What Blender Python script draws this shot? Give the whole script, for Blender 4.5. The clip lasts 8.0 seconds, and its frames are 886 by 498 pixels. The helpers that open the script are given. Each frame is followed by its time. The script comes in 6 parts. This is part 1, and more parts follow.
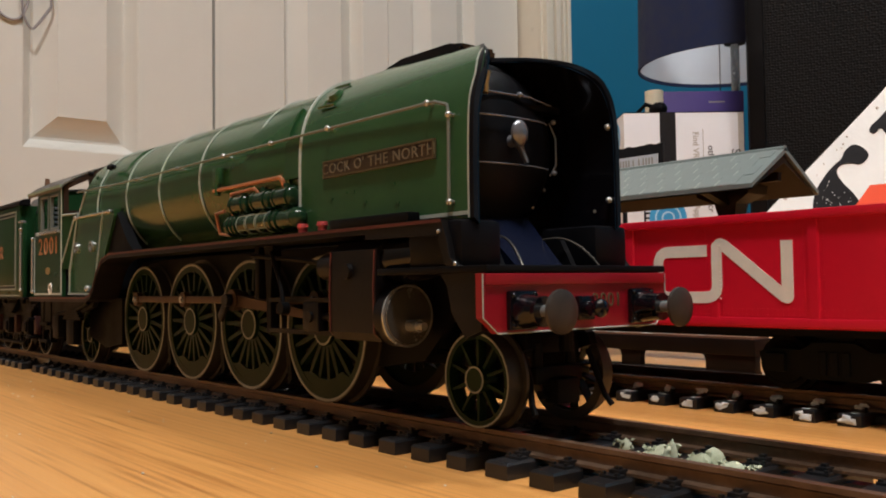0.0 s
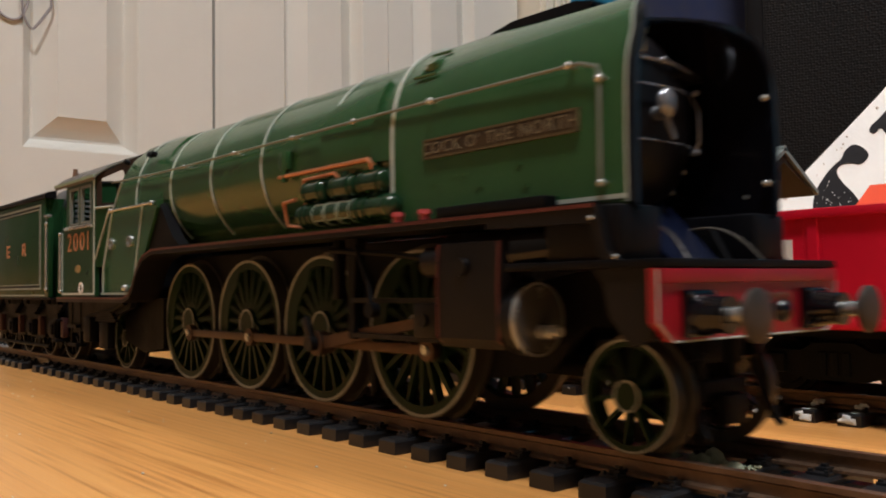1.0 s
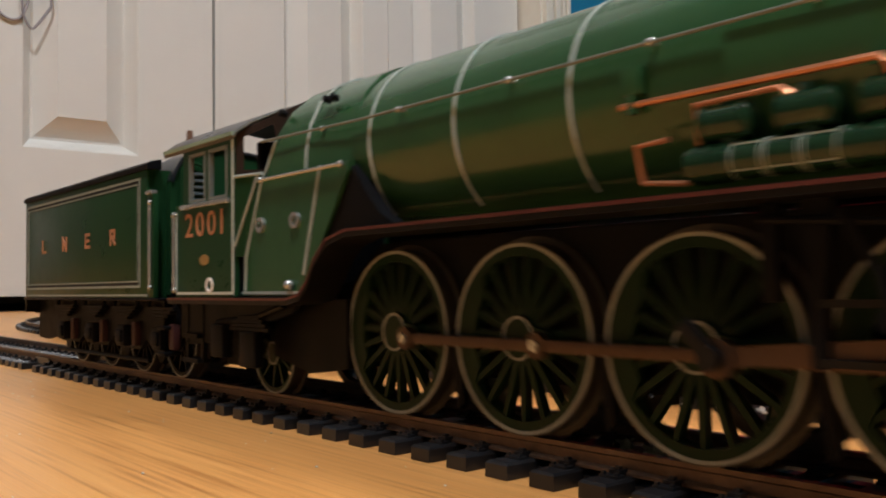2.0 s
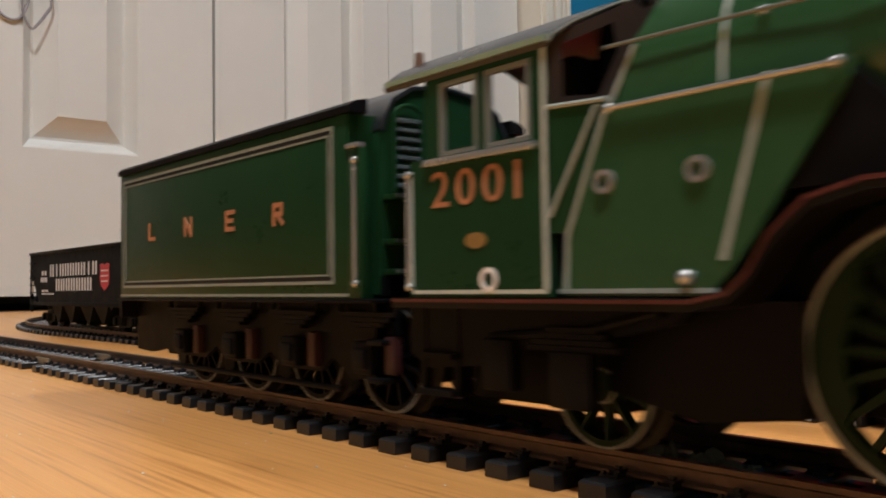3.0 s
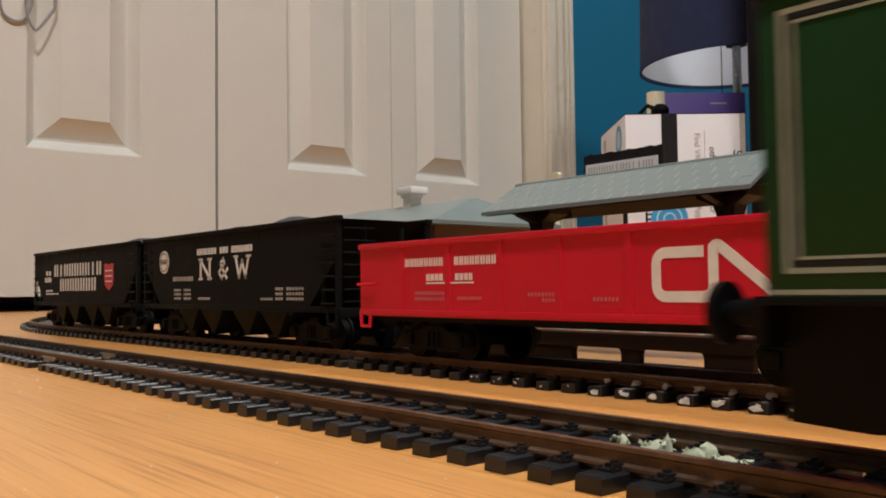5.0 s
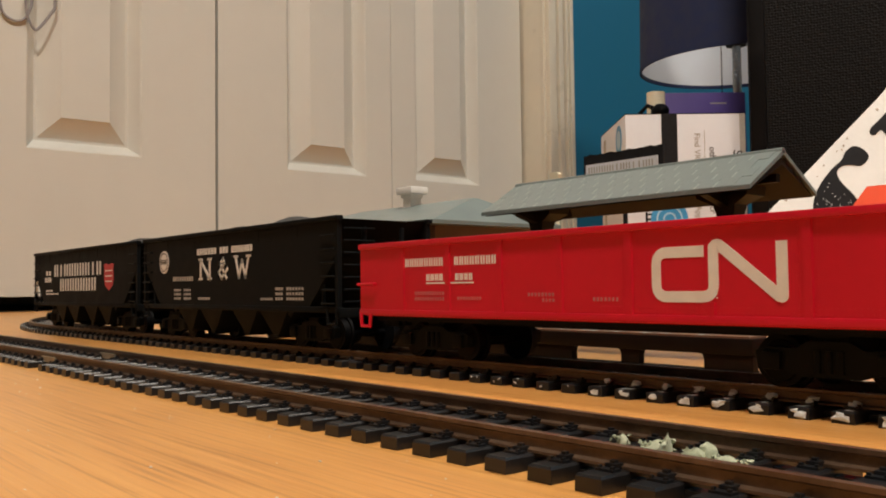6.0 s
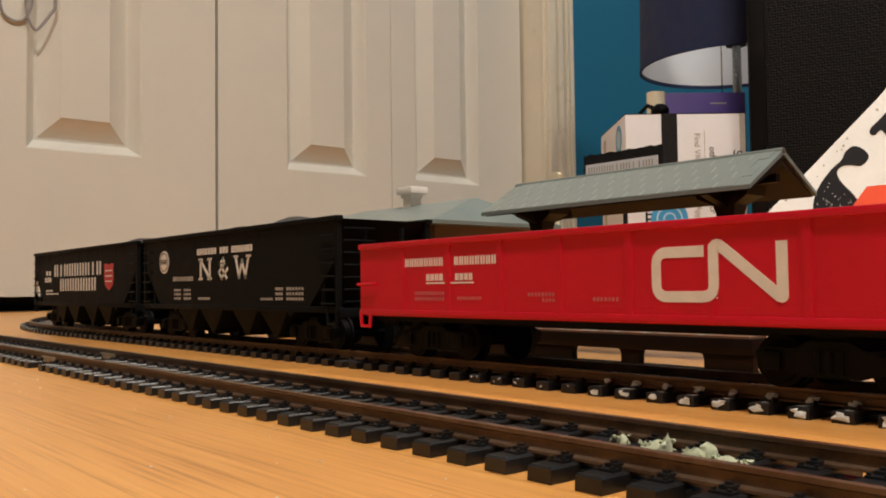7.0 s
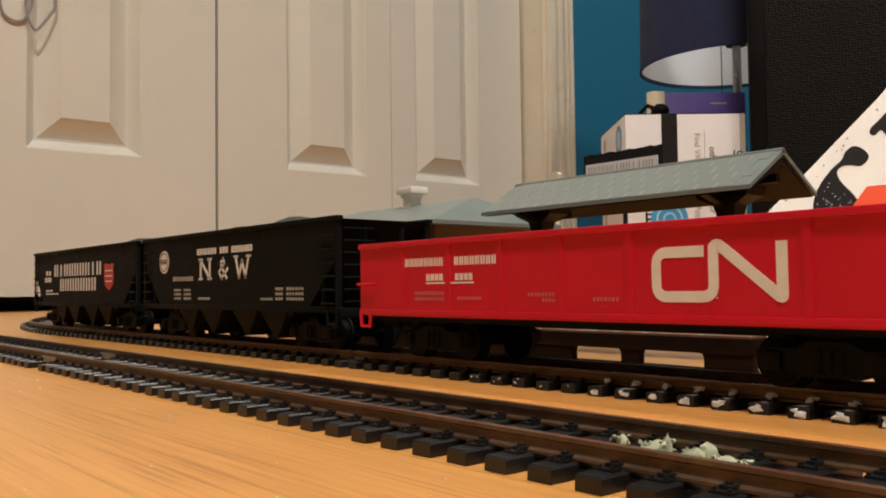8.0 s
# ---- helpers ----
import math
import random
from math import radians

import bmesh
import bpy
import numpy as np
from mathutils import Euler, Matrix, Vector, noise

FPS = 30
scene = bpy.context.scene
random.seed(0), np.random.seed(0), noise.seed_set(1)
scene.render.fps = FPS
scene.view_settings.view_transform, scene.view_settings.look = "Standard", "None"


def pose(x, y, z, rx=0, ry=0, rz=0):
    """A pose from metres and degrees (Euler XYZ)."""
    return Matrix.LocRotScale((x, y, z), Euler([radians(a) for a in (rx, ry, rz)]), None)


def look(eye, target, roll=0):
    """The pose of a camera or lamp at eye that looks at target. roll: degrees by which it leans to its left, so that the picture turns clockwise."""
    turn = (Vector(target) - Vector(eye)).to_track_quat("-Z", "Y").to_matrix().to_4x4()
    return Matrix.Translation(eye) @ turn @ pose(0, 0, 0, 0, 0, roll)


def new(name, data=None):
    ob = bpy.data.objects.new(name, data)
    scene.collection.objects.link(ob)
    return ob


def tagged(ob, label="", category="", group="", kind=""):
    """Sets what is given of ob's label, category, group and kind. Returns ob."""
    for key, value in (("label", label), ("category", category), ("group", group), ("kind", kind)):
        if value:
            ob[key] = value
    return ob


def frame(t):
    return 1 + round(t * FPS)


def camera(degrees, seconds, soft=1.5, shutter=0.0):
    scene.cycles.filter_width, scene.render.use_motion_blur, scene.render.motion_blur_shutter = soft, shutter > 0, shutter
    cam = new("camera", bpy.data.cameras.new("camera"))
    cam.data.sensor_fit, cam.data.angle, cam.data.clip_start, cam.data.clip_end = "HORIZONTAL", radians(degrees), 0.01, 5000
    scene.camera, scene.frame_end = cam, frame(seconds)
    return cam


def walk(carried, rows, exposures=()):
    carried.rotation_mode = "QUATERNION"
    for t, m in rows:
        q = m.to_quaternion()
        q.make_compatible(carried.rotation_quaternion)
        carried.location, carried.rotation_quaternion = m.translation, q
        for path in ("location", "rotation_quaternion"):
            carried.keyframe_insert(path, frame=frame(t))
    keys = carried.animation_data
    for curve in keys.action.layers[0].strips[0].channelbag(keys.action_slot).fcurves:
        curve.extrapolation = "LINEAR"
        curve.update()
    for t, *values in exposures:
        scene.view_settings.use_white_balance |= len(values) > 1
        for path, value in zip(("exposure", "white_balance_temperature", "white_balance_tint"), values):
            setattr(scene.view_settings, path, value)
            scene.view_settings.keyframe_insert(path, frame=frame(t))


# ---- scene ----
MM = 0.001
H = 4.6                      # rail top above the floor, mm
cam = camera(53.15, 8.0, soft=1.9, shutter=0.5)


def cam_at(k):
    """The camera's standing place: k 0 at the start, 1 after it has settled back."""
    a = (88.10, -89.36, 23.57, 92.367, 0.791, 50.084)
    b = (90.32, -90.97, 23.26, 92.438, 0.740, 50.219)
    x, y, z, rx, ry, rz = [p + (q - p) * k for p, q in zip(a, b)]
    return pose(x * MM, y * MM, z * MM, rx, ry, rz)


walk(cam, [(0.0, cam_at(0)), (2.2, cam_at(0)), (3.1, cam_at(0.02)), (3.5, cam_at(0.3)), (4.0, cam_at(0.68)),
           (4.5, cam_at(1)), (5.8, cam_at(1)), (8.0, cam_at(1))],
     exposures=[(0.0, 0.12, 5650, 10), (0.7, 0.12, 5650, 10), (1.5, 0.13, 5300, 10), (4.5, 0.10, 5350, 10), (5.8, 0.06, 6300, 10), (8.0, 0.06, 6300, 10)])

# ---- light ----
world = bpy.data.worlds.new("room_dark")
scene.world = world
world.use_nodes = True
world.node_tree.nodes["Background"].inputs[0].default_value = (0.9, 0.85, 0.8, 1)
world.node_tree.nodes["Background"].inputs[1].default_value = 0.014


def area_lamp(name, at, target, size, watts, colour):
    data = bpy.data.lights.new(name, "AREA")
    data.shape, data.size, data.energy, data.color = "DISK", size, watts, colour
    ob = new(name, data)
    ob.matrix_world = look(at, target)
    return ob


LAMPS = ((0.62, -0.55, 41), (0.7, 0.75, 17.5))       # two ceiling lamps: x, y, watts
for lamp_x, lamp_y, lamp_watts in LAMPS:
    area_lamp("ceiling_light_glow", (lamp_x, lamp_y, 2.30), (lamp_x, lamp_y, 0), 0.34, lamp_watts, (1.0, 0.885, 0.755))


# ---- materials ----
def material(name, colour, rough=0.5, metal=0.0, vary=0.12, scale=60.0, bump=0.0, bump_scale=400.0, coat=0.0, second=None, per_object=0.0):
    """A principled surface with colour change at two scales, uneven gloss and fine relief."""
    m = bpy.data.materials.new(name)
    m.use_nodes = True
    nt = m.node_tree
    nodes, links = nt.nodes, nt.links
    bsdf = nodes["Principled BSDF"]
    tex = nodes.new("ShaderNodeTexCoord")
    big = nodes.new("ShaderNodeTexNoise")
    big.inputs["Scale"].default_value, big.inputs["Detail"].default_value = scale, 5
    fine = nodes.new("ShaderNodeTexNoise")
    fine.inputs["Scale"].default_value, fine.inputs["Detail"].default_value = scale * 11, 3
    links.new(tex.outputs["Object"], big.inputs["Vector"])
    links.new(tex.outputs["Object"], fine.inputs["Vector"])
    add = nodes.new("ShaderNodeMath")
    add.operation = "MULTIPLY_ADD"
    add.inputs[1].default_value = 0.35
    links.new(fine.outputs["Fac"], add.inputs[0])
    links.new(big.outputs["Fac"], add.inputs[2])
    ramp = nodes.new("ShaderNodeValToRGB")
    dark = [c * (1 - vary) for c in colour]
    light = second if second else [min(1, c * (1 + vary)) for c in colour]
    ramp.color_ramp.elements[0].position, ramp.color_ramp.elements[1].position = 0.42, 0.92
    ramp.color_ramp.elements[0].color, ramp.color_ramp.elements[1].color = (*dark, 1), (*light, 1)
    links.new(add.outputs[0], ramp.inputs[0])
    out = ramp.outputs[0]
    if per_object:
        info = nodes.new("ShaderNodeObjectInfo")
        hsv = nodes.new("ShaderNodeHueSaturation")
        mr = nodes.new("ShaderNodeMapRange")
        mr.inputs["To Min"].default_value, mr.inputs["To Max"].default_value = 1 - per_object, 1 + per_object
        links.new(info.outputs["Random"], mr.inputs["Value"])
        links.new(mr.outputs[0], hsv.inputs["Value"])
        links.new(out, hsv.inputs["Color"])
        out = hsv.outputs[0]
    links.new(out, bsdf.inputs["Base Color"])
    rr = nodes.new("ShaderNodeMapRange")
    rr.inputs["From Min"].default_value, rr.inputs["From Max"].default_value = 0.3, 1.0
    rr.inputs["To Min"].default_value, rr.inputs["To Max"].default_value = max(0.02, rough * 0.8), min(1, rough * 1.25)
    links.new(add.outputs[0], rr.inputs["Value"])
    links.new(rr.outputs[0], bsdf.inputs["Roughness"])
    bsdf.inputs["Metallic"].default_value = metal
    if max(colour) < 0.03 and rough > 0.38:
        bsdf.inputs["Specular IOR Level"].default_value = 0.15
    bsdf.inputs["Coat Weight"].default_value = coat
    bsdf.inputs["Coat Roughness"].default_value = 0.08
    if bump:
        bn = nodes.new("ShaderNodeTexNoise")
        bn.inputs["Scale"].default_value, bn.inputs["Detail"].default_value = bump_scale, 4
        links.new(tex.outputs["Object"], bn.inputs["Vector"])
        bm_ = nodes.new("ShaderNodeBump")
        bm_.inputs["Strength"].default_value, bm_.inputs["Distance"].default_value = bump, 0.2 / bump_scale ** 1.1
        links.new(bn.outputs["Fac"], bm_.inputs["Height"])
        links.new(bm_.outputs[0], bsdf.inputs["Normal"])
    return m


def wood_material():
    """Bamboo boards: long fibres along x, paler and darker strips, a satin finish."""
    m = bpy.data.materials.new("bamboo")
    m.use_nodes = True
    nodes, links = m.node_tree.nodes, m.node_tree.links
    bsdf = nodes["Principled BSDF"]
    tex, geo = nodes.new("ShaderNodeTexCoord"), nodes.new("ShaderNodeNewGeometry")
    info = nodes.new("ShaderNodeObjectInfo")
    off = nodes.new("ShaderNodeVectorMath")
    off.operation = "MULTIPLY_ADD"
    off.inputs[1].default_value = (1, 1, 1)
    links.new(geo.outputs["Position"], off.inputs[0])
    comb = nodes.new("ShaderNodeCombineXYZ")
    links.new(info.outputs["Random"], comb.inputs[0])
    links.new(comb.outputs[0], off.inputs[2])
    values = []
    for sx, sy, detail in ((20.0, 1100.0, 5), (40.0, 3000.0, 3), (3.0, 45.0, 3)):
        mp = nodes.new("ShaderNodeMapping")
        mp.inputs["Scale"].default_value = (sx, sy, 1)
        links.new(off.outputs[0], mp.inputs["Vector"])
        n = nodes.new("ShaderNodeTexNoise")
        n.inputs["Scale"].default_value, n.inputs["Detail"].default_value = 1.0, detail
        links.new(mp.outputs[0], n.inputs["Vector"])
        values.append(n.outputs["Fac"])
    ramp = nodes.new("ShaderNodeValToRGB")
    e = ramp.color_ramp.elements
    e[0].position, e[0].color = 0.40, (0.44, 0.19, 0.045, 1)
    e[1].position, e[1].color = 0.64, (0.75, 0.395, 0.115, 1)
    mid = ramp.color_ramp.elements.new(0.5)
    mid.color = (0.665, 0.322, 0.085, 1)
    a = nodes.new("ShaderNodeMath"); a.operation = "MULTIPLY_ADD"; a.inputs[1].default_value = 0.45
    b = nodes.new("ShaderNodeMath"); b.operation = "MULTIPLY_ADD"; b.inputs[1].default_value = 0.33
    c = nodes.new("ShaderNodeMath"); c.operation = "MULTIPLY"; c.inputs[1].default_value = 0.25
    links.new(values[2], c.inputs[0])
    links.new(values[1], b.inputs[0]); links.new(c.outputs[0], b.inputs[2])
    links.new(values[0], a.inputs[0]); links.new(b.outputs[0], a.inputs[2])
    links.new(a.outputs[0], ramp.inputs[0])
    hsv = nodes.new("ShaderNodeHueSaturation")
    mr = nodes.new("ShaderNodeMapRange")
    mr.inputs["To Min"].default_value, mr.inputs["To Max"].default_value = 0.93, 1.07
    links.new(info.outputs["Random"], mr.inputs["Value"]); links.new(mr.outputs[0], hsv.inputs["Value"])
    links.new(ramp.outputs[0], hsv.inputs["Color"]); links.new(hsv.outputs[0], bsdf.inputs["Base Color"])
    rr = nodes.new("ShaderNodeMapRange")
    rr.inputs["To Min"].default_value, rr.inputs["To Max"].default_value = 0.24, 0.42
    links.new(values[1], rr.inputs["Value"]); links.new(rr.outputs[0], bsdf.inputs["Roughness"])
    bp = nodes.new("ShaderNodeBump")
    bp.inputs["Strength"].default_value, bp.inputs["Distance"].default_value = 0.25, 0.0003
    links.new(values[1], bp.inputs["Height"]); links.new(bp.outputs[0], bsdf.inputs["Normal"])
    return m


def mesh_cloth_material():
    """Speaker cloth: a fine woven black net with small raised threads."""
    m = material("speaker_cloth", (0.0040, 0.0039, 0.0044), 0.62, 0, 0.3, 30)
    nodes, links = m.node_tree.nodes, m.node_tree.links
    tex = nodes.new("ShaderNodeTexCoord")
    vor = nodes.new("ShaderNodeTexVoronoi")
    vor.inputs["Scale"].default_value, vor.inputs["Randomness"].default_value = 330, 0.4
    links.new(tex.outputs["Object"], vor.inputs["Vector"])
    bp = nodes.new("ShaderNodeBump")
    bp.inputs["Strength"].default_value, bp.inputs["Distance"].default_value = 0.6, 0.0014
    links.new(vor.outputs["Distance"], bp.inputs["Height"])
    links.new(bp.outputs[0], nodes["Principled BSDF"].inputs["Normal"])
    return m


def door_material():
    """Off-white moulded door skin with a faint pressed grain running up the door."""
    m = material("door_paint", (0.600, 0.606, 0.570), 0.33, 0, 0.03, 3)
    nodes, links = m.node_tree.nodes, m.node_tree.links
    geo = nodes.new("ShaderNodeNewGeometry")
    mp = nodes.new("ShaderNodeMapping")
    mp.inputs["Scale"].default_value = (60, 60, 420)
    links.new(geo.outputs["Position"], mp.inputs["Vector"])
    n = nodes.new("ShaderNodeTexNoise")
    n.inputs["Scale"].default_value, n.inputs["Detail"].default_value = 0.6, 4
    links.new(mp.outputs[0], n.inputs["Vector"])
    bp = nodes.new("ShaderNodeBump")
    bp.inputs["Strength"].default_value, bp.inputs["Distance"].default_value = 0.22, 0.0006
    links.new(n.outputs["Fac"], bp.inputs["Height"])
    links.new(bp.outputs[0], nodes["Principled BSDF"].inputs["Normal"])
    return m


BAMBOO, DOOR, CLOTH = wood_material(), door_material(), mesh_cloth_material()
# Unseen walls, dark so that they throw little light back on the train.
TAUPE = material("unseen_taupe_wall", (0.11, 0.10, 0.085), 0.6, 0, 0.05, 2, 0.2, 300)
WALL = material("cream_wall_paint", (0.62, 0.55, 0.45), 0.6, 0, 0.04, 2, 0.2, 300)
BLUE = material("blue_wall_paint", (0.012, 0.145, 0.275), 0.55, 0, 0.06, 3, 0.2, 300)
CASING = material("cream_gloss_trim", (0.72, 0.70, 0.60), 0.3, 0, 0.04, 6)
CEIL = material("ceiling_white", (0.82, 0.81, 0.78), 0.8, 0, 0.03, 3)
DARKFLOOR = material("closet_floor_shade", (0.05, 0.045, 0.04), 0.95, 0, 0.3, 200)
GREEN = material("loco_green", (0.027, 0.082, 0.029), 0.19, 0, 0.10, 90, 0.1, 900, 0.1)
# Darker copy of loco green; on the cab, shade is put into the colour.
DGREEN = material("darkened_green", (0.0125, 0.046, 0.0165), 0.30, 0, 0.10, 90, 0.1, 900, 0.0)
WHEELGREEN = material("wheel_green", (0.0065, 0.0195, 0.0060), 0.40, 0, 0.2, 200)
BLACK = material("gloss_black", (0.003, 0.003, 0.005), 0.14, 0, 0.3, 150, 0, 0, 0.0)
SOOT = material("matt_black", (0.0036, 0.0038, 0.0048), 0.5, 0, 0.35, 200, 0.2, 1500)
UNDER = material("brown_black", (0.0040, 0.0036, 0.0040), 0.40, 0, 0.3, 200, 0.2, 1500)
SOOT.node_tree.nodes["Principled BSDF"].inputs["Specular IOR Level"].default_value = 0.11
UNDER.node_tree.nodes["Principled BSDF"].inputs["Specular IOR Level"].default_value = 0.24
REDLINE = material("dull_red_lining", (0.075, 0.015, 0.011), 0.4, 0, 0.2, 200)
BEAM = material("buffer_red", (0.24, 0.006, 0.014), 0.32, 0, 0.12, 150)
LINE = material("white_lining", (0.34, 0.40, 0.37), 0.4, 0, 0.12, 300)
STEEL = material("bright_steel", (0.50, 0.52, 0.51), 0.24, 0.7, 0.15, 200)
TYRE = material("tyre_metal", (0.072, 0.066, 0.056), 0.40, 0.6, 0.2, 200)
RODM = material("coppery_rod", (0.088, 0.055, 0.036), 0.42, 0.7, 0.2, 250)
COPPER = material("copper_pipe", (0.55, 0.24, 0.12), 0.35, 0.7, 0.15, 250)
BRASS = material("brass", (0.60, 0.42, 0.16), 0.3, 0.85, 0.15, 250)
TLINE = material("grey_green_lining", (0.27, 0.315, 0.275), 0.45, 0, 0.15, 300)
TLINE.node_tree.nodes["Principled BSDF"].inputs["Specular IOR Level"].default_value = 0.15
GOLD = material("gold_letter", (0.45, 0.20, 0.092), 0.45, 0, 0.15, 600, 0, 0)
PLATE = material("nameplate_black", (0.030, 0.020, 0.010), 0.4, 0, 0.3, 400)
GLASS = material("dark_glazing", (0.02, 0.022, 0.025), 0.08, 0, 0.1, 100)
RAIL = material("rail_brown", (0.105, 0.062, 0.038), 0.40, 0.45, 0.35, 130, 0.2, 900, second=(0.19, 0.125, 0.080))
SLEEPER = material("sleeper_black", (0.0095, 0.0100, 0.0115), 0.30, 0, 0.3, 260, 0.3, 1400, per_object=0.25)
CARRED = material("wagon_red", (0.62, 0.0035, 0.026), 0.38, 0, 0.06, 60, 0.05, 900)
CARBLACK = material("wagon_black", (0.0075, 0.0090, 0.0100), 0.5, 0, 0.25, 120, 0.1, 1200)
CARBLACK.node_tree.nodes["Principled BSDF"].inputs["Specular IOR Level"].default_value = 0.07
WHITE = material("white_print", (0.84, 0.83, 0.80), 0.5, 0, 0.06, 300)
GREYPRINT = material("grey_print", (0.42, 0.40, 0.37), 0.5, 0, 0.1, 300)
SHIELDRED = material("red_print", (0.55, 0.045, 0.06), 0.5, 0, 0.08, 300)
COAL = material("grey_load", (0.05, 0.05, 0.05), 0.8, 0, 0.5, 300, 0.8, 900)
ROOFGREY = material("roof_grey_plastic", (0.19, 0.232, 0.228), 0.36, 0, 0.12, 70, 0.1, 800)
BROWNP = material("brown_plastic", (0.007, 0.0045, 0.0035), 0.5, 0, 0.2, 100)
TANP = material("tan_plastic", (0.17, 0.095, 0.055), 0.5, 0, 0.12, 100)
ORANGE = material("orange_red_plastic", (0.72, 0.075, 0.025), 0.4, 0, 0.06, 100)
PAPERWHITE = material("white_card", (0.72, 0.75, 0.82), 0.5, 0, 0.03, 20)
INK = material("black_print", (0.015, 0.015, 0.018), 0.5, 0, 0.2, 200)
BLUEINK = material("blue_print", (0.05, 0.30, 0.62), 0.4, 0, 0.15, 40)
PALEBLUE = material("pale_blue_print", (0.40, 0.60, 0.78), 0.4, 0, 0.1, 40)
PURPLE = material("purple_card", (0.11, 0.075, 0.32), 0.45, 0, 0.08, 30)
SHADE = material("navy_shade_cloth", (0.013, 0.023, 0.080), 0.8, 0, 0.15, 60, 0.5, 1500)
SHADEIN = material("white_shade_lining", (0.66, 0.73, 0.82), 0.7, 0, 0.03, 20)
REDGREY = material("thin_pale_print", (0.50, 0.16, 0.17), 0.5, 0, 0.1, 300)
DARKPRINT = material("dark_grey_print", (0.09, 0.09, 0.10), 0.5, 0, 0.1, 200)
TANSTAIN = material("scuffed_board", (0.50, 0.46, 0.42), 0.7, 0, 0.2, 300)
DULLBRASS = material("dull_joiner_metal", (0.34, 0.29, 0.20), 0.4, 0.6, 0.2, 300)
CREAM = material("cream_plastic", (0.72, 0.66, 0.50), 0.45, 0, 0.05, 40)
SPEAKER = material("speaker_black", (0.004, 0.004, 0.005), 0.4, 0, 0.2, 30)
BOARD = material("white_board", (0.84, 0.88, 0.90), 0.5, 0, 0.05, 30, 0.2, 200)
FLOCK = material("pale_green_flock", (0.34, 0.40, 0.25), 0.9, 0, 0.3, 300, 0.8, 700, second=(0.54, 0.57, 0.43))
# Painted highlights on the shingle edges, and worn paint on the platform.
PALEGREY = material("glint_and_wear_grey", (0.35, 0.40, 0.39), 0.5, 0, 0.2, 200)
SOFFITM = material("dark_brown_plastic", (0.026, 0.017, 0.012), 0.55, 0, 0.2, 100)
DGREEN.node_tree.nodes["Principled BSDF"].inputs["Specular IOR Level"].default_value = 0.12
FLAKE = material("white_paint_flakes", (0.70, 0.76, 0.78), 0.7, 0, 0.3, 500, 0.6, 900)
CABLE = material("grey_cable", (0.25, 0.24, 0.25), 0.5, 0, 0.1, 50)
# Saddle black, tinted navy: the blue wall's reflection is in the colour.
NAVYGLOSS = material("blue_reflection", (0.004, 0.006, 0.018), 0.2, 0, 0.2, 150)
PALELINE = material("pale_wheel_lining", (0.27, 0.29, 0.26), 0.45, 0, 0.2, 300)
LAMPMILK = bpy.data.materials.new("glowing_milk_glass")
LAMPMILK.use_nodes = True
LAMPMILK.node_tree.nodes["Principled BSDF"].inputs["Emission Color"].default_value = (1, 0.86, 0.68, 1)
LAMPMILK.node_tree.nodes["Principled BSDF"].inputs["Emission Strength"].default_value = 24


# ---- mesh tools, in millimetres ----
def box(bm, x0, x1, y0, y1, z0, z1, bevel=0.0):
    vs = [bm.verts.new((x, y, z)) for x in (x0, x1) for y in (y0, y1) for z in (z0, z1)]
    fs = [bm.faces.new([vs[i] for i in q]) for q in
          ((0, 1, 3, 2), (4, 6, 7, 5), (0, 4, 5, 1), (2, 3, 7, 6), (0, 2, 6, 4), (1, 5, 7, 3))]
    if bevel:
        es = list({e for f in fs for e in f.edges})
        bmesh.ops.bevel(bm, geom=es, offset=bevel, segments=2, affect="EDGES", profile=0.6)


def loft(bm, rings, caps=True, closed=True):
    """Skin a row of rings of points."""
    vs = [[bm.verts.new(p) for p in r] for r in rings]
    n = len(vs[0])
    for a, b in zip(vs, vs[1:]):
        for i in range(n if closed else n - 1):
            bm.faces.new((a[i], a[(i + 1) % n], b[(i + 1) % n], b[i]))
    if caps:
        bm.faces.new(vs[0][::-1])
        bm.faces.new(vs[-1])


def prism(bm, outline, axis, a0, a1):
    """A flat outline drawn out along an axis. For x: (y, z), for y: (x, z), for z: (x, y)."""
    def at(p, a):
        return {"x": (a, p[0], p[1]), "y": (p[0], a, p[1]), "z": (p[0], p[1], a)}[axis]
    loft(bm, [[at(p, a0) for p in outline], [at(p, a1) for p in outline]])


def rod(bm, p, q, r0, r1=None, seg=10):
    """A round bar from p to q."""
    p, q = Vector(p), Vector(q)
    r1 = r0 if r1 is None else r1
    d = (q - p).normalized()
    u = d.orthogonal().normalized()
    w = d.cross(u)
    loft(bm, [[c + (u * math.cos(2 * math.pi * i / seg) + w * math.sin(2 * math.pi * i / seg)) * r for i in range(seg)]
              for c, r in ((p, r0), (q, r1))])


def pipe(bm, points, r, seg=8):
    """One round tube along a row of points."""
    pts = [Vector(p) for p in points]
    rings, u = [], None
    for i, p in enumerate(pts):
        d = (pts[min(i + 1, len(pts) - 1)] - pts[max(i - 1, 0)]).normalized()
        u = d.orthogonal().normalized() if u is None else (u - d * u.dot(d)).normalized()
        w = d.cross(u)
        rings.append([p + (u * math.cos(2 * math.pi * k / seg) + w * math.sin(2 * math.pi * k / seg)) * r for k in range(seg)])
    loft(bm, rings)


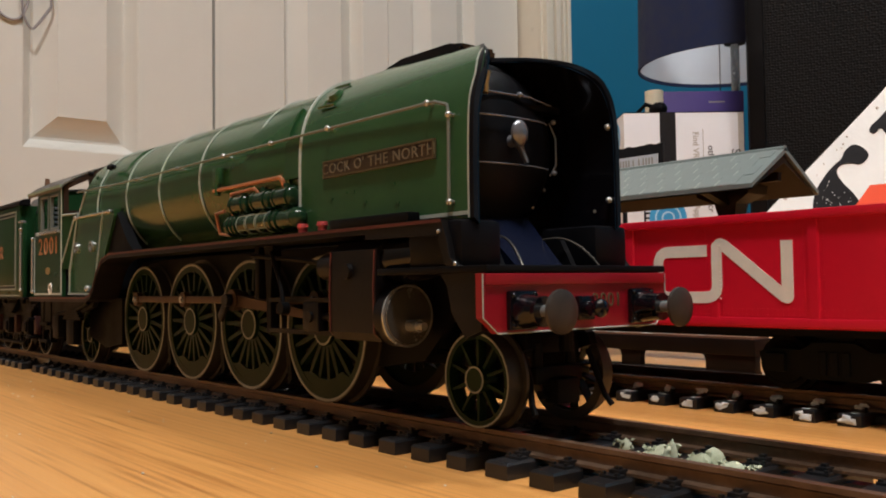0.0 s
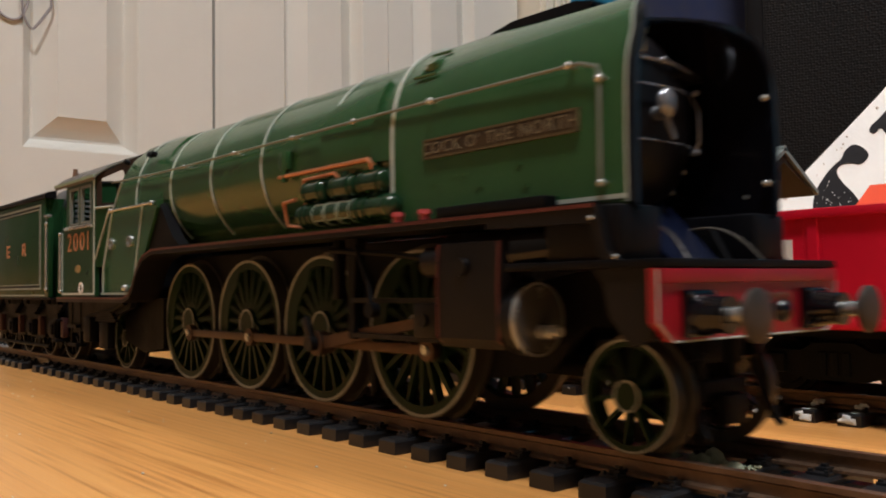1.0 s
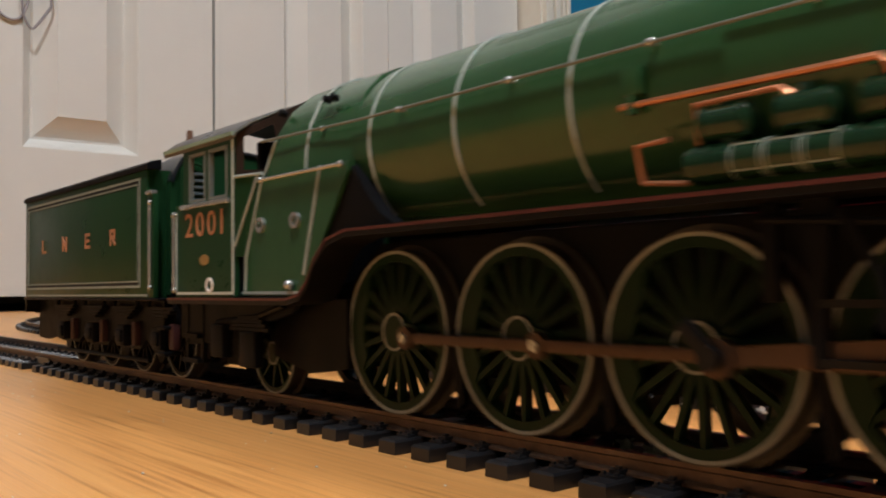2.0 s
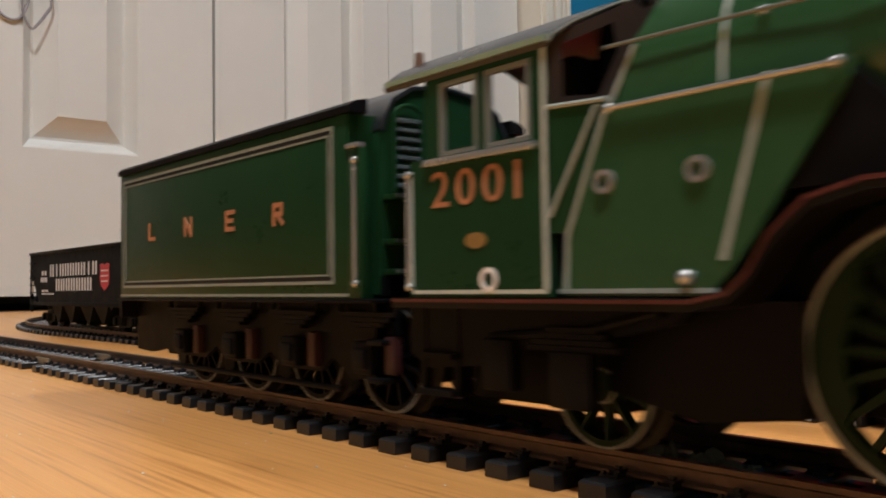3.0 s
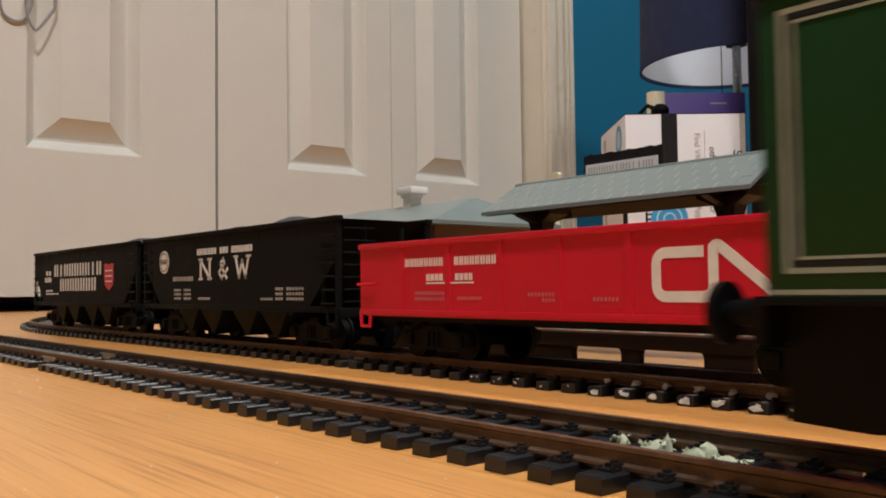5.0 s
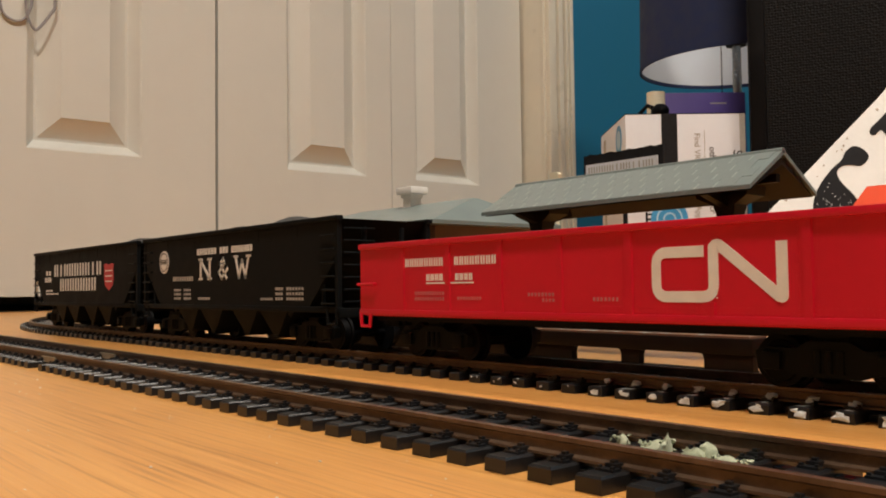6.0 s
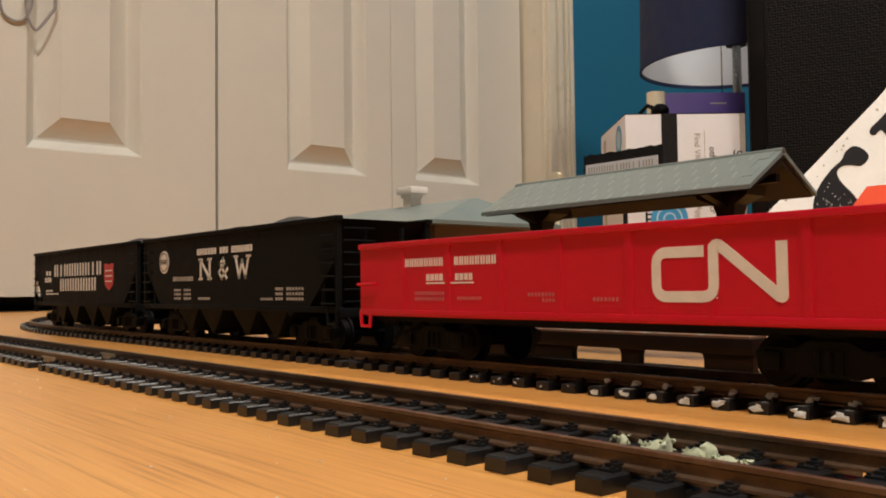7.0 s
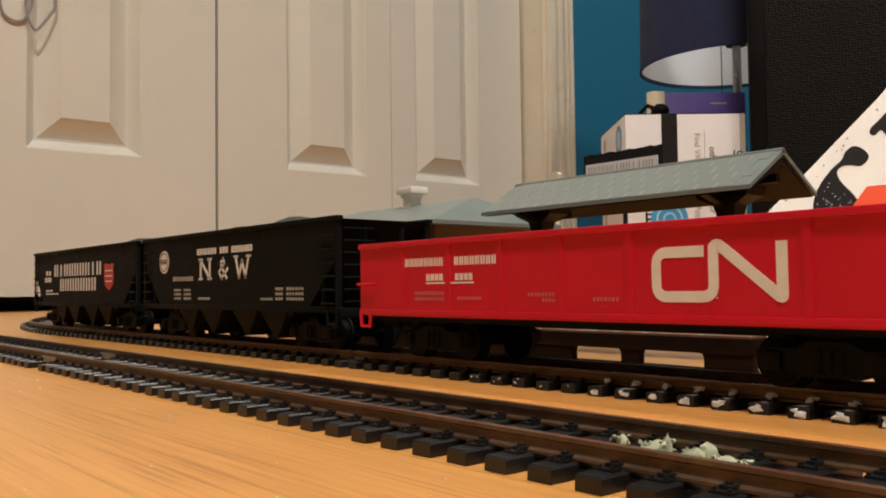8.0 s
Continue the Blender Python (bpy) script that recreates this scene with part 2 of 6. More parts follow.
def frame_loop(bm, x0, x1, z0, z1, w, y0, y1):
    """A thin rectangular outline in the x-z plane."""
    rings = [[(a, y, c) for a, c, y in ((xo, zo, y0), (xi, zi, y0), (xi, zi, y1), (xo, zo, y1))]
             for xo, zo, xi, zi in ((x0, z0, x0 + w, z0 + w), (x1, z0, x1 - w, z0 + w), (x1, z1, x1 - w, z1 - w), (x0, z1, x0 + w, z1 - w), (x0, z0, x0 + w, z0 + w))]
    loft(bm, rings, False)
    bmesh.ops.remove_doubles(bm, verts=bm.verts, dist=1e-5)


def ball(bm, c, r, rows=6, seg=10, sx=1, sy=1, sz=1):
    c = Vector(c)
    rings = []
    for k in range(rows + 1):
        a = -math.pi / 2 + math.pi * k / rows
        rr = max(math.cos(a), 0.02)
        rings.append([c + Vector((sx * r * rr * math.cos(2 * math.pi * i / seg), sy * r * rr * math.sin(2 * math.pi * i / seg), sz * r * math.sin(a)))
                      for i in range(seg)])
    loft(bm, rings)


def ring_y(bm, r_in, r_out, y0, y1, seg=48):
    """A ring round the y axis."""
    def circ(r, y):
        return [(r * math.cos(2 * math.pi * i / seg), y, r * math.sin(2 * math.pi * i / seg)) for i in range(seg)]
    loft(bm, [circ(r_out, y0), circ(r_out, y1), circ(r_in, y1), circ(r_in, y0), circ(r_out, y0)], caps=False)
    bmesh.ops.remove_doubles(bm, verts=bm.verts, dist=1e-5)


def mesh_of(name, bm, mat, smooth=35):
    bmesh.ops.recalc_face_normals(bm, faces=bm.faces)
    bmesh.ops.scale(bm, vec=(MM, MM, MM), verts=bm.verts)
    me = bpy.data.meshes.new(name)
    bm.to_mesh(me)
    bm.free()
    me.materials.append(mat)
    if smooth:
        me.polygons.foreach_set("use_smooth", [True] * len(me.polygons))
        me.set_sharp_from_angle(angle=radians(smooth))
    return me


def part(name, bm, mat, parent=None, label="", at=(0, 0, 0), smooth=35):
    """One mesh object, as a part of its thing, at a place in millimetres in its parent's space."""
    ob = new(name, bm if isinstance(bm, bpy.types.Mesh) else mesh_of(name, bm, mat, smooth))
    ob.parent = parent
    ob.location = Vector(at) * MM
    if label:
        tagged(ob, label)
    return ob


def made(fn, *args, **kw):
    bm = bmesh.new()
    fn(bm, *args, **kw)
    return bm


def thing(name, at, label, category, group="", turn=0):
    """An empty at a thing's base."""
    ob = new(name)
    ob.empty_display_size = 0.01
    ob.matrix_world = pose(at[0] * MM, at[1] * MM, at[2] * MM, 0, 0, turn)
    return tagged(ob, label, category, group)


def structure(name, bm, mat, label, category, smooth=35):
    return tagged(part(name, bm, mat, None, "", (0, 0, 0), smooth), label, category, "", "structure")


def lettering(name, words, size, mat, parent, m, spread=1.0, depth=0.08, squeeze=1.0):
    """Raised words in the built-in font, centred, standing in the plane of m (its x along the line, its y up), in millimetres."""
    data = bpy.data.curves.new(name, "FONT")
    data.body, data.size, data.extrude, data.space_character = words, size, depth, spread
    data.align_x, data.align_y = "CENTER", "CENTER"
    data.resolution_u = 3
    tmp = bpy.data.objects.new(name, data)
    scene.collection.objects.link(tmp)
    bpy.context.view_layer.update()
    me = bpy.data.meshes.new_from_object(tmp.evaluated_get(bpy.context.evaluated_depsgraph_get()))
    bpy.data.objects.remove(tmp)
    me.transform(Matrix.Diagonal((squeeze, 1, 1, 1)))
    me.transform(m)
    me.transform(Matrix.Scale(MM, 4))
    me.materials.clear()
    me.materials.append(mat)
    ob = new(name, me)
    ob.parent = parent
    return ob


def letters_apart(ob):
    """Give every letter of a raised line a mesh of its own."""
    bm = bmesh.new()
    bm.from_mesh(ob.data)
    bmesh.ops.remove_doubles(bm, verts=bm.verts, dist=1e-7)
    bm.verts.ensure_lookup_table()
    seen, groups = set(), []
    for v in bm.verts:
        if v.index in seen:
            continue
        stack, found = [v], []
        seen.add(v.index)
        while stack:
            w = stack.pop()
            found.append(w)
            for e in w.link_edges:
                o = e.other_vert(w)
                if o.index not in seen:
                    seen.add(o.index)
                    stack.append(o)
        groups.append(found)
    for found in groups:
        at = {v.index: k for k, v in enumerate(found)}
        faces = {f.index: f for v in found for f in v.link_faces}
        me = bpy.data.meshes.new("letter")
        me.from_pydata([v.co[:] for v in found], [], [[at[v.index] for v in f.verts] for f in faces.values()])
        me.materials.append(ob.data.materials[0])
        new("letter", me).parent = ob.parent
    bm.free()
    bpy.data.objects.remove(ob)


def side_plane(x, y, z):
    """Facing -y, reading along +x, at a place in millimetres."""
    return Matrix.Translation((x, y, z)) @ Matrix.Rotation(math.radians(90), 4, "X")


def strokes(bm, x, z, w, h, t, glyph, y0, y1):
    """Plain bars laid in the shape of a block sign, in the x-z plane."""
    bars = {"l": [(0, 0, 0, 1), (0, 0, 1, 0)], "n": [(0, 0, 0, 1), (0, 1, 1, 0), (1, 0, 1, 1)],
            "e": [(0, 0, 0, 1), (0, 0, 1, 0), (0, .5, .8, .5), (0, 1, 1, 1)],
            "r": [(0, 0, 0, 1), (0, 1, .9, 1), (.9, 1, .9, .5), (0, .5, .9, .5), (.4, .5, 1, 0)],
            "w": [(0, 1, .25, 0), (.25, 0, .5, .8), (.5, .8, .75, 0), (.75, 0, 1, 1)],
            "a": [(.8, 0, .15, .75), (.15, .75, .45, 1), (.45, 1, .6, .75), (.6, .75, 0, .3), (0, .3, .3, 0), (.3, 0, .9, .45)]}[glyph]
    for a, b, c, d in bars:
        p, q = Vector((x + a * w, z + b * h)), Vector((x + c * w, z + d * h))
        u = (q - p).normalized()
        s = Vector((-u.y, u.x)) * t / 2
        p, q = p - u * t / 2, q + u * t / 2
        prism(bm, [p + s, p - s, q - s, q + s], "y", y0, y1)


def bars_row(bm, x0, x1, z0, z1, y0, y1, n, fill=0.62):
    """A row of n small plain bars: writing too small to read."""
    step = (x1 - x0) / n
    for i in range(n):
        k = random.uniform(0.85, 1.1)
        box(bm, x0 + i * step, x0 + i * step + step * fill * k, y0, y1, z0, z1)


def print_rows(bm, rows, y0, y1, t):
    """Rows of plain upright bars, two to a character: x0, x1, z0, z1, the number of characters, the narrow ones."""
    for x0, x1, z0, z1, n, narrow in rows:
        step = (x1 - x0) / n
        for i in range(n):
            a, b = x0 + i * step, x0 + i * step + step * .72
            for x in ([(a + b - t) / 2] if i in narrow else [a, b - t]):
                box(bm, x, x + t, y0, y1, z0, z1)


# ---- the room ----
X1, Y0, Y1, ZC = 2.6, -1.7, 1.9, 2.4


def room():
    m = 1000
    def wall(name, x0, x1, y0, y1, z0, z1, mat, label):
        structure(name, made(box, x0, x1, y0, y1, z0, z1), mat, label, "wall", 0)
    wall("wall_east", X1 * m, X1 * m + 100, Y0 * m, Y1 * m, 0, ZC * m, TAUPE, "unseen taupe bedroom wall, kept dark to cut bounced light")
    wall("wall_south", -1700, X1 * m + 100, Y0 * m - 100, Y0 * m, 0, ZC * m, TAUPE, "unseen taupe wall opposite the speaker, kept dark to cut bounced light")
    wall("wall_north", -985, X1 * m + 100, Y1 * m, Y1 * m + 100, 0, ZC * m, BLUE, "plain deep blue painted wall behind the lamp")
    # closet wall: blue return beside the opening, unseen dark wall on the other side and over it
    wall("wall_west", -1085, -985, 1102, Y1 * m + 100, 0, ZC * m, BLUE, "deep blue painted wall beside the closet doors")
    wall("wall_west_south", -1085, -985, Y0 * m, -153, 0, ZC * m, TAUPE, "unseen taupe wall beside the closet doors, kept dark to cut reflections")
    wall("wall_west_top", -1085, -985, -153, 1102, 2060, ZC * m, TAUPE, "unseen taupe wall over the closet doors, kept dark to cut bounced light")
    wall("closet_back", -1720, -1700, Y0 * m, Y1 * m, 0, ZC * m, WALL, "unlit cream back wall of the closet")
    wall("closet_side", -1700, -1086, 1300, 1320, 0, ZC * m, WALL, "unlit cream side wall of the closet")
    wall("closet_side_south", -1700, -1086, -560, -540, 0, ZC * m, WALL, "unlit cream side wall of the closet")
    structure("ceiling", made(box, -1720, X1 * m + 100, Y0 * m - 100, Y1 * m + 100, ZC * m, ZC * m + 60), CEIL, "plain white ceiling", "ceiling", 0)
    # Dark floor added in the closet for the shade below the doors.
    structure("closet_floor", made(box, -1700, -1040, -540, 1300, -6, 0.6), DARKFLOOR, "dark floor added for the shade under the closet doors", "floor", 0)
    # casing round the closet opening
    bm = bmesh.new()
    for y0, y1, x1 in ((1034, 1040, -977), (1040, 1058, -968), (1058, 1062, -977), (1062, 1073, -965), (1073, 1078, -976), (1078, 1084, -963), (1084, 1087, -971), (1087, 1096, -961), (1096, 1101, -968)):
        box(bm, -984, x1, y0, y1, 0, 2100, 1.2)
    structure("door_casing", bm, CASING, "cream gloss moulded casing beside the closet", "trim")
    bm = bmesh.new()
    box(bm, -1075, -984.2, 1034.5, 1101, 0, 2060, 1)
    structure("door_jamb", bm, CASING, "cream painted jamb of the closet opening", "trim")
    for x, y, _ in LAMPS:
        lamp = thing("ceiling_lamp", (x * m, y * m, 2306), "round milk glass lamp on the ceiling, switched on", "ceiling lamp", "ceiling lamps")
        part("glass_dish", made(rod, (0, 0, 0), (0, 0, 80), 185, 200, 40), LAMPMILK, lamp)
        part("ceiling_plate", made(rod, (0, 0, 80), (0, 0, 93.5), 206, 206, 40), CASING, lamp)


def door_leaf(y0, y1, panel0, panel1, side):
    """A moulded closet door leaf with tall raised panels, its face at x = -1030."""
    leaf = thing("closet_door", (-1030, y0, 18), "off-white moulded closet door leaf with raised panels, closed", "door", "closet door leaves")
    w, z1, f = y1 - y0, 2030, 0
    p0, p1 = panel0 - y0, panel1 - y0
    bm = bmesh.new()
    t = -34
    rows = ((177, 910), (1010, 1900))
    # stiles and rails
    box(bm, t, f, 0, p0, 0, z1 - 18)
    box(bm, t, f, p1, w, 0, z1 - 18)
    prev = 0
    for a, b in (*rows, (z1 - 18, z1)):
        box(bm, t, f, p0, p1, prev, a)
        prev = b
    part("leaf_frame", bm, DOOR, leaf, "", (0, 0, 0), 0)
    for a, b in rows:
        bm = bmesh.new()
        def rect(x, i):
            return [(x, p0 + i, a + i), (x, p1 - i, a + i), (x, p1 - i, b - i), (x, p0 + i, b - i)]
        loft(bm, [rect(-30, 0), rect(0, 0), rect(-1.5, 2), rect(-5, 4), rect(-14, 10), rect(-17, 13), rect(-16.5, 16), rect(-3.0, 38), rect(-1.0, 40.5), rect(-1.0, 44)], True)
        part("panel", bm, DOOR, leaf, "", (0, 0, 0), 20)
    if side:
        bm = bmesh.new()
        rod(bm, (0, 30, 900), (18, 30, 900), 6, 5, 14)
        ball(bm, (26, 30, 900), 15, 8, 14)
        part("knob", bm, STEEL, leaf, "small round door knob")
    return leaf


def doors():
    door_leaf(-151, 145, -99, 41, 1)
    door_leaf(146.5, 441, 199, 339, 0)
    door_leaf(445, 739.2, 552, 692, 1)
    door_leaf(740.2, 1029, 788, 926, 0)


def floor():
    base = structure("floor", made(box, -1040, X1 * 1000, Y0 * 1000, Y1 * 1000, -30, -8), UNDER, "floor of pale golden bamboo boards with long grain", "floor", 0)
    w, length = 96.0, 960.0
    meshes = {}
    row = 0
    y = Y0 * 1000
    while y < Y1 * 1000 - 1:
        y1 = min(y + w, Y1 * 1000)
        x = -1040 - (row * 353 + 115) % length
        while x < X1 * 1000:
            a, b = max(x, -1040.0), min(x + length, X1 * 1000)
            if b - a > 5:
                key = (round(b - a), round(y1 - y))
                if key not in meshes:
                    meshes[key] = mesh_of("plank", made(box, 0.08, b - a - 0.08, 0.08, y1 - y - 0.08, -8, 0, 0.18), BAMBOO)
                ob = part("plank", meshes[key], None, base, "", (a, y, 0))
            x += length
        y, row = y1, row + 1


# ---- tracks ----
SLEEPERS_AT = []


def sleeper_mesh():
    """One plastic sleeper with its four rail clips."""
    bm = bmesh.new()
    loft(bm, [[(sx * (1.95 - i), sy * (15 - i), z) for sx, sy in ((-1, -1), (1, -1), (1, 1), (-1, 1))] for z, i in ((0, 0), (1.7, .05), (2.0, .3))])
    for y in (-8.9, 8.9):
        for s in (-1.5, 1.5):
            box(bm, -0.75, 0.75, y + s - 0.75, y + s + 0.75, 2.0, 2.75)
            box(bm, -0.35, 0.35, y + s - 0.3, y + s + 0.3, 2.75, 3.1)
            box(bm, -1.3, 1.3, y + s * 1.75 - 0.7, y + s * 1.75 + 0.7, 2.0, 2.32)
            for dx in (-.95, .95):
                box(bm, dx - .22, dx + .22, y + s * 1.95 - .22, y + s * 1.95 + .22, 2.32, 2.62)
    return mesh_of("sleeper", bm, SLEEPER, 0)


def rail_profile():
    return [(-1.1, 0), (1.1, 0), (1.1, .35), (.35, .6), (.35, 1.7), (.62, 1.95), (.62, 2.5), (-.62, 2.5), (-.62, 1.95), (-.35, 1.7), (-.35, .6), (-1.1, .35)]


def track(label, path, skip=(), start=3.7):
    """Rails and sleepers along a path of (x, y, heading); sleepers every 7.5 mm."""
    tr = thing("railway_track", (0, 0, 0), label, "model track", "model tracks")
    for off in (-8.9, 8.9):
        rings = []
        for x, y, a in path:
            n = Vector((-math.sin(a), math.cos(a)))
            rings.append([(x + n.x * (off + p), y + n.y * (off + p), 2.1 + q) for p, q in rail_profile()])
        bm = bmesh.new()
        loft(bm, rings)
        part("rail", bm, RAIL, tr, "brown weathered metal rail", (0, 0, 0), 25)
    for off in (-8.9, 8.9):
        bm = bmesh.new()
        rings = []
        for x, y, a in path:
            n = Vector((-math.sin(a), math.cos(a)))
            rings.append([(x + n.x * (off + p), y + n.y * (off + p), q) for p, q in ((-1, .2), (1, .2), (1, 1.2), (-1, 1.2))])
        loft(bm, rings)
        part("webbing", bm, SLEEPER, tr, "", (0, 0, 0), 0)
    me = sleeper_mesh()
    dist, todo = 0.0, start
    for (xa, ya, aa), (xb, yb, ab) in zip(path, path[1:]):
        seg = math.hypot(xb - xa, yb - ya)
        while todo <= dist + seg:
            k = (todo - dist) / seg
            x, y, a = xa + (xb - xa) * k, ya + (yb - ya) * k, aa + (ab - aa) * k
            if not any(p < x < q for p, q in skip):
                SLEEPERS_AT.append((x, y))
                ob = part("sleeper", me, None, tr, "", (x + random.uniform(-.12, .12), y, random.uniform(0, .08)))
                ob.rotation_euler = (0, 0, a + random.uniform(-.012, .012))
            todo += 7.5
        dist += seg


def tracks():
    near = [(-985.0, 0.0, 0.0), (760.0, 0.0, 0.0)]
    track("straight black-sleepered model track with brown rails on the boards", near, skip=((-200, -192),))
    near_track = bpy.data.objects["railway_track"]
    for off in (-8.9, 8.9):
        bm = bmesh.new()
        for d in (-1, 1):
            box(bm, -202.5, -189.5, *sorted((off + d * .45, off + d * 1.25)), 2.05, 3.5, .15)
        box(bm, -202.5, -189.5, off - 1.3, off + 1.3, 1.7, 2.09)
        part("rail_joiner", bm, DULLBRASS, near_track, "dull pale metal rail joiner")
    r = 438.0
    far = [(-415 - r * math.sin(a), 67 + r - r * math.cos(a), -a) for a in [radians(d) for d in range(104, 0, -3)]]
    far += [(-415.0, 67.0, 0.0), (700.0, 67.0, 0.0)]
    track("curving black-sleepered model track with brown rails under goods wagons", far, start=7.45)


room()
doors()
floor()
tracks()


# ---- goods wagons ----
def bogie(car, x):
    """A four-wheel truck under a wagon, its middle at x."""
    bm = bmesh.new()
    for s in (-1, 1):
        y = s * 12.0
        prism(bm, [(x - 13.5, 6.6), (x - 11.5, 7.4), (x - 6, 7.2), (x - 3.5, 8.6), (x + 3.5, 8.6), (x + 6, 7.2), (x + 11.5, 7.4), (x + 13.5, 6.6),
                   (x + 13.0, 3.6), (x + 8.5, 3.4), (x + 5, 2.4), (x - 5, 2.4), (x - 8.5, 3.4), (x - 13, 3.6)], "y", y - 1.0, y + 1.0)
        for sx in (-10.2, 10.2):
            box(bm, x + sx - 1.8, x + sx + 1.8, y - 1.9 if s < 0 else y - .5, y + .5 if s < 0 else y + 1.9, 3.4, 6.6, 0.3)
        for k in (-2, 0, 2):
            rod(bm, (x + k, y + s * 0.8, 3.2), (x + k, y + s * 0.8, 7.0), 0.8, 0.8, 8)
    box(bm, x - 3, x + 3, -12, 12, 6.4, 9.6)
    truck = part("bogie", bm, CARBLACK, car)
    for sx in (-10.2, 10.2):
        bm = bmesh.new()
        for s in (-1, 1):
            rod(bm, (x + sx, s * 7.3, 4.75), (x + sx, s * 8.1, 4.75), 5.5, 5.4, 28)
            rod(bm, (x + sx, s * 8.1, 4.75), (x + sx, s * 10.2, 4.75), 4.75, 4.7, 28)
            rod(bm, (x + sx, s * 10.2, 4.75), (x + sx, s * 10.5, 4.75), 3.8, 3.6, 24)
        rod(bm, (x + sx, -11, 4.75), (x + sx, 11, 4.75), 1.0, 1.0, 10)
        part("wheelset", bm, SOOT, truck)


def coupler(car, x, s):
    bm = bmesh.new()
    box(bm, min(x, x + s * 7), max(x, x + s * 7), -1.3, 1.3, 7.6, 10.0, .2)
    box(bm, min(x + s * 5, x + s * 9), max(x + s * 5, x + s * 9), -2.4, 1.6, 7.2, 10.4, .4)
    part("coupler", bm, SOOT, car)


def gondola(x0, x1):
    """A long open red wagon with ribbed sides."""
    car = thing("open_goods_wagon", (0, 67, H), "bright red ribbed open model wagon with white lettering on track", "model wagon")
    yw, zb, zt = 17.0, 11.7, 29.4
    for s, nm in ((-1, "near"), (1, "far")):
        bm = bmesh.new()
        box(bm, x0, x1, *sorted((s * yw, s * (yw - 1.2))), zb, zt)
        box(bm, x0, x1, *sorted((s * (yw + .9), s * (yw - 1.6))), zt - .2, zt + 1.3, .3)
        box(bm, x0, x1, *sorted((s * (yw + .5), s * (yw - 1.0))), zb - .5, zb + 1.0, .2)
        part("side", bm, CARRED, car)
        for k in range(12):
            rx = -95.6 + 18.6 * k
            if rx > x1 - 5:
                break
            bm = bmesh.new()
            prism(bm, [(rx - 1.0, s * yw), (rx - .8, s * (yw + .4)), (rx + .8, s * (yw + .4)), (rx + 1.0, s * yw)], "z", zb + .4, 15.2 if s < 0 and k == 5 else zt)
            part("rib", bm, CARRED, car)
            if s < 0 and rx > -30:
                bm = bmesh.new()
                for j in range(20):
                    for dx in (-1.7, 1.7):
                        ball(bm, (rx + dx, -yw, zb + 1.4 + j * .84), .13, 4, 6)
                part("rivets", bm, CARRED, car)
        if s < 0:
            bm = bmesh.new()
            n = int((x1 - x0) / .95)
            for j in range(n):
                for dz in (0.9, 1.9):
                    if x0 + j * .95 > -30:
                        ball(bm, (x0 + 1 + j * .95, -yw, zb + .6 + dz), .12, 4, 6)
            part("rivets", bm, CARRED, car)
    for x, s in ((x0, 1), (x1, -1)):
        bm = bmesh.new()
        box(bm, *sorted((x, x + s * 1.2)), -yw + 1.1, yw - 1.1, zb, zt + .8)
        for yy in (-11, -4, 4, 11):
            box(bm, *sorted((x - s * .8, x)), yy - .6, yy + .6, zb, zt)
        part("end", bm, CARRED, car)
    part("floor_plate", made(box, x0 + 1.2, x1 - 1.2, -yw + 1.2, yw - 1.2, zb - .8, zb + .6), CARRED, car)
    # black underframe
    bm = bmesh.new()
    box(bm, x0 + 3, x1 - 3, -3, 3, zb - 3.2, zb - .8)
    for s in (-1, 1):
        box(bm, x0 + 6, x1 - 6, *sorted((s * 13.5, s * 15.5)), zb - 2.0, zb - .5)
    for k in range(8):
        rx = x0 + 30 + k * 18
        if rx < x1 - 25:
            box(bm, rx - .8, rx + .8, -14, 14, zb - 2.4, zb - .8)
    part("underframe", bm, CARBLACK, car)
    # corner steps and grab irons
    for x, s in ((x0, 1), (x1, -1)):
        for sy in (-1, 1):
            bm = bmesh.new()
            y = sy * (yw + .4)
            pipe(bm, [(x + s * .8, y, zb), (x + s * 1.2, y, zb - 3.6), (x + s * 5.0, y, zb - 3.6), (x + s * 5.4, y, zb)], .55)
            part("step", bm, CARRED, car)
            bm = bmesh.new()
            pipe(bm, [(x + s * .4, y, 19.6), (x + s * .4, y + sy * .8, 19.6), (x + s * 8, y + sy * .8, 19.6), (x + s * 8, y, 19.6)], .45)
            part("grab_iron", bm, CARRED, car)
    bogie(car, x0 + 27)
    bogie(car, x1 - 27)
    coupler(car, x0, -1)
    coupler(car, x1, 1)
    # the big white rounded emblem, drawn as two bent bands
    y0, y1 = -yw - .12, -yw + .02
    bm = bmesh.new()
    w = 2.1
    def band(pts, r=2.6):
        """A flat band of width w along a path with rounded bends."""
        path = [Vector(pts[0])]
        for a, b, c in zip(pts, pts[1:], pts[2:]):
            a, b, c = Vector(a), Vector(b), Vector(c)
            p, q = b + (a - b).normalized() * r, b + (c - b).normalized() * r
            for i in range(9):
                k = i / 8
                path.append(p * (1 - k) ** 2 + b * 2 * k * (1 - k) + q * k * k)
        path.append(Vector(pts[-1]))
        left, right = [], []
        for i, p in enumerate(path):
            d = (path[min(i + 1, len(path) - 1)] - path[max(i - 1, 0)]).normalized()
            n = Vector((-d.y, d.x)) * w / 2
            left.append(p + n)
            right.append(p - n)
        loft(bm, [[(a.x, y0, a.y), (b.x, y0, b.y), (b.x, y1, b.y), (a.x, y1, a.y)] for a, b in zip(left, right)])
    band([(-4.0, 24.6), (-14.6, 24.6), (-14.6, 16.2), (-2.0, 16.2), (-2.0, 26.6), (11.0, 16.2)], 2.4)
    y0 -= .03
    band([(11.4, 16.4), (11.4, 25.8)])
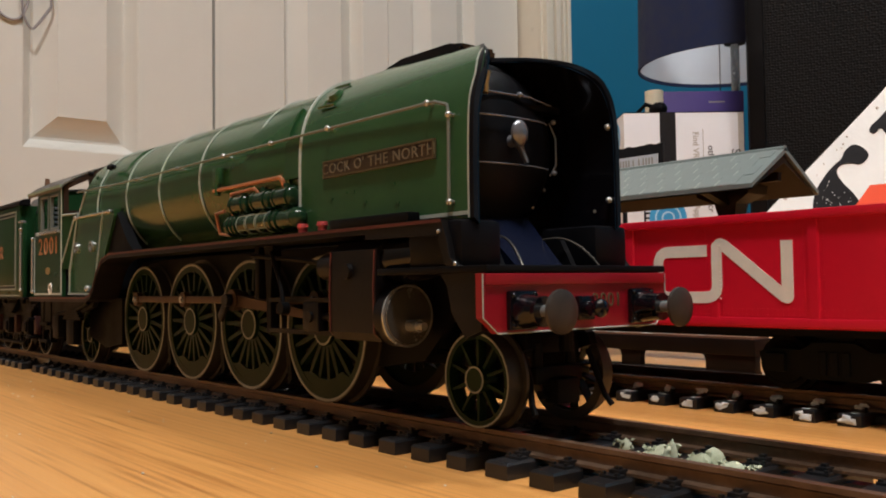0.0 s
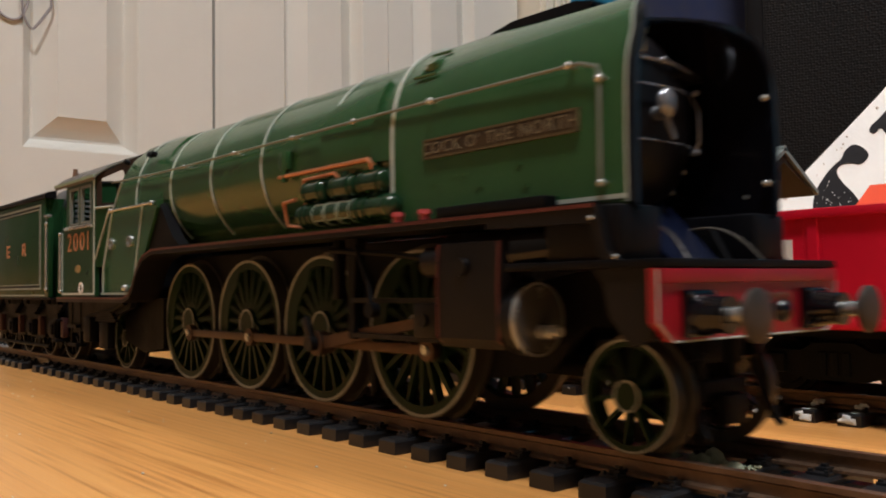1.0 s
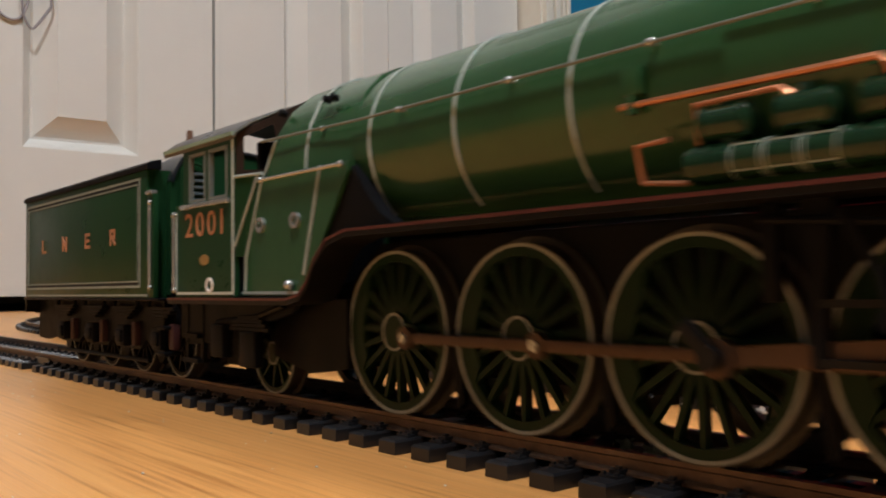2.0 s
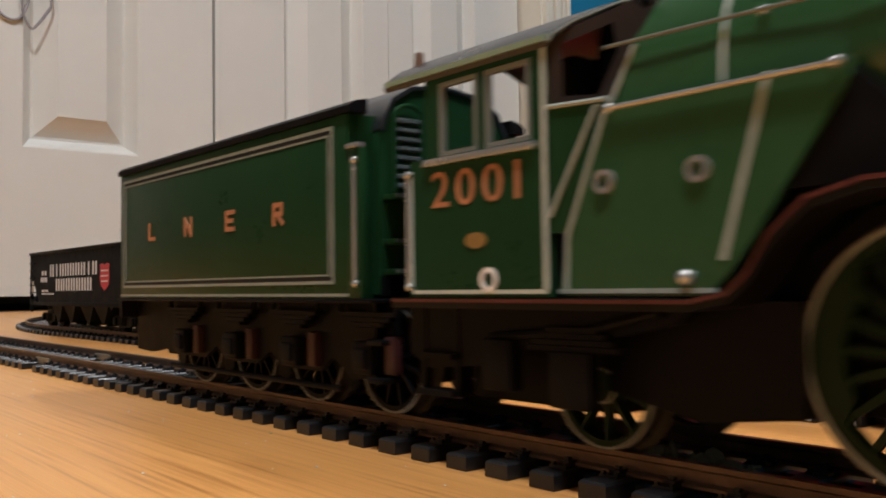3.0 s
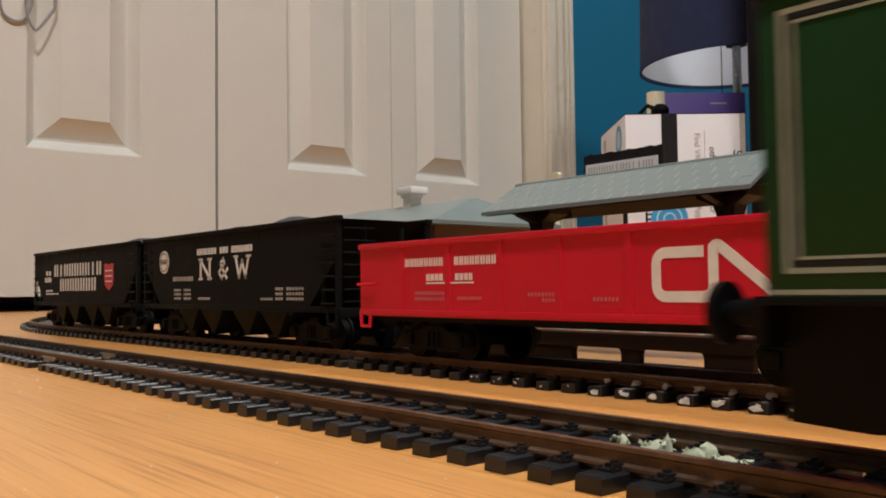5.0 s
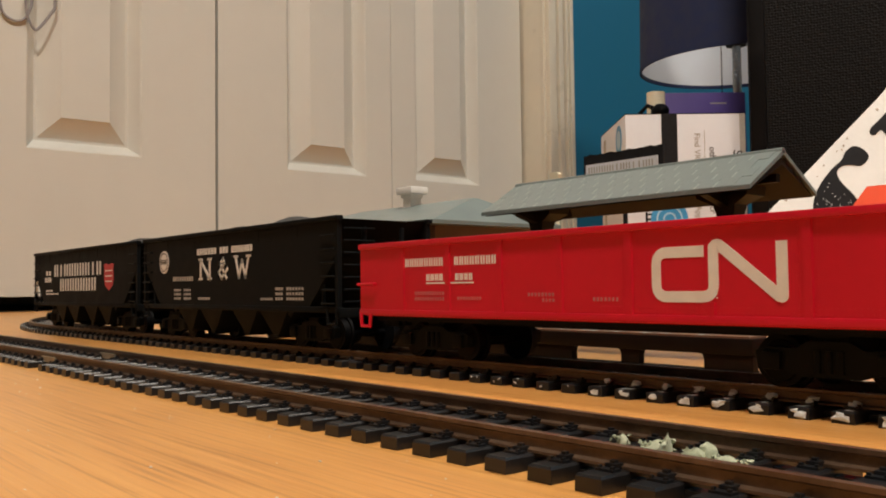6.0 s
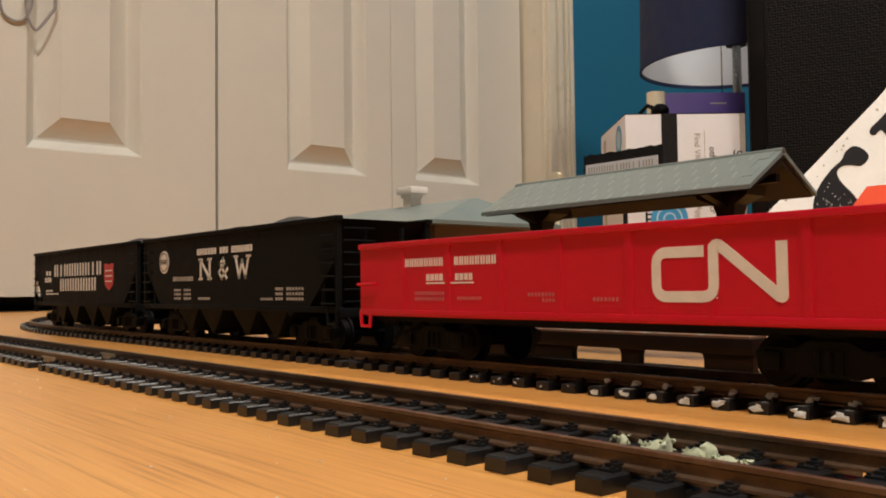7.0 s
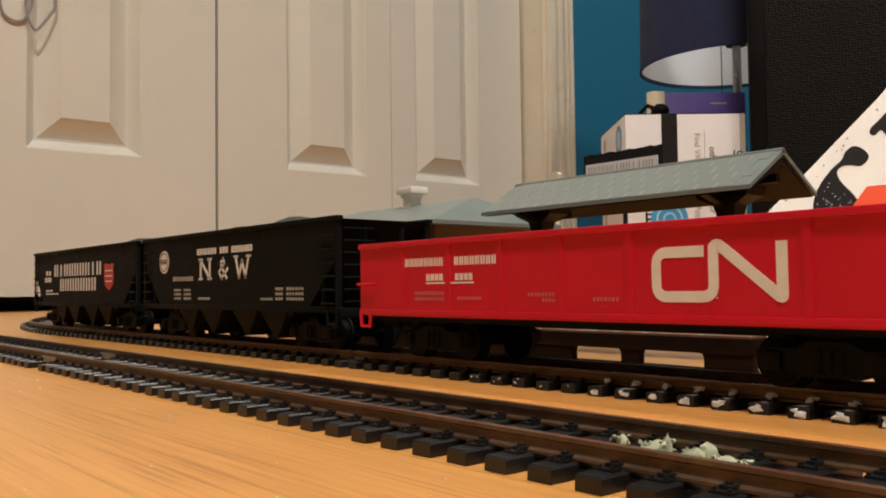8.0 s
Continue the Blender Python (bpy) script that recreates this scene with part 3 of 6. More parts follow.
    rod(bm, (11.25, y0 - .01, 16.4), (11.25, y1, 16.4), 1.2, 1.2, 24)
    y0 += .03
    rod(bm, (-2.0, y0 - .01, 25.2), (-2.0, y1, 25.2), 1.04, 1.04, 24)
    part("emblem", bm, WHITE, car, "white rounded two-stroke emblem")
    bm = bmesh.new()
    for k in range(13):
        ball(bm, (-1.35, -yw - .1, 16.0 + k * .78), .17, 4, 8)
    part("emblem_rivets", bm, WHITE, car)
    for nm, spec in (("lettering", [(-94.2, -78.5, 23.9, 26.0, 8), (-74.5, -59.2, 23.9, 26.0, 8), (-85.5, -78.6, 20.2, 21.9, 4), (-74.2, -67.5, 20.2, 21.9, 4)]),
                     ("small_lettering", [(-90.3, -78.2, 16.6, 17.5, 12), (-90.3, -78.2, 15.2, 16.1, 12), (-73.5, -64.5, 15.4, 16.2, 9), (-49.4, -41, 16.3, 17.1, 8), (-45, -41, 15.1, 15.8, 4), (-30.6, -23.5, 15.3, 16.1, 7)])):
        bm = bmesh.new()
        for a, b, c, d, n in spec:
            if nm == "lettering":
                print_rows(bm, [(a, b, c, d, n, ())], y0, y1, .5)
            else:
                bars_row(bm, a, b, c, d, y0, y1, n, .5)
        part(nm, bm, WHITE if nm == "lettering" else REDGREY, car, "", (0, 0, 0), 0)
    part("underline", made(box, -85.5, -67.5, y0, y1, 19.4, 19.8), WHITE, car)
    return car


def hopper(x0, x1, zt, label, mounds):
    """A black hopper wagon: ribbed flat sides, sloping ends in open frames, four chutes below and a heaped load."""
    car = thing("hopper_wagon", (0, 67, H), label, "model wagon", "black hopper wagons")
    yw, zb = 17.0, 12.6
    e = 17.0
    for s in (-1, 1):
        bm = bmesh.new()
        prism(bm, [(x0 + .5, zt - 6), (x0 + .5, zt), (x1 - .5, zt), (x1 - .5, zt - 6), (x1 - 3, zt - 13), (x1 - e, zb), (x0 + e, zb), (x0 + 3, zt - 13)], "y", *sorted((s * yw, s * (yw - 1.0))))
        part("side", bm, CARBLACK, car)
        bm = bmesh.new()
        box(bm, x0 - .4, x1 + .4, *sorted((s * (yw + .9), s * (yw - 1.4))), zt - .6, zt + .9, .25)
        part("top_rail", bm, CARBLACK, car)
        part("sill", made(box, x0, x1, *sorted((s * (yw + .4), s * (yw - 1.6))), zb - 1.2, zb + .6, .2), CARBLACK, car)
        for x, d in ((x0, 1), (x1, -1)):
            # corner posts and ladder rungs
            bm = bmesh.new()
            box(bm, *sorted((x + d * .2, x + d * 1.6)), *sorted((s * (yw + .3), s * (yw - 1.2))), zb - .8, zt)
            part("post", bm, CARBLACK, car)
            for k in range(6):
                zz = zb + 1.5 + k * 4.0
                if zz < zt - 2:
                    bm = bmesh.new()
                    rod(bm, (x + d * 1.0, s * (yw + .8), zz), (x + d * 8.5, s * (yw + .8), zz), .32, .32, 6)
                    rod(bm, (x + d * 8.5, s * (yw + .8), zz), (x + d * 8.5, s * (yw - .4), zz), .32, .32, 6)
                    part("rung", bm, CARBLACK, car)
    for x, d in ((x0, 1), (x1, -1)):
        bm = bmesh.new()
        loft(bm, [[(x + d * .6, y, zt), (x + d * 1.6, y, zt), (x + d * (e + 14), y, zb - 2), (x + d * (e + 12), y, zb - 3)] for y in (-yw + 1, yw - 1)])
        part("slope_sheet", bm, CARBLACK, car)
        bm = bmesh.new()
        box(bm, *sorted((x - d * .2, x + d * 2.2)), -yw, yw, zb - 2.6, zb + .2, .3)
        box(bm, *sorted((x + d * 2, x + d * 30)), -3, 3, zb - 2.6, zb - .6)
        for yy in (-7, 7):
            rod(bm, (x + d * 1.5, yy, zb), (x + d * 1.5, yy, zt - 2), .8, .8, 8)
        for k in range(7):
            rod(bm, (x + d * .4, -15, zb + 2 + k * 3.6), (x + d * .4, -4, zb + 2 + k * 3.6), .35, .35, 6)
        part("end_sill", bm, CARBLACK, car)
        bogie(car, x + d * 22)
        coupler(car, x, -d)
        bm = bmesh.new()
        rod(bm, (x + d * 4, 9, zb + 3), (x + d * 4, 9, zb + 10), 2.4, 2.4, 12)
        part("brake_cylinder", bm, CARBLACK, car)
    mid = (x0 + x1) / 2
    for k in (-33, -13, 13, 33):
        bm = bmesh.new()
        cx = mid + k
        loft(bm, [[(cx + sx * (9.8 if z > 8 else 1.3), sy * (yw - 1.0 if z > 8 else yw - 2.2), z) for sx, sy in ((-1, -1), (1, -1), (1, 1), (-1, 1))] for z in (zb - .4, 3.4)])
        box(bm, cx - 1.7, cx + 1.7, -yw + 2.0, yw - 2.0, 3.0, 3.8)
        rod(bm, (cx, -6, 4.6), (cx, 6, 4.6), 3.2, 3.2, 16)
        part("chute", bm, CARBLACK, car)
    for s in (-1, 1):
        for k in (-50, -25, 0, 25, 50):
            bm = bmesh.new()
            prism(bm, [(mid + k - .7, s * (yw - .1)), (mid + k - .5, s * (yw + .09)), (mid + k + .5, s * (yw + .09)), (mid + k + .7, s * (yw - .1))], "z", zt - 4.5, zt - .7)
            part("stiffener", bm, CARBLACK, car)
        for x, d in ((x0, 1), (x1, -1)):
            bm = bmesh.new()
            rod(bm, (x + d * 2.0, s * (yw - .8), zt - 7), (x + d * e, s * (yw - .8), zb + .4), .7, .7, 8)
            rod(bm, (x + d * 9.5, s * (yw - .8), zb), (x + d * 9.5, s * (yw - .8), zt - 15), .6, .6, 8)
            part("end_brace", bm, CARBLACK, car)
            bm = bmesh.new()
            pipe(bm, [(x + d * .8, s * (yw + .3), zb), (x + d * 1.0, s * (yw + .3), zb - 4.4), (x + d * 5.6, s * (yw + .3), zb - 4.4), (x + d * 5.8, s * (yw + .3), zb)], .45)
            part("step", bm, CARBLACK, car)
    # heaped grey load
    bm = bmesh.new()
    nx, ny = 46, 9
    grid = []
    for i in range(nx + 1):
        row = []
        for j in range(ny + 1):
            u, v = i / nx, j / ny
            x, y = x0 + 4 + (x1 - x0 - 8) * u, -yw + 2 + (2 * yw - 4) * v
            heap = max(math.exp(-((x - c) / 13.0) ** 2) * h for c, h in mounds) * math.sin(v * math.pi)
            row.append(bm.verts.new((x, y, zt - 2.2 + heap + noise.noise((x * .35, y * .35, 3)) * .8)))
        grid.append(row)
    for a, b in zip(grid, grid[1:]):
        for j in range(ny):
            bm.faces.new((a[j], b[j], b[j + 1], a[j + 1]))
    part("load", bm, COAL, car, "heaped dark grey load")
    return car


def hopper_marks_plain(car):
    y0, y1 = -17.14, -16.98
    bm = bmesh.new()
    print_rows(bm, [(-397.3, -324.3, 26.4, 32.6, 9, (1, 7)), (-387.5, -331.5, 19.0, 25.2, 7, ())], y0, y1, 1.9)
    part("lettering", bm, WHITE, car, "two rows of plain white letter bars", (0, 0, 0), 0)
    bm = bmesh.new()
    bars_row(bm, -412, -402, 27.3, 29.6, y0, y1, 2, .6)
    bars_row(bm, -414, -402, 23.6, 26.2, y0, y1, 5, .62)
    bars_row(bm, -412, -400, 18.6, 19.6, y0, y1, 6, .6)
    bars_row(bm, -412, -390, 17.1, 17.9, y0, y1, 10, .6)
    box(bm, -430.3, -427.2, y0, y1, 17.6, 24.4)
    part("small_lettering", bm, WHITE, car, "", (0, 0, 0), 0)
    bm = bmesh.new()
    shield = [(0, 0), (5, 2.4), (6.2, 6), (5.6, 10), (6.4, 11.8), (3.2, 12.4), (0, 11.6), (-3.2, 12.4), (-6.4, 11.8), (-5.6, 10), (-6.2, 6), (-5, 2.4)]
    prism(bm, [(-316 + a, 18.9 + b) for a, b in shield], "y", y0, y1)
    part("shield", bm, SHIELDRED, car, "red shield emblem")
    bm = bmesh.new()
    for z, k in ((27.6, 4.6), (25.2, 4.2), (22.8, 4.2)):
        box(bm, -316 - k, -316 + k, y0 - .1, y1, z, z + .6)
    part("shield_bars", bm, WHITE, car)


def hopper_marks_initials(car):
    y0, y1 = -17.14, -16.98
    bm = bmesh.new()
    strokes(bm, -219, 22.9, 7.6, 6.6, 1.3, "n", y0, y1)
    strokes(bm, -204.0, 22.8, 7.6, 6.8, 1.15, "a", y0, y1)
    strokes(bm, -190.8, 22.9, 9.4, 6.8, 1.2, "w", y0, y1)
    for cx, cz in ((-219, 29.4), (-211.4, 29.4), (-190.8, 29.6), (-181.4, 29.6), (-219, 22.2), (-211.4, 22.2)):
        box(bm, cx - 1.7, cx + 1.7, y0, y1, cz, cz + .8)
    part("initials", bm, WHITE, car, "large white block initials", (0, 0, 0), 0)
    bm = bmesh.new()
    print_rows(bm, [(-222, -205.6, 31.5, 33.8, 7, ()), (-203, -196.3, 31.5, 33.8, 3, ()), (-194, -178.2, 31.5, 33.8, 7, ())], y0, y1, .6)
    part("lettering", bm, WHITE, car, "", (0, 0, 0), 0)
    bm = bmesh.new()
    bars_row(bm, -244, -225, 22.1, 23.8, y0, y1, 9, .6)
    for z in (18.2, 16.6, 15.0):
        bars_row(bm, -243, -236.5, z, z + .9, y0, y1, 4, .7)
        bars_row(bm, -234, -227.4, z, z + .9, y0, y1, 4, .7)
        bars_row(bm, -163, -158, z, z + .9, y0, y1, 3, .7)
        bars_row(bm, -156, -145, z, z + .9, y0, y1, 6, .6)
    bars_row(bm, -221, -211, 15.0, 15.9, y0, y1, 6, .7)
    bars_row(bm, -173, -164.5, 15.0, 15.8, y0, y1, 6, .7)
    part("small_lettering", bm, GREYPRINT, car, "", (0, 0, 0), 0)
    bm = bmesh.new()
    rod(bm, (-252.8, y0, 29.8), (-252.8, y1, 29.8), 4.5, 4.5, 28)
    part("roundel", bm, WHITE, car, "round white emblem with dark ring")
    bm = bmesh.new()
    bmr = bmesh.new()
    ring_y(bmr, 3.4, 3.8, -17.2, -17.1, 28)
    bmesh.ops.translate(bmr, verts=bmr.verts, vec=(-252.8, 0, 29.8))
    part("roundel_ring", bmr, INK, car)
    bars_row(bm, -255.8, -249.8, 28.9, 30.9, y0 - .06, y1, 4, .6)
    part("roundel_bars", bm, INK, car, "", (0, 0, 0), 0)


# ---- station ----
def station():
    st = thing("station_canopy", (0, 0, 0), "grey-roofed plastic model station canopy on brown posts and a raised platform", "model station")
    z = H
    # canopy roof: two thin slopes
    x0, x1, yc, hw = -150, -41, 146.2, 18.3
    bm = bmesh.new()
    prism(bm, [(yc - hw, z + 44.4), (yc, z + 55.4), (yc + hw, z + 44.4), (yc + hw, z + 45.6), (yc, z + 56.8), (yc - hw, z + 45.6)], "x", x0, x1)
    roof = part("roof", bm, ROOFGREY, st, "", (0, 0, 0), 10)
    # shingle courses moulded on both slopes, each with caught light painted as a pale edge
    me = mesh_of("shingle", made(box, 0.03, 6.42, -.1, 5.3, -.3, .16, .08), ROOFGREY, 0)
    nib = mesh_of("edge_glint", made(box, -.14, .30, -.2, 3.2, -.2, .26, .08), PALEGREY, 0)
    for s in (-1, 1):
        for r in range(4):
            for k in range(17):
                k2 = k + (.5 if r % 2 else 0)
                if k2 > 15.6:
                    continue
                yy = yc + s * (hw - .3 - r * 4.5)
                at = (x0 + .6 + k2 * 6.45 if s < 0 else x1 - .6 - k2 * 6.45, yy, z + 45.75 + r * 4.5 * .612)
                tilt = (radians(31.5) + random.uniform(0, .015), 0, 0 if s < 0 else math.pi)
                ob = part("shingle", me, None, roof, "", at)
                ob.rotation_euler = tilt
                ob = part("edge_glint", nib, None, roof, "", at)
                ob.rotation_euler = tilt
    part("ridge_cap", made(rod, (x0, yc, z + 56.5), (x1, yc, z + 56.5), .9, .9, 8), ROOFGREY, st)
    # dark ridge beam, brackets and posts
    part("beam", made(box, x0 + 2, x1 - 2, yc - 1, yc + 1, z + 47.5, z + 50), BROWNP, st)
    for x in (-137, -58.7):
        bm = bmesh.new()
        loft(bm, [[(x + sx * a, yc + sy * b, zz) for sx, sy in ((-1, -1), (1, -1), (1, 1), (-1, 1))]
                  for zz, a, b in ((0, 4, 4), (4, 4, 4), (4.5, 3, 3), (z + 38, 2.7, 2.7), (z + 42, 3.6, 3.4), (z + 44.4, 8.5, 5), (z + 47, 9, 5))])
        for s in (-1, 1):
            loft(bm, [[(x + d, yc + s * 2, z + 41), (x + d, yc + s * 15, z + 44.8), (x + d, yc + s * 15, z + 46), (x + d, yc + s * 2, z + 47)] for d in (-1.4, 1.4)])
        part("post", bm, BROWNP, st)
    # low bench-like platform edge with legs
    part("platform", made(box, -122, -32, 112, 121, 4.8, 9.0, .3), BROWNP, st, "dark brown low platform edge")
    part("deck", made(box, -121, -33, 112.4, 120.6, 9.0, 9.5), TANP, st, "brown worn top of the platform")
    for xa, xb in ((-46.6, -32.2), (-74.2, -67.8), (-122, -93)):
        bm = bmesh.new()
        box(bm, xa, xb, 112.5, 115, 0, 4.9, .2)
        for x, d in ((xa, -1), (xb, 1)):
            if -93.5 < x < -46:
                prism(bm, [(x, 4.9), (x + d * 1.5, 4.9), (x + d * .4, 4.4), (x, 3.2)], "y", 112.6, 114.8)
        part("leg", bm, BROWNP, st)
    part("base_plate", made(box, -250, -32.5, 111.8, 116, 0, .8, .1), BROWNP, st)
    part("base", made(box, -250, -122.1, 112, 121, 0, 9.2, .3), BROWNP, st, "dark brown station base")
    bm = bmesh.new()
    for k in range(26):
        x, yy = random.uniform(-119, -35), random.uniform(112.6, 116)
        vs = [bm.verts.new((x + random.uniform(-2.2, 2.2), yy + random.uniform(-.5, .5), 9.5 + random.uniform(-.05, .18))) for _ in range(8)]
        bmesh.ops.convex_hull(bm, input=vs)
    bmesh.ops.delete(bm, geom=[v for v in bm.verts if not v.link_faces], context="VERTS")
    part("worn_paint", bm, PALEGREY, st, "pale worn paint on the platform top", (0, 0, 0), 0)
    bm = bmesh.new()
    prism(bm, [(yc - hw + 1, z + 44.1), (yc, z + 54.6), (yc + hw - 1, z + 44.1), (yc, z + 52.6)], "x", x0 + 1, x1 - .6)
    part("soffit", bm, SOFFITM, st, "brown underside of the roof", (0, 0, 0), 10)
    return st


def station_house():
    h = thing("station_building", (0, 0, 0), "brown plastic model station building with grey hipped roof and chimney", "model station")
    x0, x1, y0, y1 = -300, -172, 124, 180
    zt = 47.5
    for nm, b in (("wall_front", (x0, x1, y0, y0 + 2)), ("wall_back", (x0, x1, y1 - 2, y1)), ("wall_end", (x0, x0 + 2, y0 + 2, y1 - 2)), ("wall_end", (x1 - 2, x1, y0 + 2, y1 - 2))):
        part("wall", made(box, *b, 0, zt), TANP, h, "", (0, 0, 0), 0)
    for k in range(5):
        x = x0 + 14 + k * 23
        bm = bmesh.new()
        box(bm, x, x + 10, y0 - .8, y0 + .3, 18, 36, .2)
        win = part("window", bm, BROWNP, h)
        part("pane", made(box, x + 1.4, x + 8.6, y0 - 1.0, y0 - .7, 19.4, 34.6), GLASS, win)
    bm = bmesh.new()
    a = 7
    loft(bm, [[(x0 - a, y0 - a, zt - .5), (x1 + a, y0 - a, zt - .5), (x1 + a, y1 + a, zt - .5), (x0 - a, y1 + a, zt - .5)],
              [(x0 - a, y0 - a, zt + 1.0), (x1 + a, y0 - a, zt + 1.0), (x1 + a, y1 + a, zt + 1.0), (x0 - a, y1 + a, zt + 1.0)],
              [(x0 + 40, 150.5, zt + 12.0), (x1 - 8, 150.5, zt + 12.0), (x1 - 8, 153.5, zt + 12.0), (x0 + 40, 153.5, zt + 12.0)]])
    part("roof", bm, ROOFGREY, h, "", (0, 0, 0), 10)
    bm = bmesh.new()
    box(bm, -222.5, -217.0, 147, 153, zt + 6, zt + 17, .4)
    box(bm, -223.4, -216.2, 146.4, 153.6, zt + 15.4, zt + 16.8, .3)
    box(bm, -225.4, -214.2, 145.2, 154.8, zt + 16.8, zt + 20.0, .6)
    part("chimney", bm, WHITE, h, "white plastic chimney with a wide cap")
    return h


def sign_board():
    s = thing("name_board", (0, 0, 0), "small black and white card sign standing behind the canopy", "sign")
    bm = bmesh.new()
    top = [(-116 - 40 * k / 22, 77.2 + .22 * math.sin(k * 2.3) + .2 * math.sin(k * 5.1)) for k in range(23)]
    prism(bm, [(-156, 62), (-116, 62), *top], "y", 192, 193.2)
    part("board", bm, INK, s, "", (0, 0, 0), 0)
    part("leg", made(box, -136, -134.4, 192.1, 193.1, 0, 62.2), INK, s)
    part("white_panel", made(box, -154.6, -118.2, 191.6, 192.0, 64.5, 73.2), PAPERWHITE, s)
    bm = bmesh.new()
    print_rows(bm, [(-153.0, -119.6, 67.6, 72.0, 12, (5, 8, 9))], 191.4, 191.6, .6)
    part("lettering", bm, GREYPRINT, s, "", (0, 0, 0), 0)


def cream_posts():
    """Two cream plastic pieces standing behind the canopy's far end."""
    for x, y, z, w in ((-176, 196, 73.0, 2.6), (-196, 205, 68.6, 3.2)):
        o = thing("model_post", (x, y, 0), "small cream plastic model post behind the station canopy", "model post", "cream model posts")
        part("shaft", made(box, -1.1, 1.1, -1.1, 1.1, 0, z - 3.8, .2), CREAM, o)
        bm = bmesh.new()
        prism(bm, [(-w, z - 4), (w, z - 4), (w * 1.1, z - 1.2), (w * .6, z), (-w * .9, z - .4)], "y", -1.3, 1.3)
        part("head", bm, CREAM, o)


def orange_shed():
    o = thing("model_shed", (40, 150, 0), "bright orange-red plastic model shed beside the canopy", "model building")
    part("wall", made(box, -48, 30, -18, 22, 0, 40, .4), ORANGE, o)
    bm = bmesh.new()
    prism(bm, [(-24, 39.5), (28, 39.5), (20, 47), (-12, 47.6)], "x", -54, 36)
    part("roof", bm, ORANGE, o)
    bm = bmesh.new()
    box(bm, -48, -44, -5, 5, 47.2, 49.5, .4)
    part("roof_vent", bm, SOOT, o, "dark vent on the roof")


# ---- things behind ----
def card_box():
    turn = 50.4
    b = thing("card_box", (-497, 757, 0), "tall white card box with dark band and blue round print", "box", "", turn)
    w = 67.5
    part("carton", made(box, -w, w, 0, 150, 0, 215, .8), PAPERWHITE, b)
    part("band", made(box, -27, -9, -.4, .2, 0, 215.3), INK, b, "dark grey printed band")
    part("edge_band", made(box, w - 6, w + .3, -.3, .2, 0, 214.5), GREYPRINT, b)
    part("top_edge", made(box, -w, w, -.2, 149, 214.8, 215.6), INK, b)
    for r, mat, nm in ((21, BLUEINK, "blue_disc"), (15, PALEBLUE, "pale_disc"), (13, BLUEINK, "inner_disc"), (7.5, PALEBLUE, "core_disc"), (5.5, BLUEINK, "core")):
        part(nm, made(rod, (-20, -.5 - (27 - r) * .02, 96), (-20, .2, 96), r, r, 40), mat, b)
    part("side_disc", made(rod, (-w - .3, 38, 192), (-w + .2, 38, 192), 17, 17, 32), BLUEINK, b)
    part("side_disc_pale", made(rod, (-w - .4, 38, 192), (-w + .2, 38, 192), 11, 11, 32), PALEBLUE, b)
    part("side_band", made(box, -w - .3, -w + .2, 118, 132, 0, 206), GREYPRINT, b)
    # print that runs down the face
    def down(words, x, z, size, mat):
        m = Matrix.Translation((x, -.25, z)) @ Matrix.Rotation(radians(90), 4, "X") @ Matrix.Rotation(radians(-90), 4, "Z")
        lettering("printed_word", words, size, mat, b, m, 1.0, .1)
    down("Find VR", 13, 178, 9.5, GREYPRINT)
    down("oth", 30, 170, 10.5, DARKPRINT)
    down("S", 58, 170, 14, INK)
    down("App", 13, 103, 9.5, GREYPRINT)
    down("scr", 29, 108, 10.5, DARKPRINT)
    part("print_line", made(box, 21.2, 21.8, -.35, .2, 150, 196), GREYPRINT, b)
    for x, z, n, hgt, big, mat in ((40, 84, 3, 20, 8, DARKPRINT), (-47, 84, 2, 22, 12, INK)):
        bm = bmesh.new()
        step = hgt / n
        for i in range(n):
            box(bm, x, x + big, -.4, .2, z + i * step, z + i * step + step * .18)
            box(bm, x, x + big, -.4, .2, z + i * step + step * .5, z + i * step + step * .68)
        box(bm, x, x + big * .2, -.4, .2, z, z + hgt * .9)
        part("print_bars", bm, mat, b, "", (0, 0, 0), 0)


def lamp():
    l = thing("table_lamp", (-622, 1070, 0), "table lamp with navy cloth drum shade, white lining and pull chain", "lamp")
    seg = 64
    def circ(r, z):
        return [(r * math.cos(2 * math.pi * i / seg), r * math.sin(2 * math.pi * i / seg), z) for i in range(seg)]
    bm = bmesh.new()
    loft(bm, [circ(139, 340), circ(136, 560), circ(135, 560), circ(138, 341.2)], False)
    part("shade", bm, SHADE, l)
    bm = bmesh.new()
    loft(bm, [circ(137.4, 343), circ(134.4, 559)], False)
    part("lining", bm, SHADEIN, l, "white inner lining of the shade")
    bm = bmesh.new()
    loft(bm, [circ(139.6, 339), circ(139.6, 344), circ(136.6, 344), circ(136.6, 339), circ(139.6, 339)], False)
    part("rim", bm, SHADE, l)
    bm = bmesh.new()
    rod(bm, (0, 0, 20), (0, 0, 470), 6.5, 6.5, 20)
    part("pole", bm, STEEL, l, "brushed metal pole")
    bm = bmesh.new()
    rod(bm, (0, 0, 0), (0, 0, 18), 85, 82, 40)
    part("base", bm, STEEL, l)
    bm = bmesh.new()
    rod(bm, (0, 0, 372), (0, 0, 440), 15, 17, 20)
    rod(bm, (0, 0, 392), (-16, -20, 392), 7, 6, 14)
    part("socket", bm, SOOT, l, "black lamp socket with a switch")
    bm = bmesh.new()
    for k in range(30):
        ball(bm, (-14, -18, 388 - k * 3.1), 1.3, 4, 6)
    part("pull_chain", bm, INK, l, "dark beaded pull chain")


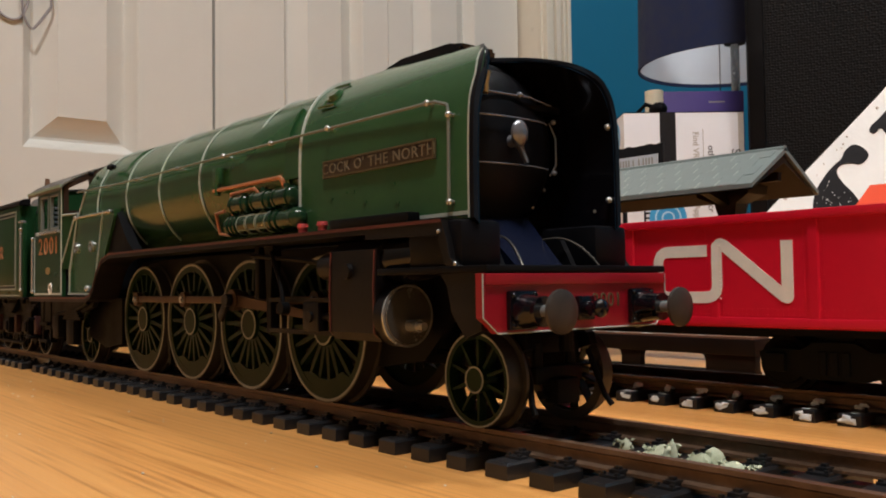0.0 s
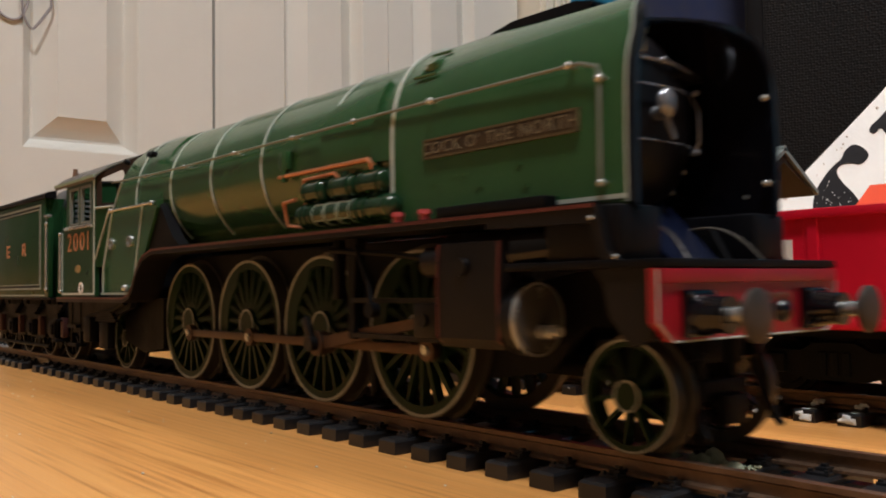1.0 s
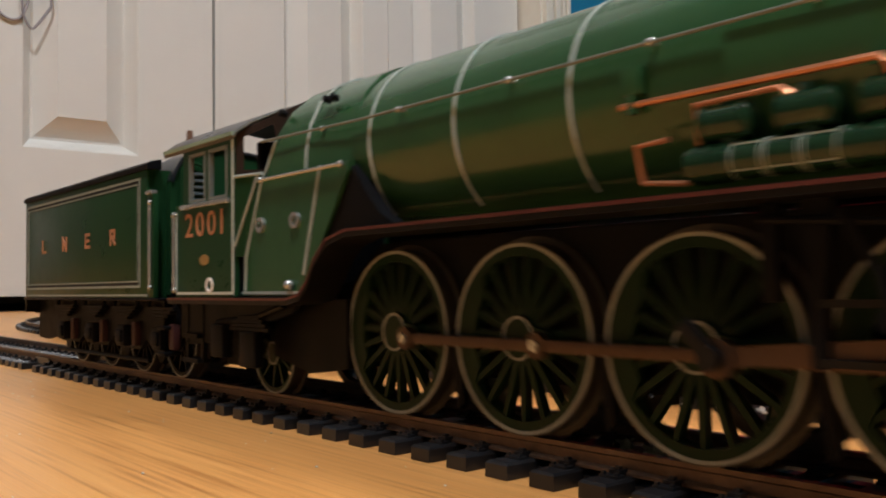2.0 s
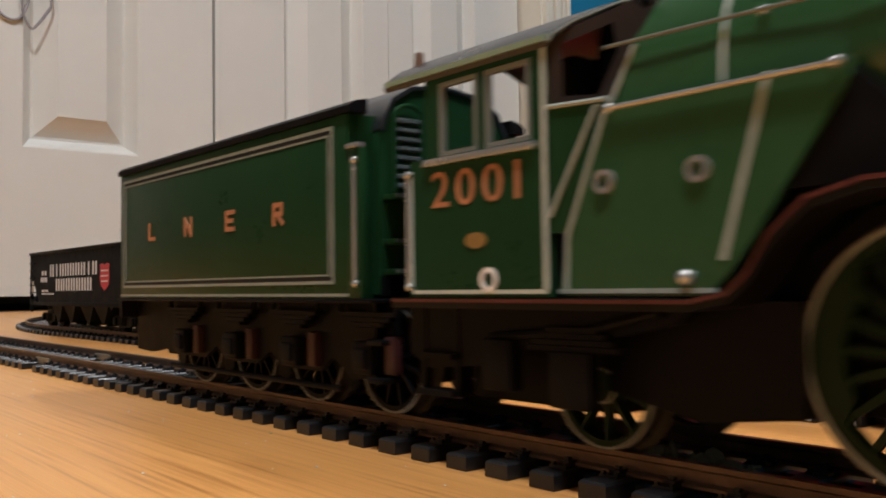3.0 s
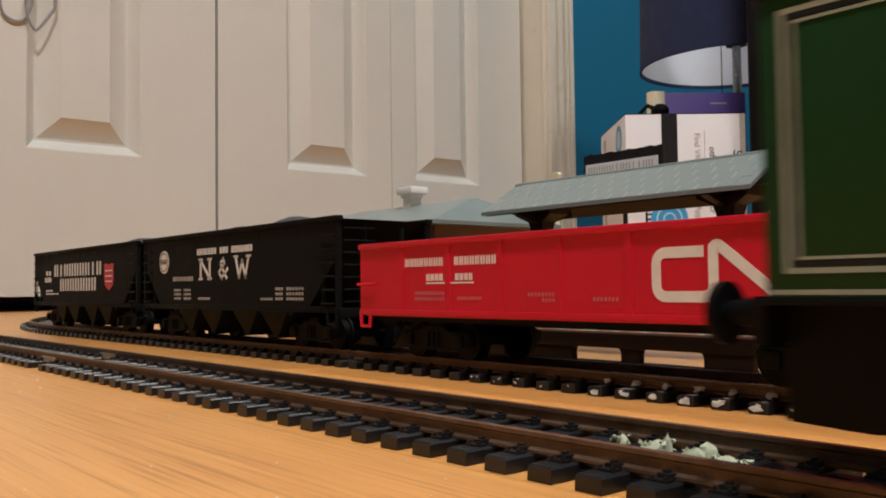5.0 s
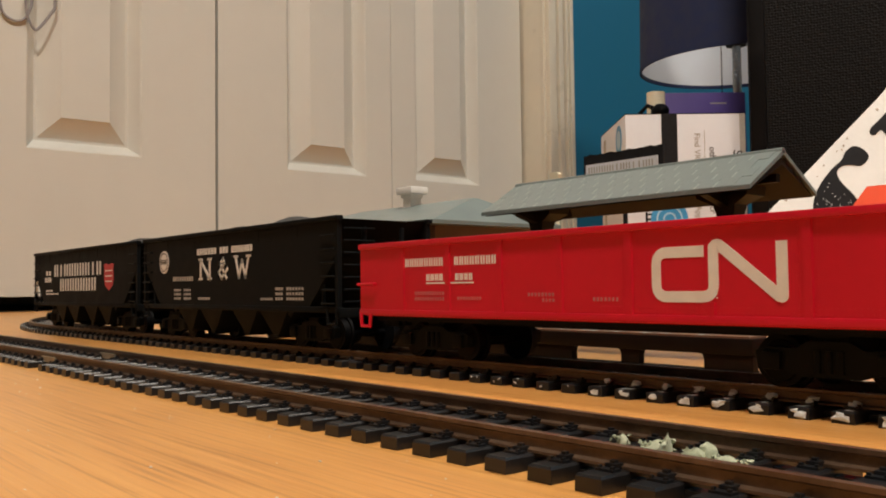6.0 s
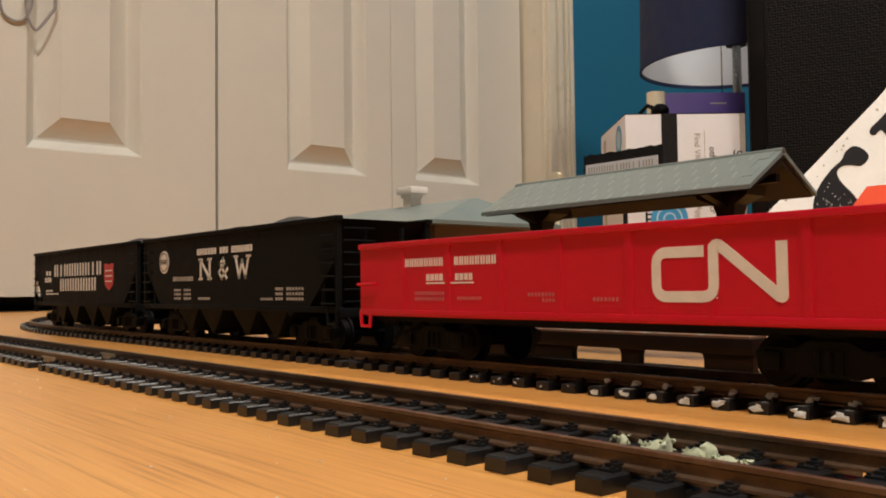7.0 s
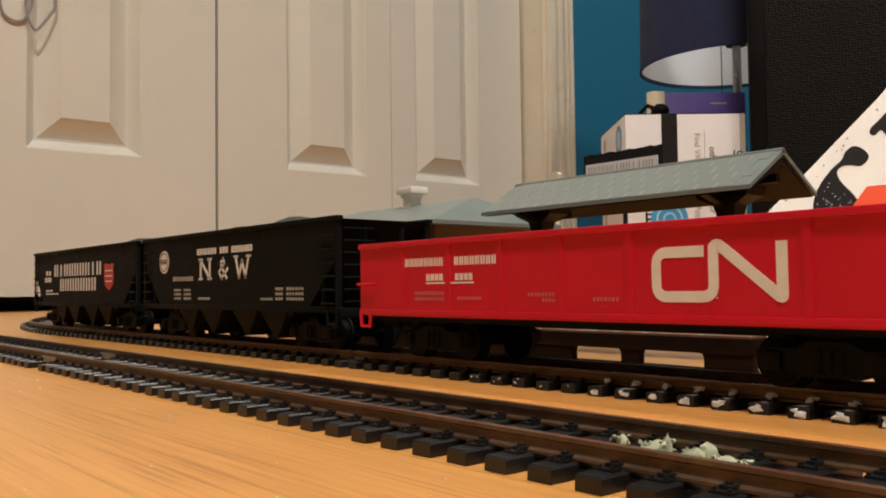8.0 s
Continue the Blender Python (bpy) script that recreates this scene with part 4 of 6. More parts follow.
def behind_box():
    b = thing("purple_box", (-599, 943, 0), "deep purple box standing behind the white carton", "box", "", 50.4)
    part("carton", made(box, -49, 60, 0, 60, 0, 282, 1.2), PURPLE, b)
    part("print", made(box, 12, 34, -.3, .2, 266, 268), GREYPRINT, b)
    c = thing("cream_bottle", (-643, 902, 0), "cream plastic bottle beside a purple box", "bottle")
    bm = bmesh.new()
    seg = 24
    loft(bm, [[(r * math.cos(2 * math.pi * i / seg), r * math.sin(2 * math.pi * i / seg), z) for i in range(seg)] for r, z in ((12, 0), (12.6, 2), (12.6, 283), (12.2, 284))])
    part("bottle", bm, CREAM, c)
    p = thing("power_plug", (-612, 868, 0), "black power plug and cable by the boxes", "plug")
    bm = bmesh.new()
    ball(bm, (0, 0, 250), 12, 8, 12, 1.1, .8, .8)
    pipe(bm, [(-2, 0, 252), (-14, -8, 258), (-22, -14, 248), (-26, -18, 210), (-26, -18, 0)], 3)
    box(bm, -6, 6, -6, 6, 0, 244, 1)
    part("plug_body", bm, SOOT, p)


def speaker():
    s = thing("loudspeaker", (-439, 796, 0), "large black loudspeaker cabinet with a cloth grille, on the floor", "loudspeaker", "", 27)
    part("cabinet", made(box, -2, 400, 12, 130, 0, 760, 2), SPEAKER, s)
    bm = bmesh.new()
    box(bm, 0, 17, 0, 14, 0, 760, 2)
    box(bm, 384, 400, 0, 14, 0, 760, 2)
    box(bm, 17, 384, 0, 14, 744, 760, 2)
    box(bm, 17, 384, 0, 14, 0, 16, 2)
    part("grille_frame", bm, SPEAKER, s)
    part("grille_cloth", made(box, 17, 384, 3, 10, 16, 744, 1), CLOTH, s, "woven black speaker cloth", (0, 0, 0), 0)


def lettered_board():
    """A white board leaning on one corner, with big black curved signs on it."""
    b = thing("white_board_sign", (-180, 367, 0), "white painted board with bold black curved marks, leaning by the speaker", "sign", "", 48)
    bm = bmesh.new()
    prism(bm, [(-34, 23), (-20, 37), (4, 57), (86, 134), (130, 178), (270, 178), (270, 0), (-8, 0)], "y", 0, 6)
    b.matrix_world = pose(-.180, .367, 0, -17, 0, 48) @ Matrix.Diagonal((1, 1, 1.045, 1))
    part("board", bm, BOARD, b, "", (0, 0, 0), 15)
    bm = bmesh.new()
    def smooth(pts):
        """Two rounds of corner cutting."""
        for _ in range(2):
            pts = [q for a, b in zip(pts, pts[1:] + pts[:1]) for q in ((a[0] * .75 + b[0] * .25, a[1] * .75 + b[1] * .25), (a[0] * .25 + b[0] * .75, a[1] * .25 + b[1] * .75))]
        return pts
    prism(bm, smooth([(38, 62), (39, 70), (42, 77), (46.5, 83.5), (53.5, 91.3), (60, 96), (62, 101), (68.3, 105.5), (74.5, 102), (76.5, 97), (70.4, 91.5), (65, 93), (59, 92.5), (54.8, 88), (57.7, 81), (63, 75), (67, 67), (63.5, 59), (55, 54.5), (45, 52), (39.5, 56)]), "y", -.4, .2)
    prism(bm, smooth([(78.6, 112), (79.5, 116), (86, 121), (92, 127.5), (102, 132), (108, 124), (100, 108), (92, 107), (88, 112), (86, 115.6), (82, 111)]), "y", -.4, .2)
    part("mark", bm, INK, b, "bold black painted curves", (0, 0, 0), 0)
    rnd = random.Random(12)
    def crumbs(name, mat, n, where, r0, r1, label):
        bm = bmesh.new()
        for _ in range(n):
            x, z = where()
            r = rnd.uniform(r0, r1)
            prism(bm, [(x + r * rnd.uniform(.6, 1.2) * math.cos(a), z + r * rnd.uniform(.6, 1.2) * math.sin(a)) for a in (0, 1.1, 2.2, 3.3, 4.4, 5.3)], "y", -.55, .1)
        part(name, bm, mat, b, label, (0, 0, 0), 0)
    crumbs("paint_speck", BOARD, 46, lambda: (rnd.gauss(50, 6), rnd.gauss(67, 8)), .12, .38, "white specks in the black paint")
    def edge():
        k = rnd.random() ** 1.3
        return 8 + 78 * k + rnd.uniform(1.2, 5.5), 58 + 74 * k - rnd.uniform(-1.0, 3.0)
    crumbs("worn_patch", TANSTAIN, 14, edge, .3, .9, "pale brown scuffs along the edge")


def wire_loop():
    w = thing("cable_loop", (-1027, 205, 0), "thin grey cable hanging in loops over the closet door", "cable")
    strands = (((-36, 366), (-33.6, 352), (-27, 346), (-16, 343.5), (-6.5, 350), (-1, 367)),
               ((-8, 367), (-6.5, 350), (1.5, 336), (6, 338), (14, 349), (25, 367)))
    for k, pts in enumerate(strands):
        bm = bmesh.new()
        x = k * 1.6
        (ya, za), (yb, zb) = pts[0], pts[-1]
        loop = [Vector((x, y, z)) for y, z in pts]
        for _ in range(2):
            loop = [loop[0]] + [q for a, b in zip(loop, loop[1:]) for q in (a * .75 + b * .25, a * .25 + b * .75)] + [loop[-1]]
        pipe(bm, [(x, ya * .4, 1990), (x, ya, 700), *[tuple(p) for p in loop], (x, yb, 700), (x, yb * .4, 1990)], 1.7, 6)
        part("strand", bm, CABLE, w)


def litter():
    """Pale scenic flock on the near track and flaked white paint on the far one."""
    def lump(bm, cx, cy, rx, ry, h, lean):
        """A crumpled low heap: rings drawn in to a leaning peak."""
        rings = []
        for i in range(6):
            k = i / 5
            r = (1 - k) ** .5 + .06
            rings.append([(cx + lean * k + rx * r * math.cos(a) * random.uniform(.72, 1.2), cy + ry * r * math.sin(a) * random.uniform(.72, 1.2),
                           1.2 + h * .82 * k * random.uniform(.85, 1.1)) for a in [2 * math.pi * j / 14 for j in range(14)]])
        loft(bm, rings)
    for heap in (((18.6, 3.2, 2.5, 2.0, 2.6, 1.4), (20.6, 4.0, .9, .9, 3.3, .2), (16.6, 2.4, 1.2, .9, 1.2, 0)),
                 ((25.4, 2.2, 2.3, 1.7, 2.4, .9), (27.2, 3.6, 1.8, 1.5, 3.2, -.3), (29.6, 2.6, 2.2, 1.4, 1.9, .6), (31.8, 3.0, 1.4, 1.1, 1.4, .2)),
                 ((11.5, 6.5, 1.0, .9, 1.9, 0),)):
        bm = bmesh.new()
        for spec in heap:
            lump(bm, *spec)
        for k in range(7 * len(heap)):
            base = random.choice(heap)
            x, y, r = random.gauss(base[0], base[2] * .8), random.gauss(base[1], base[3] * .7), random.uniform(.2, .5)
            v = [Vector((random.gauss(0, 1), random.gauss(0, 1), random.gauss(0, .5))).normalized() * r * random.uniform(.7, 1.1) for _ in range(9)]
            zc = 2.1 if abs(x - base[0]) > base[2] * .7 else 1.6 + base[4] * .45
            bmesh.ops.convex_hull(bm, input=[bm.verts.new(Vector((x, y, zc)) + p) for p in v])
        bmesh.ops.delete(bm, geom=[v for v in bm.verts if not v.link_faces], context="VERTS")
        tagged(part("scenic_flock", bm, FLOCK, None, "", (0, 0, 0), 50), "pale green and white scenic flock clump between the rails", "flock", "flock clumps", "stuff")
    bm = bmesh.new()
    for k in range(70):
        x, y, r = random.uniform(-190, 60), -18 - 75 * random.random() ** 1.4, random.uniform(.1, .28)
        v = [Vector((random.gauss(0, 1), random.gauss(0, 1), abs(random.gauss(0, .6)))).normalized() * r for _ in range(8)]
        bmesh.ops.convex_hull(bm, input=[bm.verts.new(Vector((x, y, 0)) + p) for p in v])
    bmesh.ops.delete(bm, geom=[v for v in bm.verts if not v.link_faces], context="VERTS")
    tagged(part("dust_crumbs", bm, FLAKE, None, "", (0, 0, 0), 0), "tiny pale dust crumbs scattered on the boards", "dust", "", "stuff")
    bm = bmesh.new()
    def patch(x, y, z, rx, ry, rz, n=9):
        vs = [bm.verts.new((x + random.uniform(-rx, rx), y + random.uniform(-ry, ry), z + random.uniform(-rz, rz))) for _ in range(n)]
        bmesh.ops.convex_hull(bm, input=vs)
    for x in [p for p, q in SLEEPERS_AT if abs(q - 67) < .5 and -70 < p < 45]:
        if x > -34:
            patch(x + random.uniform(-.5, .5), 51.95, random.uniform(.8, 1.2), random.uniform(1.2, 1.9), .12, random.uniform(.5, .8), 13)
            patch(x + random.uniform(-1.2, .4), 51.95, 1.5, random.uniform(.5, 1.0), .14, .5)
            patch(x, 67 - 10.4, 3.05, 1.1, .95, .5, 18)
            patch(x, 55.7, 2.7, .85, .12, .5, 14)
            patch(x + random.uniform(-.8, .8), 54.4, 2.05, random.uniform(.9, 1.6), 1.6, .12, 12)
        else:
            for _ in range(3):
                patch(x + random.uniform(-1.5, 1.5), 51.95 + random.choice((0, 0, 2)), random.uniform(.8, 2.1), random.uniform(.2, .6), .12, .3)
    bmesh.ops.delete(bm, geom=[v for v in bm.verts if not v.link_faces], context="VERTS")
    tagged(part("paint_flakes", bm, FLAKE, None, "", (0, 0, 0), 0), "flaked white paint on the ends of sleepers", "paint flakes", "", "stuff")


gondola(-115.0, 44.0)
hopper_marks_initials(hopper(-273.5, -126.0, 39.0, "black model hopper wagon with large white initials and a heaped load", ((-222, 6.0), (-177, 7.2), (-250, 2.4))))
hopper_marks_plain(hopper(-433.0, -281.0, 39.0, "black model hopper wagon with white lettering and a red shield", ((-318, 6.6), (-345, 4.6), (-400, 2.4))))
station()
station_house()
sign_board()
cream_posts()
orange_shed()
card_box()
lamp()
behind_box()
speaker()
lettered_board()
wire_loop()
litter()


# ---- the train's way ----
S_ROWS = [(0.0, 0.0), (0.45, 0.4), (0.6, 4.0), (0.8, 13.2), (1.0, 25.2), (1.2, 38.4), (1.4, 52.9), (1.6, 68.2), (1.8, 83.3), (2.0, 97.6), (2.2, 111.8), (3.3, 197.5), (3.5, 213.6), (4.0, 253.4), (4.5, 292.4), (4.7, 307.9), (5.8, 393.0), (8.0, 564.0)]


def s_at(t):
    """How far the train has come, in mm."""
    return float(np.interp(t, [r[0] for r in S_ROWS], [r[1] for r in S_ROWS]))


loco = thing("steam_locomotive", (0, 0, H), "green model steam locomotive with black front and red buffer beam", "model locomotive")
tender = thing("locomotive_tender", (0, 0, H), "dark green lined model tender with gold letters behind a locomotive", "model tender")
WHEELS = []      # (object, x, y, z, rolling radius)
RODS = []        # (object, kind, side)
SPOKES = {}
CRANK, A0, ROLL = 4.6, 90.0, 12.2


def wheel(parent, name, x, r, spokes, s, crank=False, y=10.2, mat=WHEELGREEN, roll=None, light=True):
    """A spoked wheel on its axle at x; s is -1 on the camera's side of the train."""
    bm = bmesh.new()
    hub = r * .29 if not crank else 2.9
    yo, yi = s * y, s * (y - 2.2)
    rod(bm, (0, yi, 0), (0, yo + s * .25, 0), hub, hub, 24)
    if crank:
        a = radians(A0)
        px, pz = CRANK * math.cos(a), CRANK * math.sin(a)
        rod(bm, (px, yi, pz), (px, yo + s * .25, pz), 1.8, 1.8, 18)
        n = Vector((-math.sin(a), 0, math.cos(a)))
        loft(bm, [[Vector((0, yy, 0)) + n * 2.2, Vector((0, yy, 0)) - n * 2.2, Vector((px, yy, pz)) - n * 1.6, Vector((px, yy, pz)) + n * 1.6] for yy in (yi, yo + s * .15)])
        # balance weight opposite the crank
        rim = r * .87
        arc = [a + math.pi + radians(d) for d in range(-44, 45, 8)]
        pts = [(rim * math.cos(t), rim * math.sin(t)) for t in arc] + [(rim * .80 * math.cos(t), rim * .80 * math.sin(t)) for t in arc[-2:0:-2]]
        prism(bm, pts, "y", yi, yo - s * .1)
    w = part(name, bm, mat, parent, "", (x, 0, r))
    key = (r, s, spokes, mat.name)
    if key not in SPOKES:
        bm = bmesh.new()
        w0, w1 = r * .040, r * .027
        loft(bm, [[(q, yy, wz) for wz, yy in ((-wd, yo - s * .35), (wd, yo - s * .35), (wd * .6, yi + s * .4), (-wd * .6, yi + s * .4))]
                  for q, wd in ((hub * .8, w0), (r * .88, w1))])
        SPOKES[key] = mesh_of("spoke", bm, mat, 0)
    for k in range(spokes):
        sp = part("spoke", SPOKES[key], None, w)
        sp.rotation_euler = (0, 2 * math.pi * (k + .5) / spokes, 0)
    bm = bmesh.new()
    ring_y(bm, r * .855, r * .955, s * (y - 2.1), s * (y - .05), 56)
    part("rim", bm, mat, w)
    bm = bmesh.new()
    ring_y(bm, r * .955, r, s * (y - 2.4), s * y, 64)
    ring_y(bm, r * .9, r + .75, s * (y - 2.9), s * (y - 2.4), 64)
    part("tyre", bm, TYRE, w, "worn metal tyre with flange")
    bm = bmesh.new()
    ring_y(bm, r * .950, r * .984, s * (y - .3), s * (y + .06), 64)
    part("rim_lining", bm, PALELINE, w, "thin pale line round the rim")
    if light:
        bm = bmesh.new()
        ring_y(bm, hub * .86, hub * .97, s * (y + .2), s * (y + .34), 32)
        part("hub_lining", bm, PALELINE, w)
    if s < 0:
        part("axle", made(rod, (0, -y + 2.5, 0), (0, y - 2.5, 0), 1.2, 1.2, 12), SOOT, w)
    WHEELS.append((w, x, r, roll or r))
    return w


def ring_half(half):
    """A cross-section from its half: (y, z) from the bottom outer edge to the middle of the top."""
    return [(-y, z) for y, z in half] + [(y, z) for y, z in half[-2::-1]]


def rounded(half, n=3):
    """More points along a half section, on a smooth curve through the given ones."""
    out = []
    for i in range(len(half) - 1):
        a, b, c, d = [Vector(half[j]) for j in (max(i - 1, 0), i, i + 1, min(i + 2, len(half) - 1))]
        for k in range(n):
            t = k / n
            out.append(tuple(.5 * (2 * b + (c - a) * t + (2 * a - 5 * b + 4 * c - d) * t * t + (3 * b - a - 3 * c + d) * t ** 3)))
    return out + [tuple(half[-1])]


REAR = [(14.6, 27.6), (14.6, 34), (14.6, 39), (14.3, 43), (13.2, 46.8), (11.2, 50), (8.3, 52.4), (4.6, 54), (0, 54.6)]
FRONT = [(14.5, 27.6), (14.5, 34), (14.4, 39), (14.1, 43), (13.0, 46.4), (11.4, 49.4), (8.6, 51.6), (4.8, 52.8), (0, 53.0)]


def band_ring(x0, x1, r, cz, a0=-50, a1=230):
    bm = bmesh.new()
    rings = []
    for d in range(a0, a1 + 1, 5):
        c, s_ = math.cos(radians(d)), math.sin(radians(d))
        rings.append([(x, c * q, cz + s_ * q) for x, q in ((x0, r), (x1, r), (x1, r + .22), (x0, r + .22))])
    loft(bm, rings)
    return bm


def build_boiler():
    CZ, R = 40.4, 13.9
    def circ(x, r, cz=CZ, seg=72):
        return [(x, r * math.cos(2 * math.pi * i / seg), cz + r * math.sin(2 * math.pi * i / seg)) for i in range(seg)]
    bm = bmesh.new()
    loft(bm, [circ(-122, R), circ(-34, R - .1)])
    part("boiler", bm, GREEN, loco, "glossy green boiler barrel")
    for x in (-54.8, -76.8, -97.0, -116.2):
        part("boiler_band", band_ring(x - .19, x + .19, R, CZ), BANDM, loco, "thin white boiler band")
    # two rows of rivets high on each side of the barrel, and a raised clothing sheet behind the casing
    for s in (-1, 1):
        bm = bmesh.new()
        for d in (47, 51):
            c, q = math.cos(radians(d)), math.sin(radians(d))
            for k in range(58):
                ball(bm, (-38.8 - k * .95, s * (R - .02) * c, CZ + (R - .02) * q), .15, 4, 6)
        part("rivets", bm, GREEN, loco)
        bm = bmesh.new()
        rings = []
        for d in range(-38, 41, 3):
            c, q = math.cos(radians(d)), math.sin(radians(d))
            k = min(1, (40 - d) / 16)
            rings.append([(x, s * rr * c, CZ + rr * q) for x, rr in ((-57 + 6 * (1 - k), R - .1), (-56.6 + 6 * (1 - k), R + .5), (-42.6, R + .62), (-42.0, R + .5), (-42.0, R - .1))])
        loft(bm, rings)
        part("clothing_sheet", bm, GREEN, loco, "raised green clothing sheet")
    # black sheet added to darken the recess below the front of the firebox
    for s in (-1, 1):
        bm = bmesh.new()
        prism(bm, [(-120.0, 37.6), (-129.4, 23.6), (-126, 27.2), (-109, 27.7), (-112.4, 29.6), (-115.4, 32.4), (-117.8, 35.2)], "y", *sorted((s * 14.9, s * 12.5)))
        part("dark_recess_sheet", bm, SOOT, loco, "black sheet added to darken the recess below the boiler")
    # casing over the smokebox
    bm = bmesh.new()
    def skin(bm, inset, x_back, x_add, thick, lip=False):
        """The casing's skin; its front edge sweeps back towards the middle of the top."""
        mid = [(p * .5 + c * .5, q * .5 + d * .5) for (p, q), (c, d) in zip(REAR, FRONT)]
        back = [v for _, v in rounded([(i, v) for i, v in enumerate([0] * 5 + [-1.0, -4.0, -9.0, -14.0])])]
        sweep = back + back[-2::-1]
        rings = []
        rows = ((x_back, FRONT, 1), (4.5 + x_add, FRONT, 1)) if lip else ((x_back, REAR, 0), (-24, REAR, 0), (-12, mid, .45), (4.5 + x_add, FRONT, 1))
        for x, half, k in rows:
            pts = ring_half([(y - inset * min(1, y / 4), z - inset * .6) for y, z in rounded(half)])
            inn = ring_half([(y - (inset + thick) * min(1, y / 4), z - (inset + thick) * .8) for y, z in rounded(half)])
            rings.append([(x + sw * k, y, z) for (y, z), sw in zip(pts, sweep)] + [(x + sw * k, y, z) for (y, z), sw in zip(inn[::-1], sweep[::-1])])
        loft(bm, rings)
    skin(bm, 0, -37, 0, .5)
    part("smokebox_casing", bm, GREEN, loco, "flat-sided green casing round the smokebox", (0, 0, 0), 30)
    bm = bmesh.new()
    skin(bm, .55, -30, .35, .5)
    part("casing_lining", bm, BLACK, loco, "black inside and front edge of the casing")
    bm = bmesh.new()
    skin(bm, -.05, 4.2, .5, .75, True)
    part("casing_lip", bm, LIPM, loco, "black front edge of the casing")
    for x in (-37.4, ):
        bm = bmesh.new()
        rings = []
        out = ring_half(rounded(REAR))
        rings = [[(x + dx, y * k, 27.6 + (z - 27.6) * k) for dx, k in ((0, 1.0), (.5, 1.0), (.5, 1.014), (0, 1.014))] for y, z in out]
        loft(bm, rings)
        part("casing_band", bm, BANDM, loco, "white band at the back of the casing", (0, 0, 0), 60)
    # white line on the outer front edge
    bm = bmesh.new()
    out = ring_half(rounded(FRONT))
    loft(bm, [[(x - (.3 * (i - 12) if i > 12 else 0), y * k, 27.6 + (z - 27.6) * k) for x, k in ((3.85, .99), (4.15, .99), (4.15, 1.005), (3.85, 1.005))] for i, (y, z) in enumerate(out[:17])])
    part("edge_lining", bm, LINE, loco)
    part("foot_lining", made(box, -16, 3.9, -14.75, -14.4, 28.0, 28.5), LINE, loco)
    # chimney in the top of the casing
    bm = bmesh.new()
    prism(bm, [(-27, 52), (-11, 52), (-9.6, 53.0), (-9.2, 54.9), (-12, 55.4), (-24, 55.5), (-29, 55.0), (-29, 54.2), (-27, 53.6)], "y", -3.6, 3.6)
    bmesh.ops.bevel(bm, geom=list(bm.edges), offset=.5, segments=2, affect="EDGES")
    part("chimney_cowl", bm, BLACK, loco, "black chimney cowl on top of the casing")
    # smokebox front
    bm = bmesh.new()
    rings = []
    for x, r in ((-12, 12.4), (-7.5, 12.4), (-7.0, 12.0), (-6.8, 11.4), (-5.6, 11.0), (-4.6, 9.6), (-3.6, 7.2), (-3.0, 4.0), (-2.8, 1.0)):
        rings.append(circ(x, r, 39.4, 48))
    loft(bm, rings)
    part("smokebox_door", bm, LIPM, loco, "dished black smokebox door")
    bm = bmesh.new()
    prism(bm, [(-13.3, 21.6), (13.3, 21.6), (13.3, 30), (12.5, 44), (9, 49), (0, 51), (-9, 49), (-12.5, 44), (-13.3, 30)], "x", -14, -11)
    part("smokebox_front", bm, BLACK, loco)
    for z in (36.2, 43.0):
        bm = bmesh.new()
        pts = [(-5.6 + 2.6 * math.cos(a), 9.2 * math.sin(a) + 0, z) for a in [radians(d) for d in range(-80, 81, 16)]]
        pipe(bm, [(p[0] + .9, p[1], p[2]) for p in pts], .13)
        part("hinge_strap", bm, DULLM, loco, "thin dull metal hinge strap")
    bm = bmesh.new()
    pipe(bm, [(-4.6, 9.8, 43.6), (-3.4, 9.9, 41), (-3.4, 9.9, 37), (-4.6, 9.8, 35.4)], .14)
    for z in (43.6, 35.8):
        ball(bm, (-3.8, 9.9, z), .45)
    part("hinge_pin", bm, DULLM, loco)
    bm = bmesh.new()
    pipe(bm, [(-3.8, -9.5, 46.0), (-3.4, -4, 46.6), (-3.2, 4, 46.6), (-3.8, 9.5, 46.0)], .16)
    ball(bm, (-3.2, 2.2, 46.7), .5)
    part("door_rail", bm, DULLM, loco)
    bm = bmesh.new()
    rod(bm, (-3.2, 0, 39.6), (-1.2, 0, 39.6), 1.1, .8, 14)
    # Oval ball, enlarged to stand in for a reflection on the dished door.
    ball(bm, (-1.2, 0, 40.6), 1.55, 8, 14, .6, 1, 1.3)
    rod(bm, (-1.6, 0, 39.4), (-1.0, 1.2, 36.4), .5, .35, 8)
    part("door_dart", bm, DULLM, loco, "dull metal door fastening handle, with an oval added for a reflection")
    bm = bmesh.new()
    box(bm, -11, -3.6, -11.2, 11.2, 45.0, 46.0, .25)
    part("front_ledge", bm, LIPM, loco, "black ledge above the smokebox door")
    bm = bmesh.new()
    for y, z in ((-6.5, 30.2), (-9.4, 32.0), (7.2, 30.6), (9.8, 33.4), (0, 29.4)):
        ball(bm, (-5.9, y, z), .38)
    part("door_bolt", bm, DULLM, loco)
    bm = bmesh.new()
    pipe(bm, [(3.4, -10.4, 47.2), (3.2, -10.6, 45.5), (3.4, -10.8, 44.2)], .45)
    part("whistle", bm, BRASS, loco, "small brass whistle")
    for y, z in ((12.9, 42), (12.9, 31.2)):
        part("lamp_iron", made(ball, (4.2, y, z), .5), STEEL, loco)
    # saddle and front deck
    bm = bmesh.new()
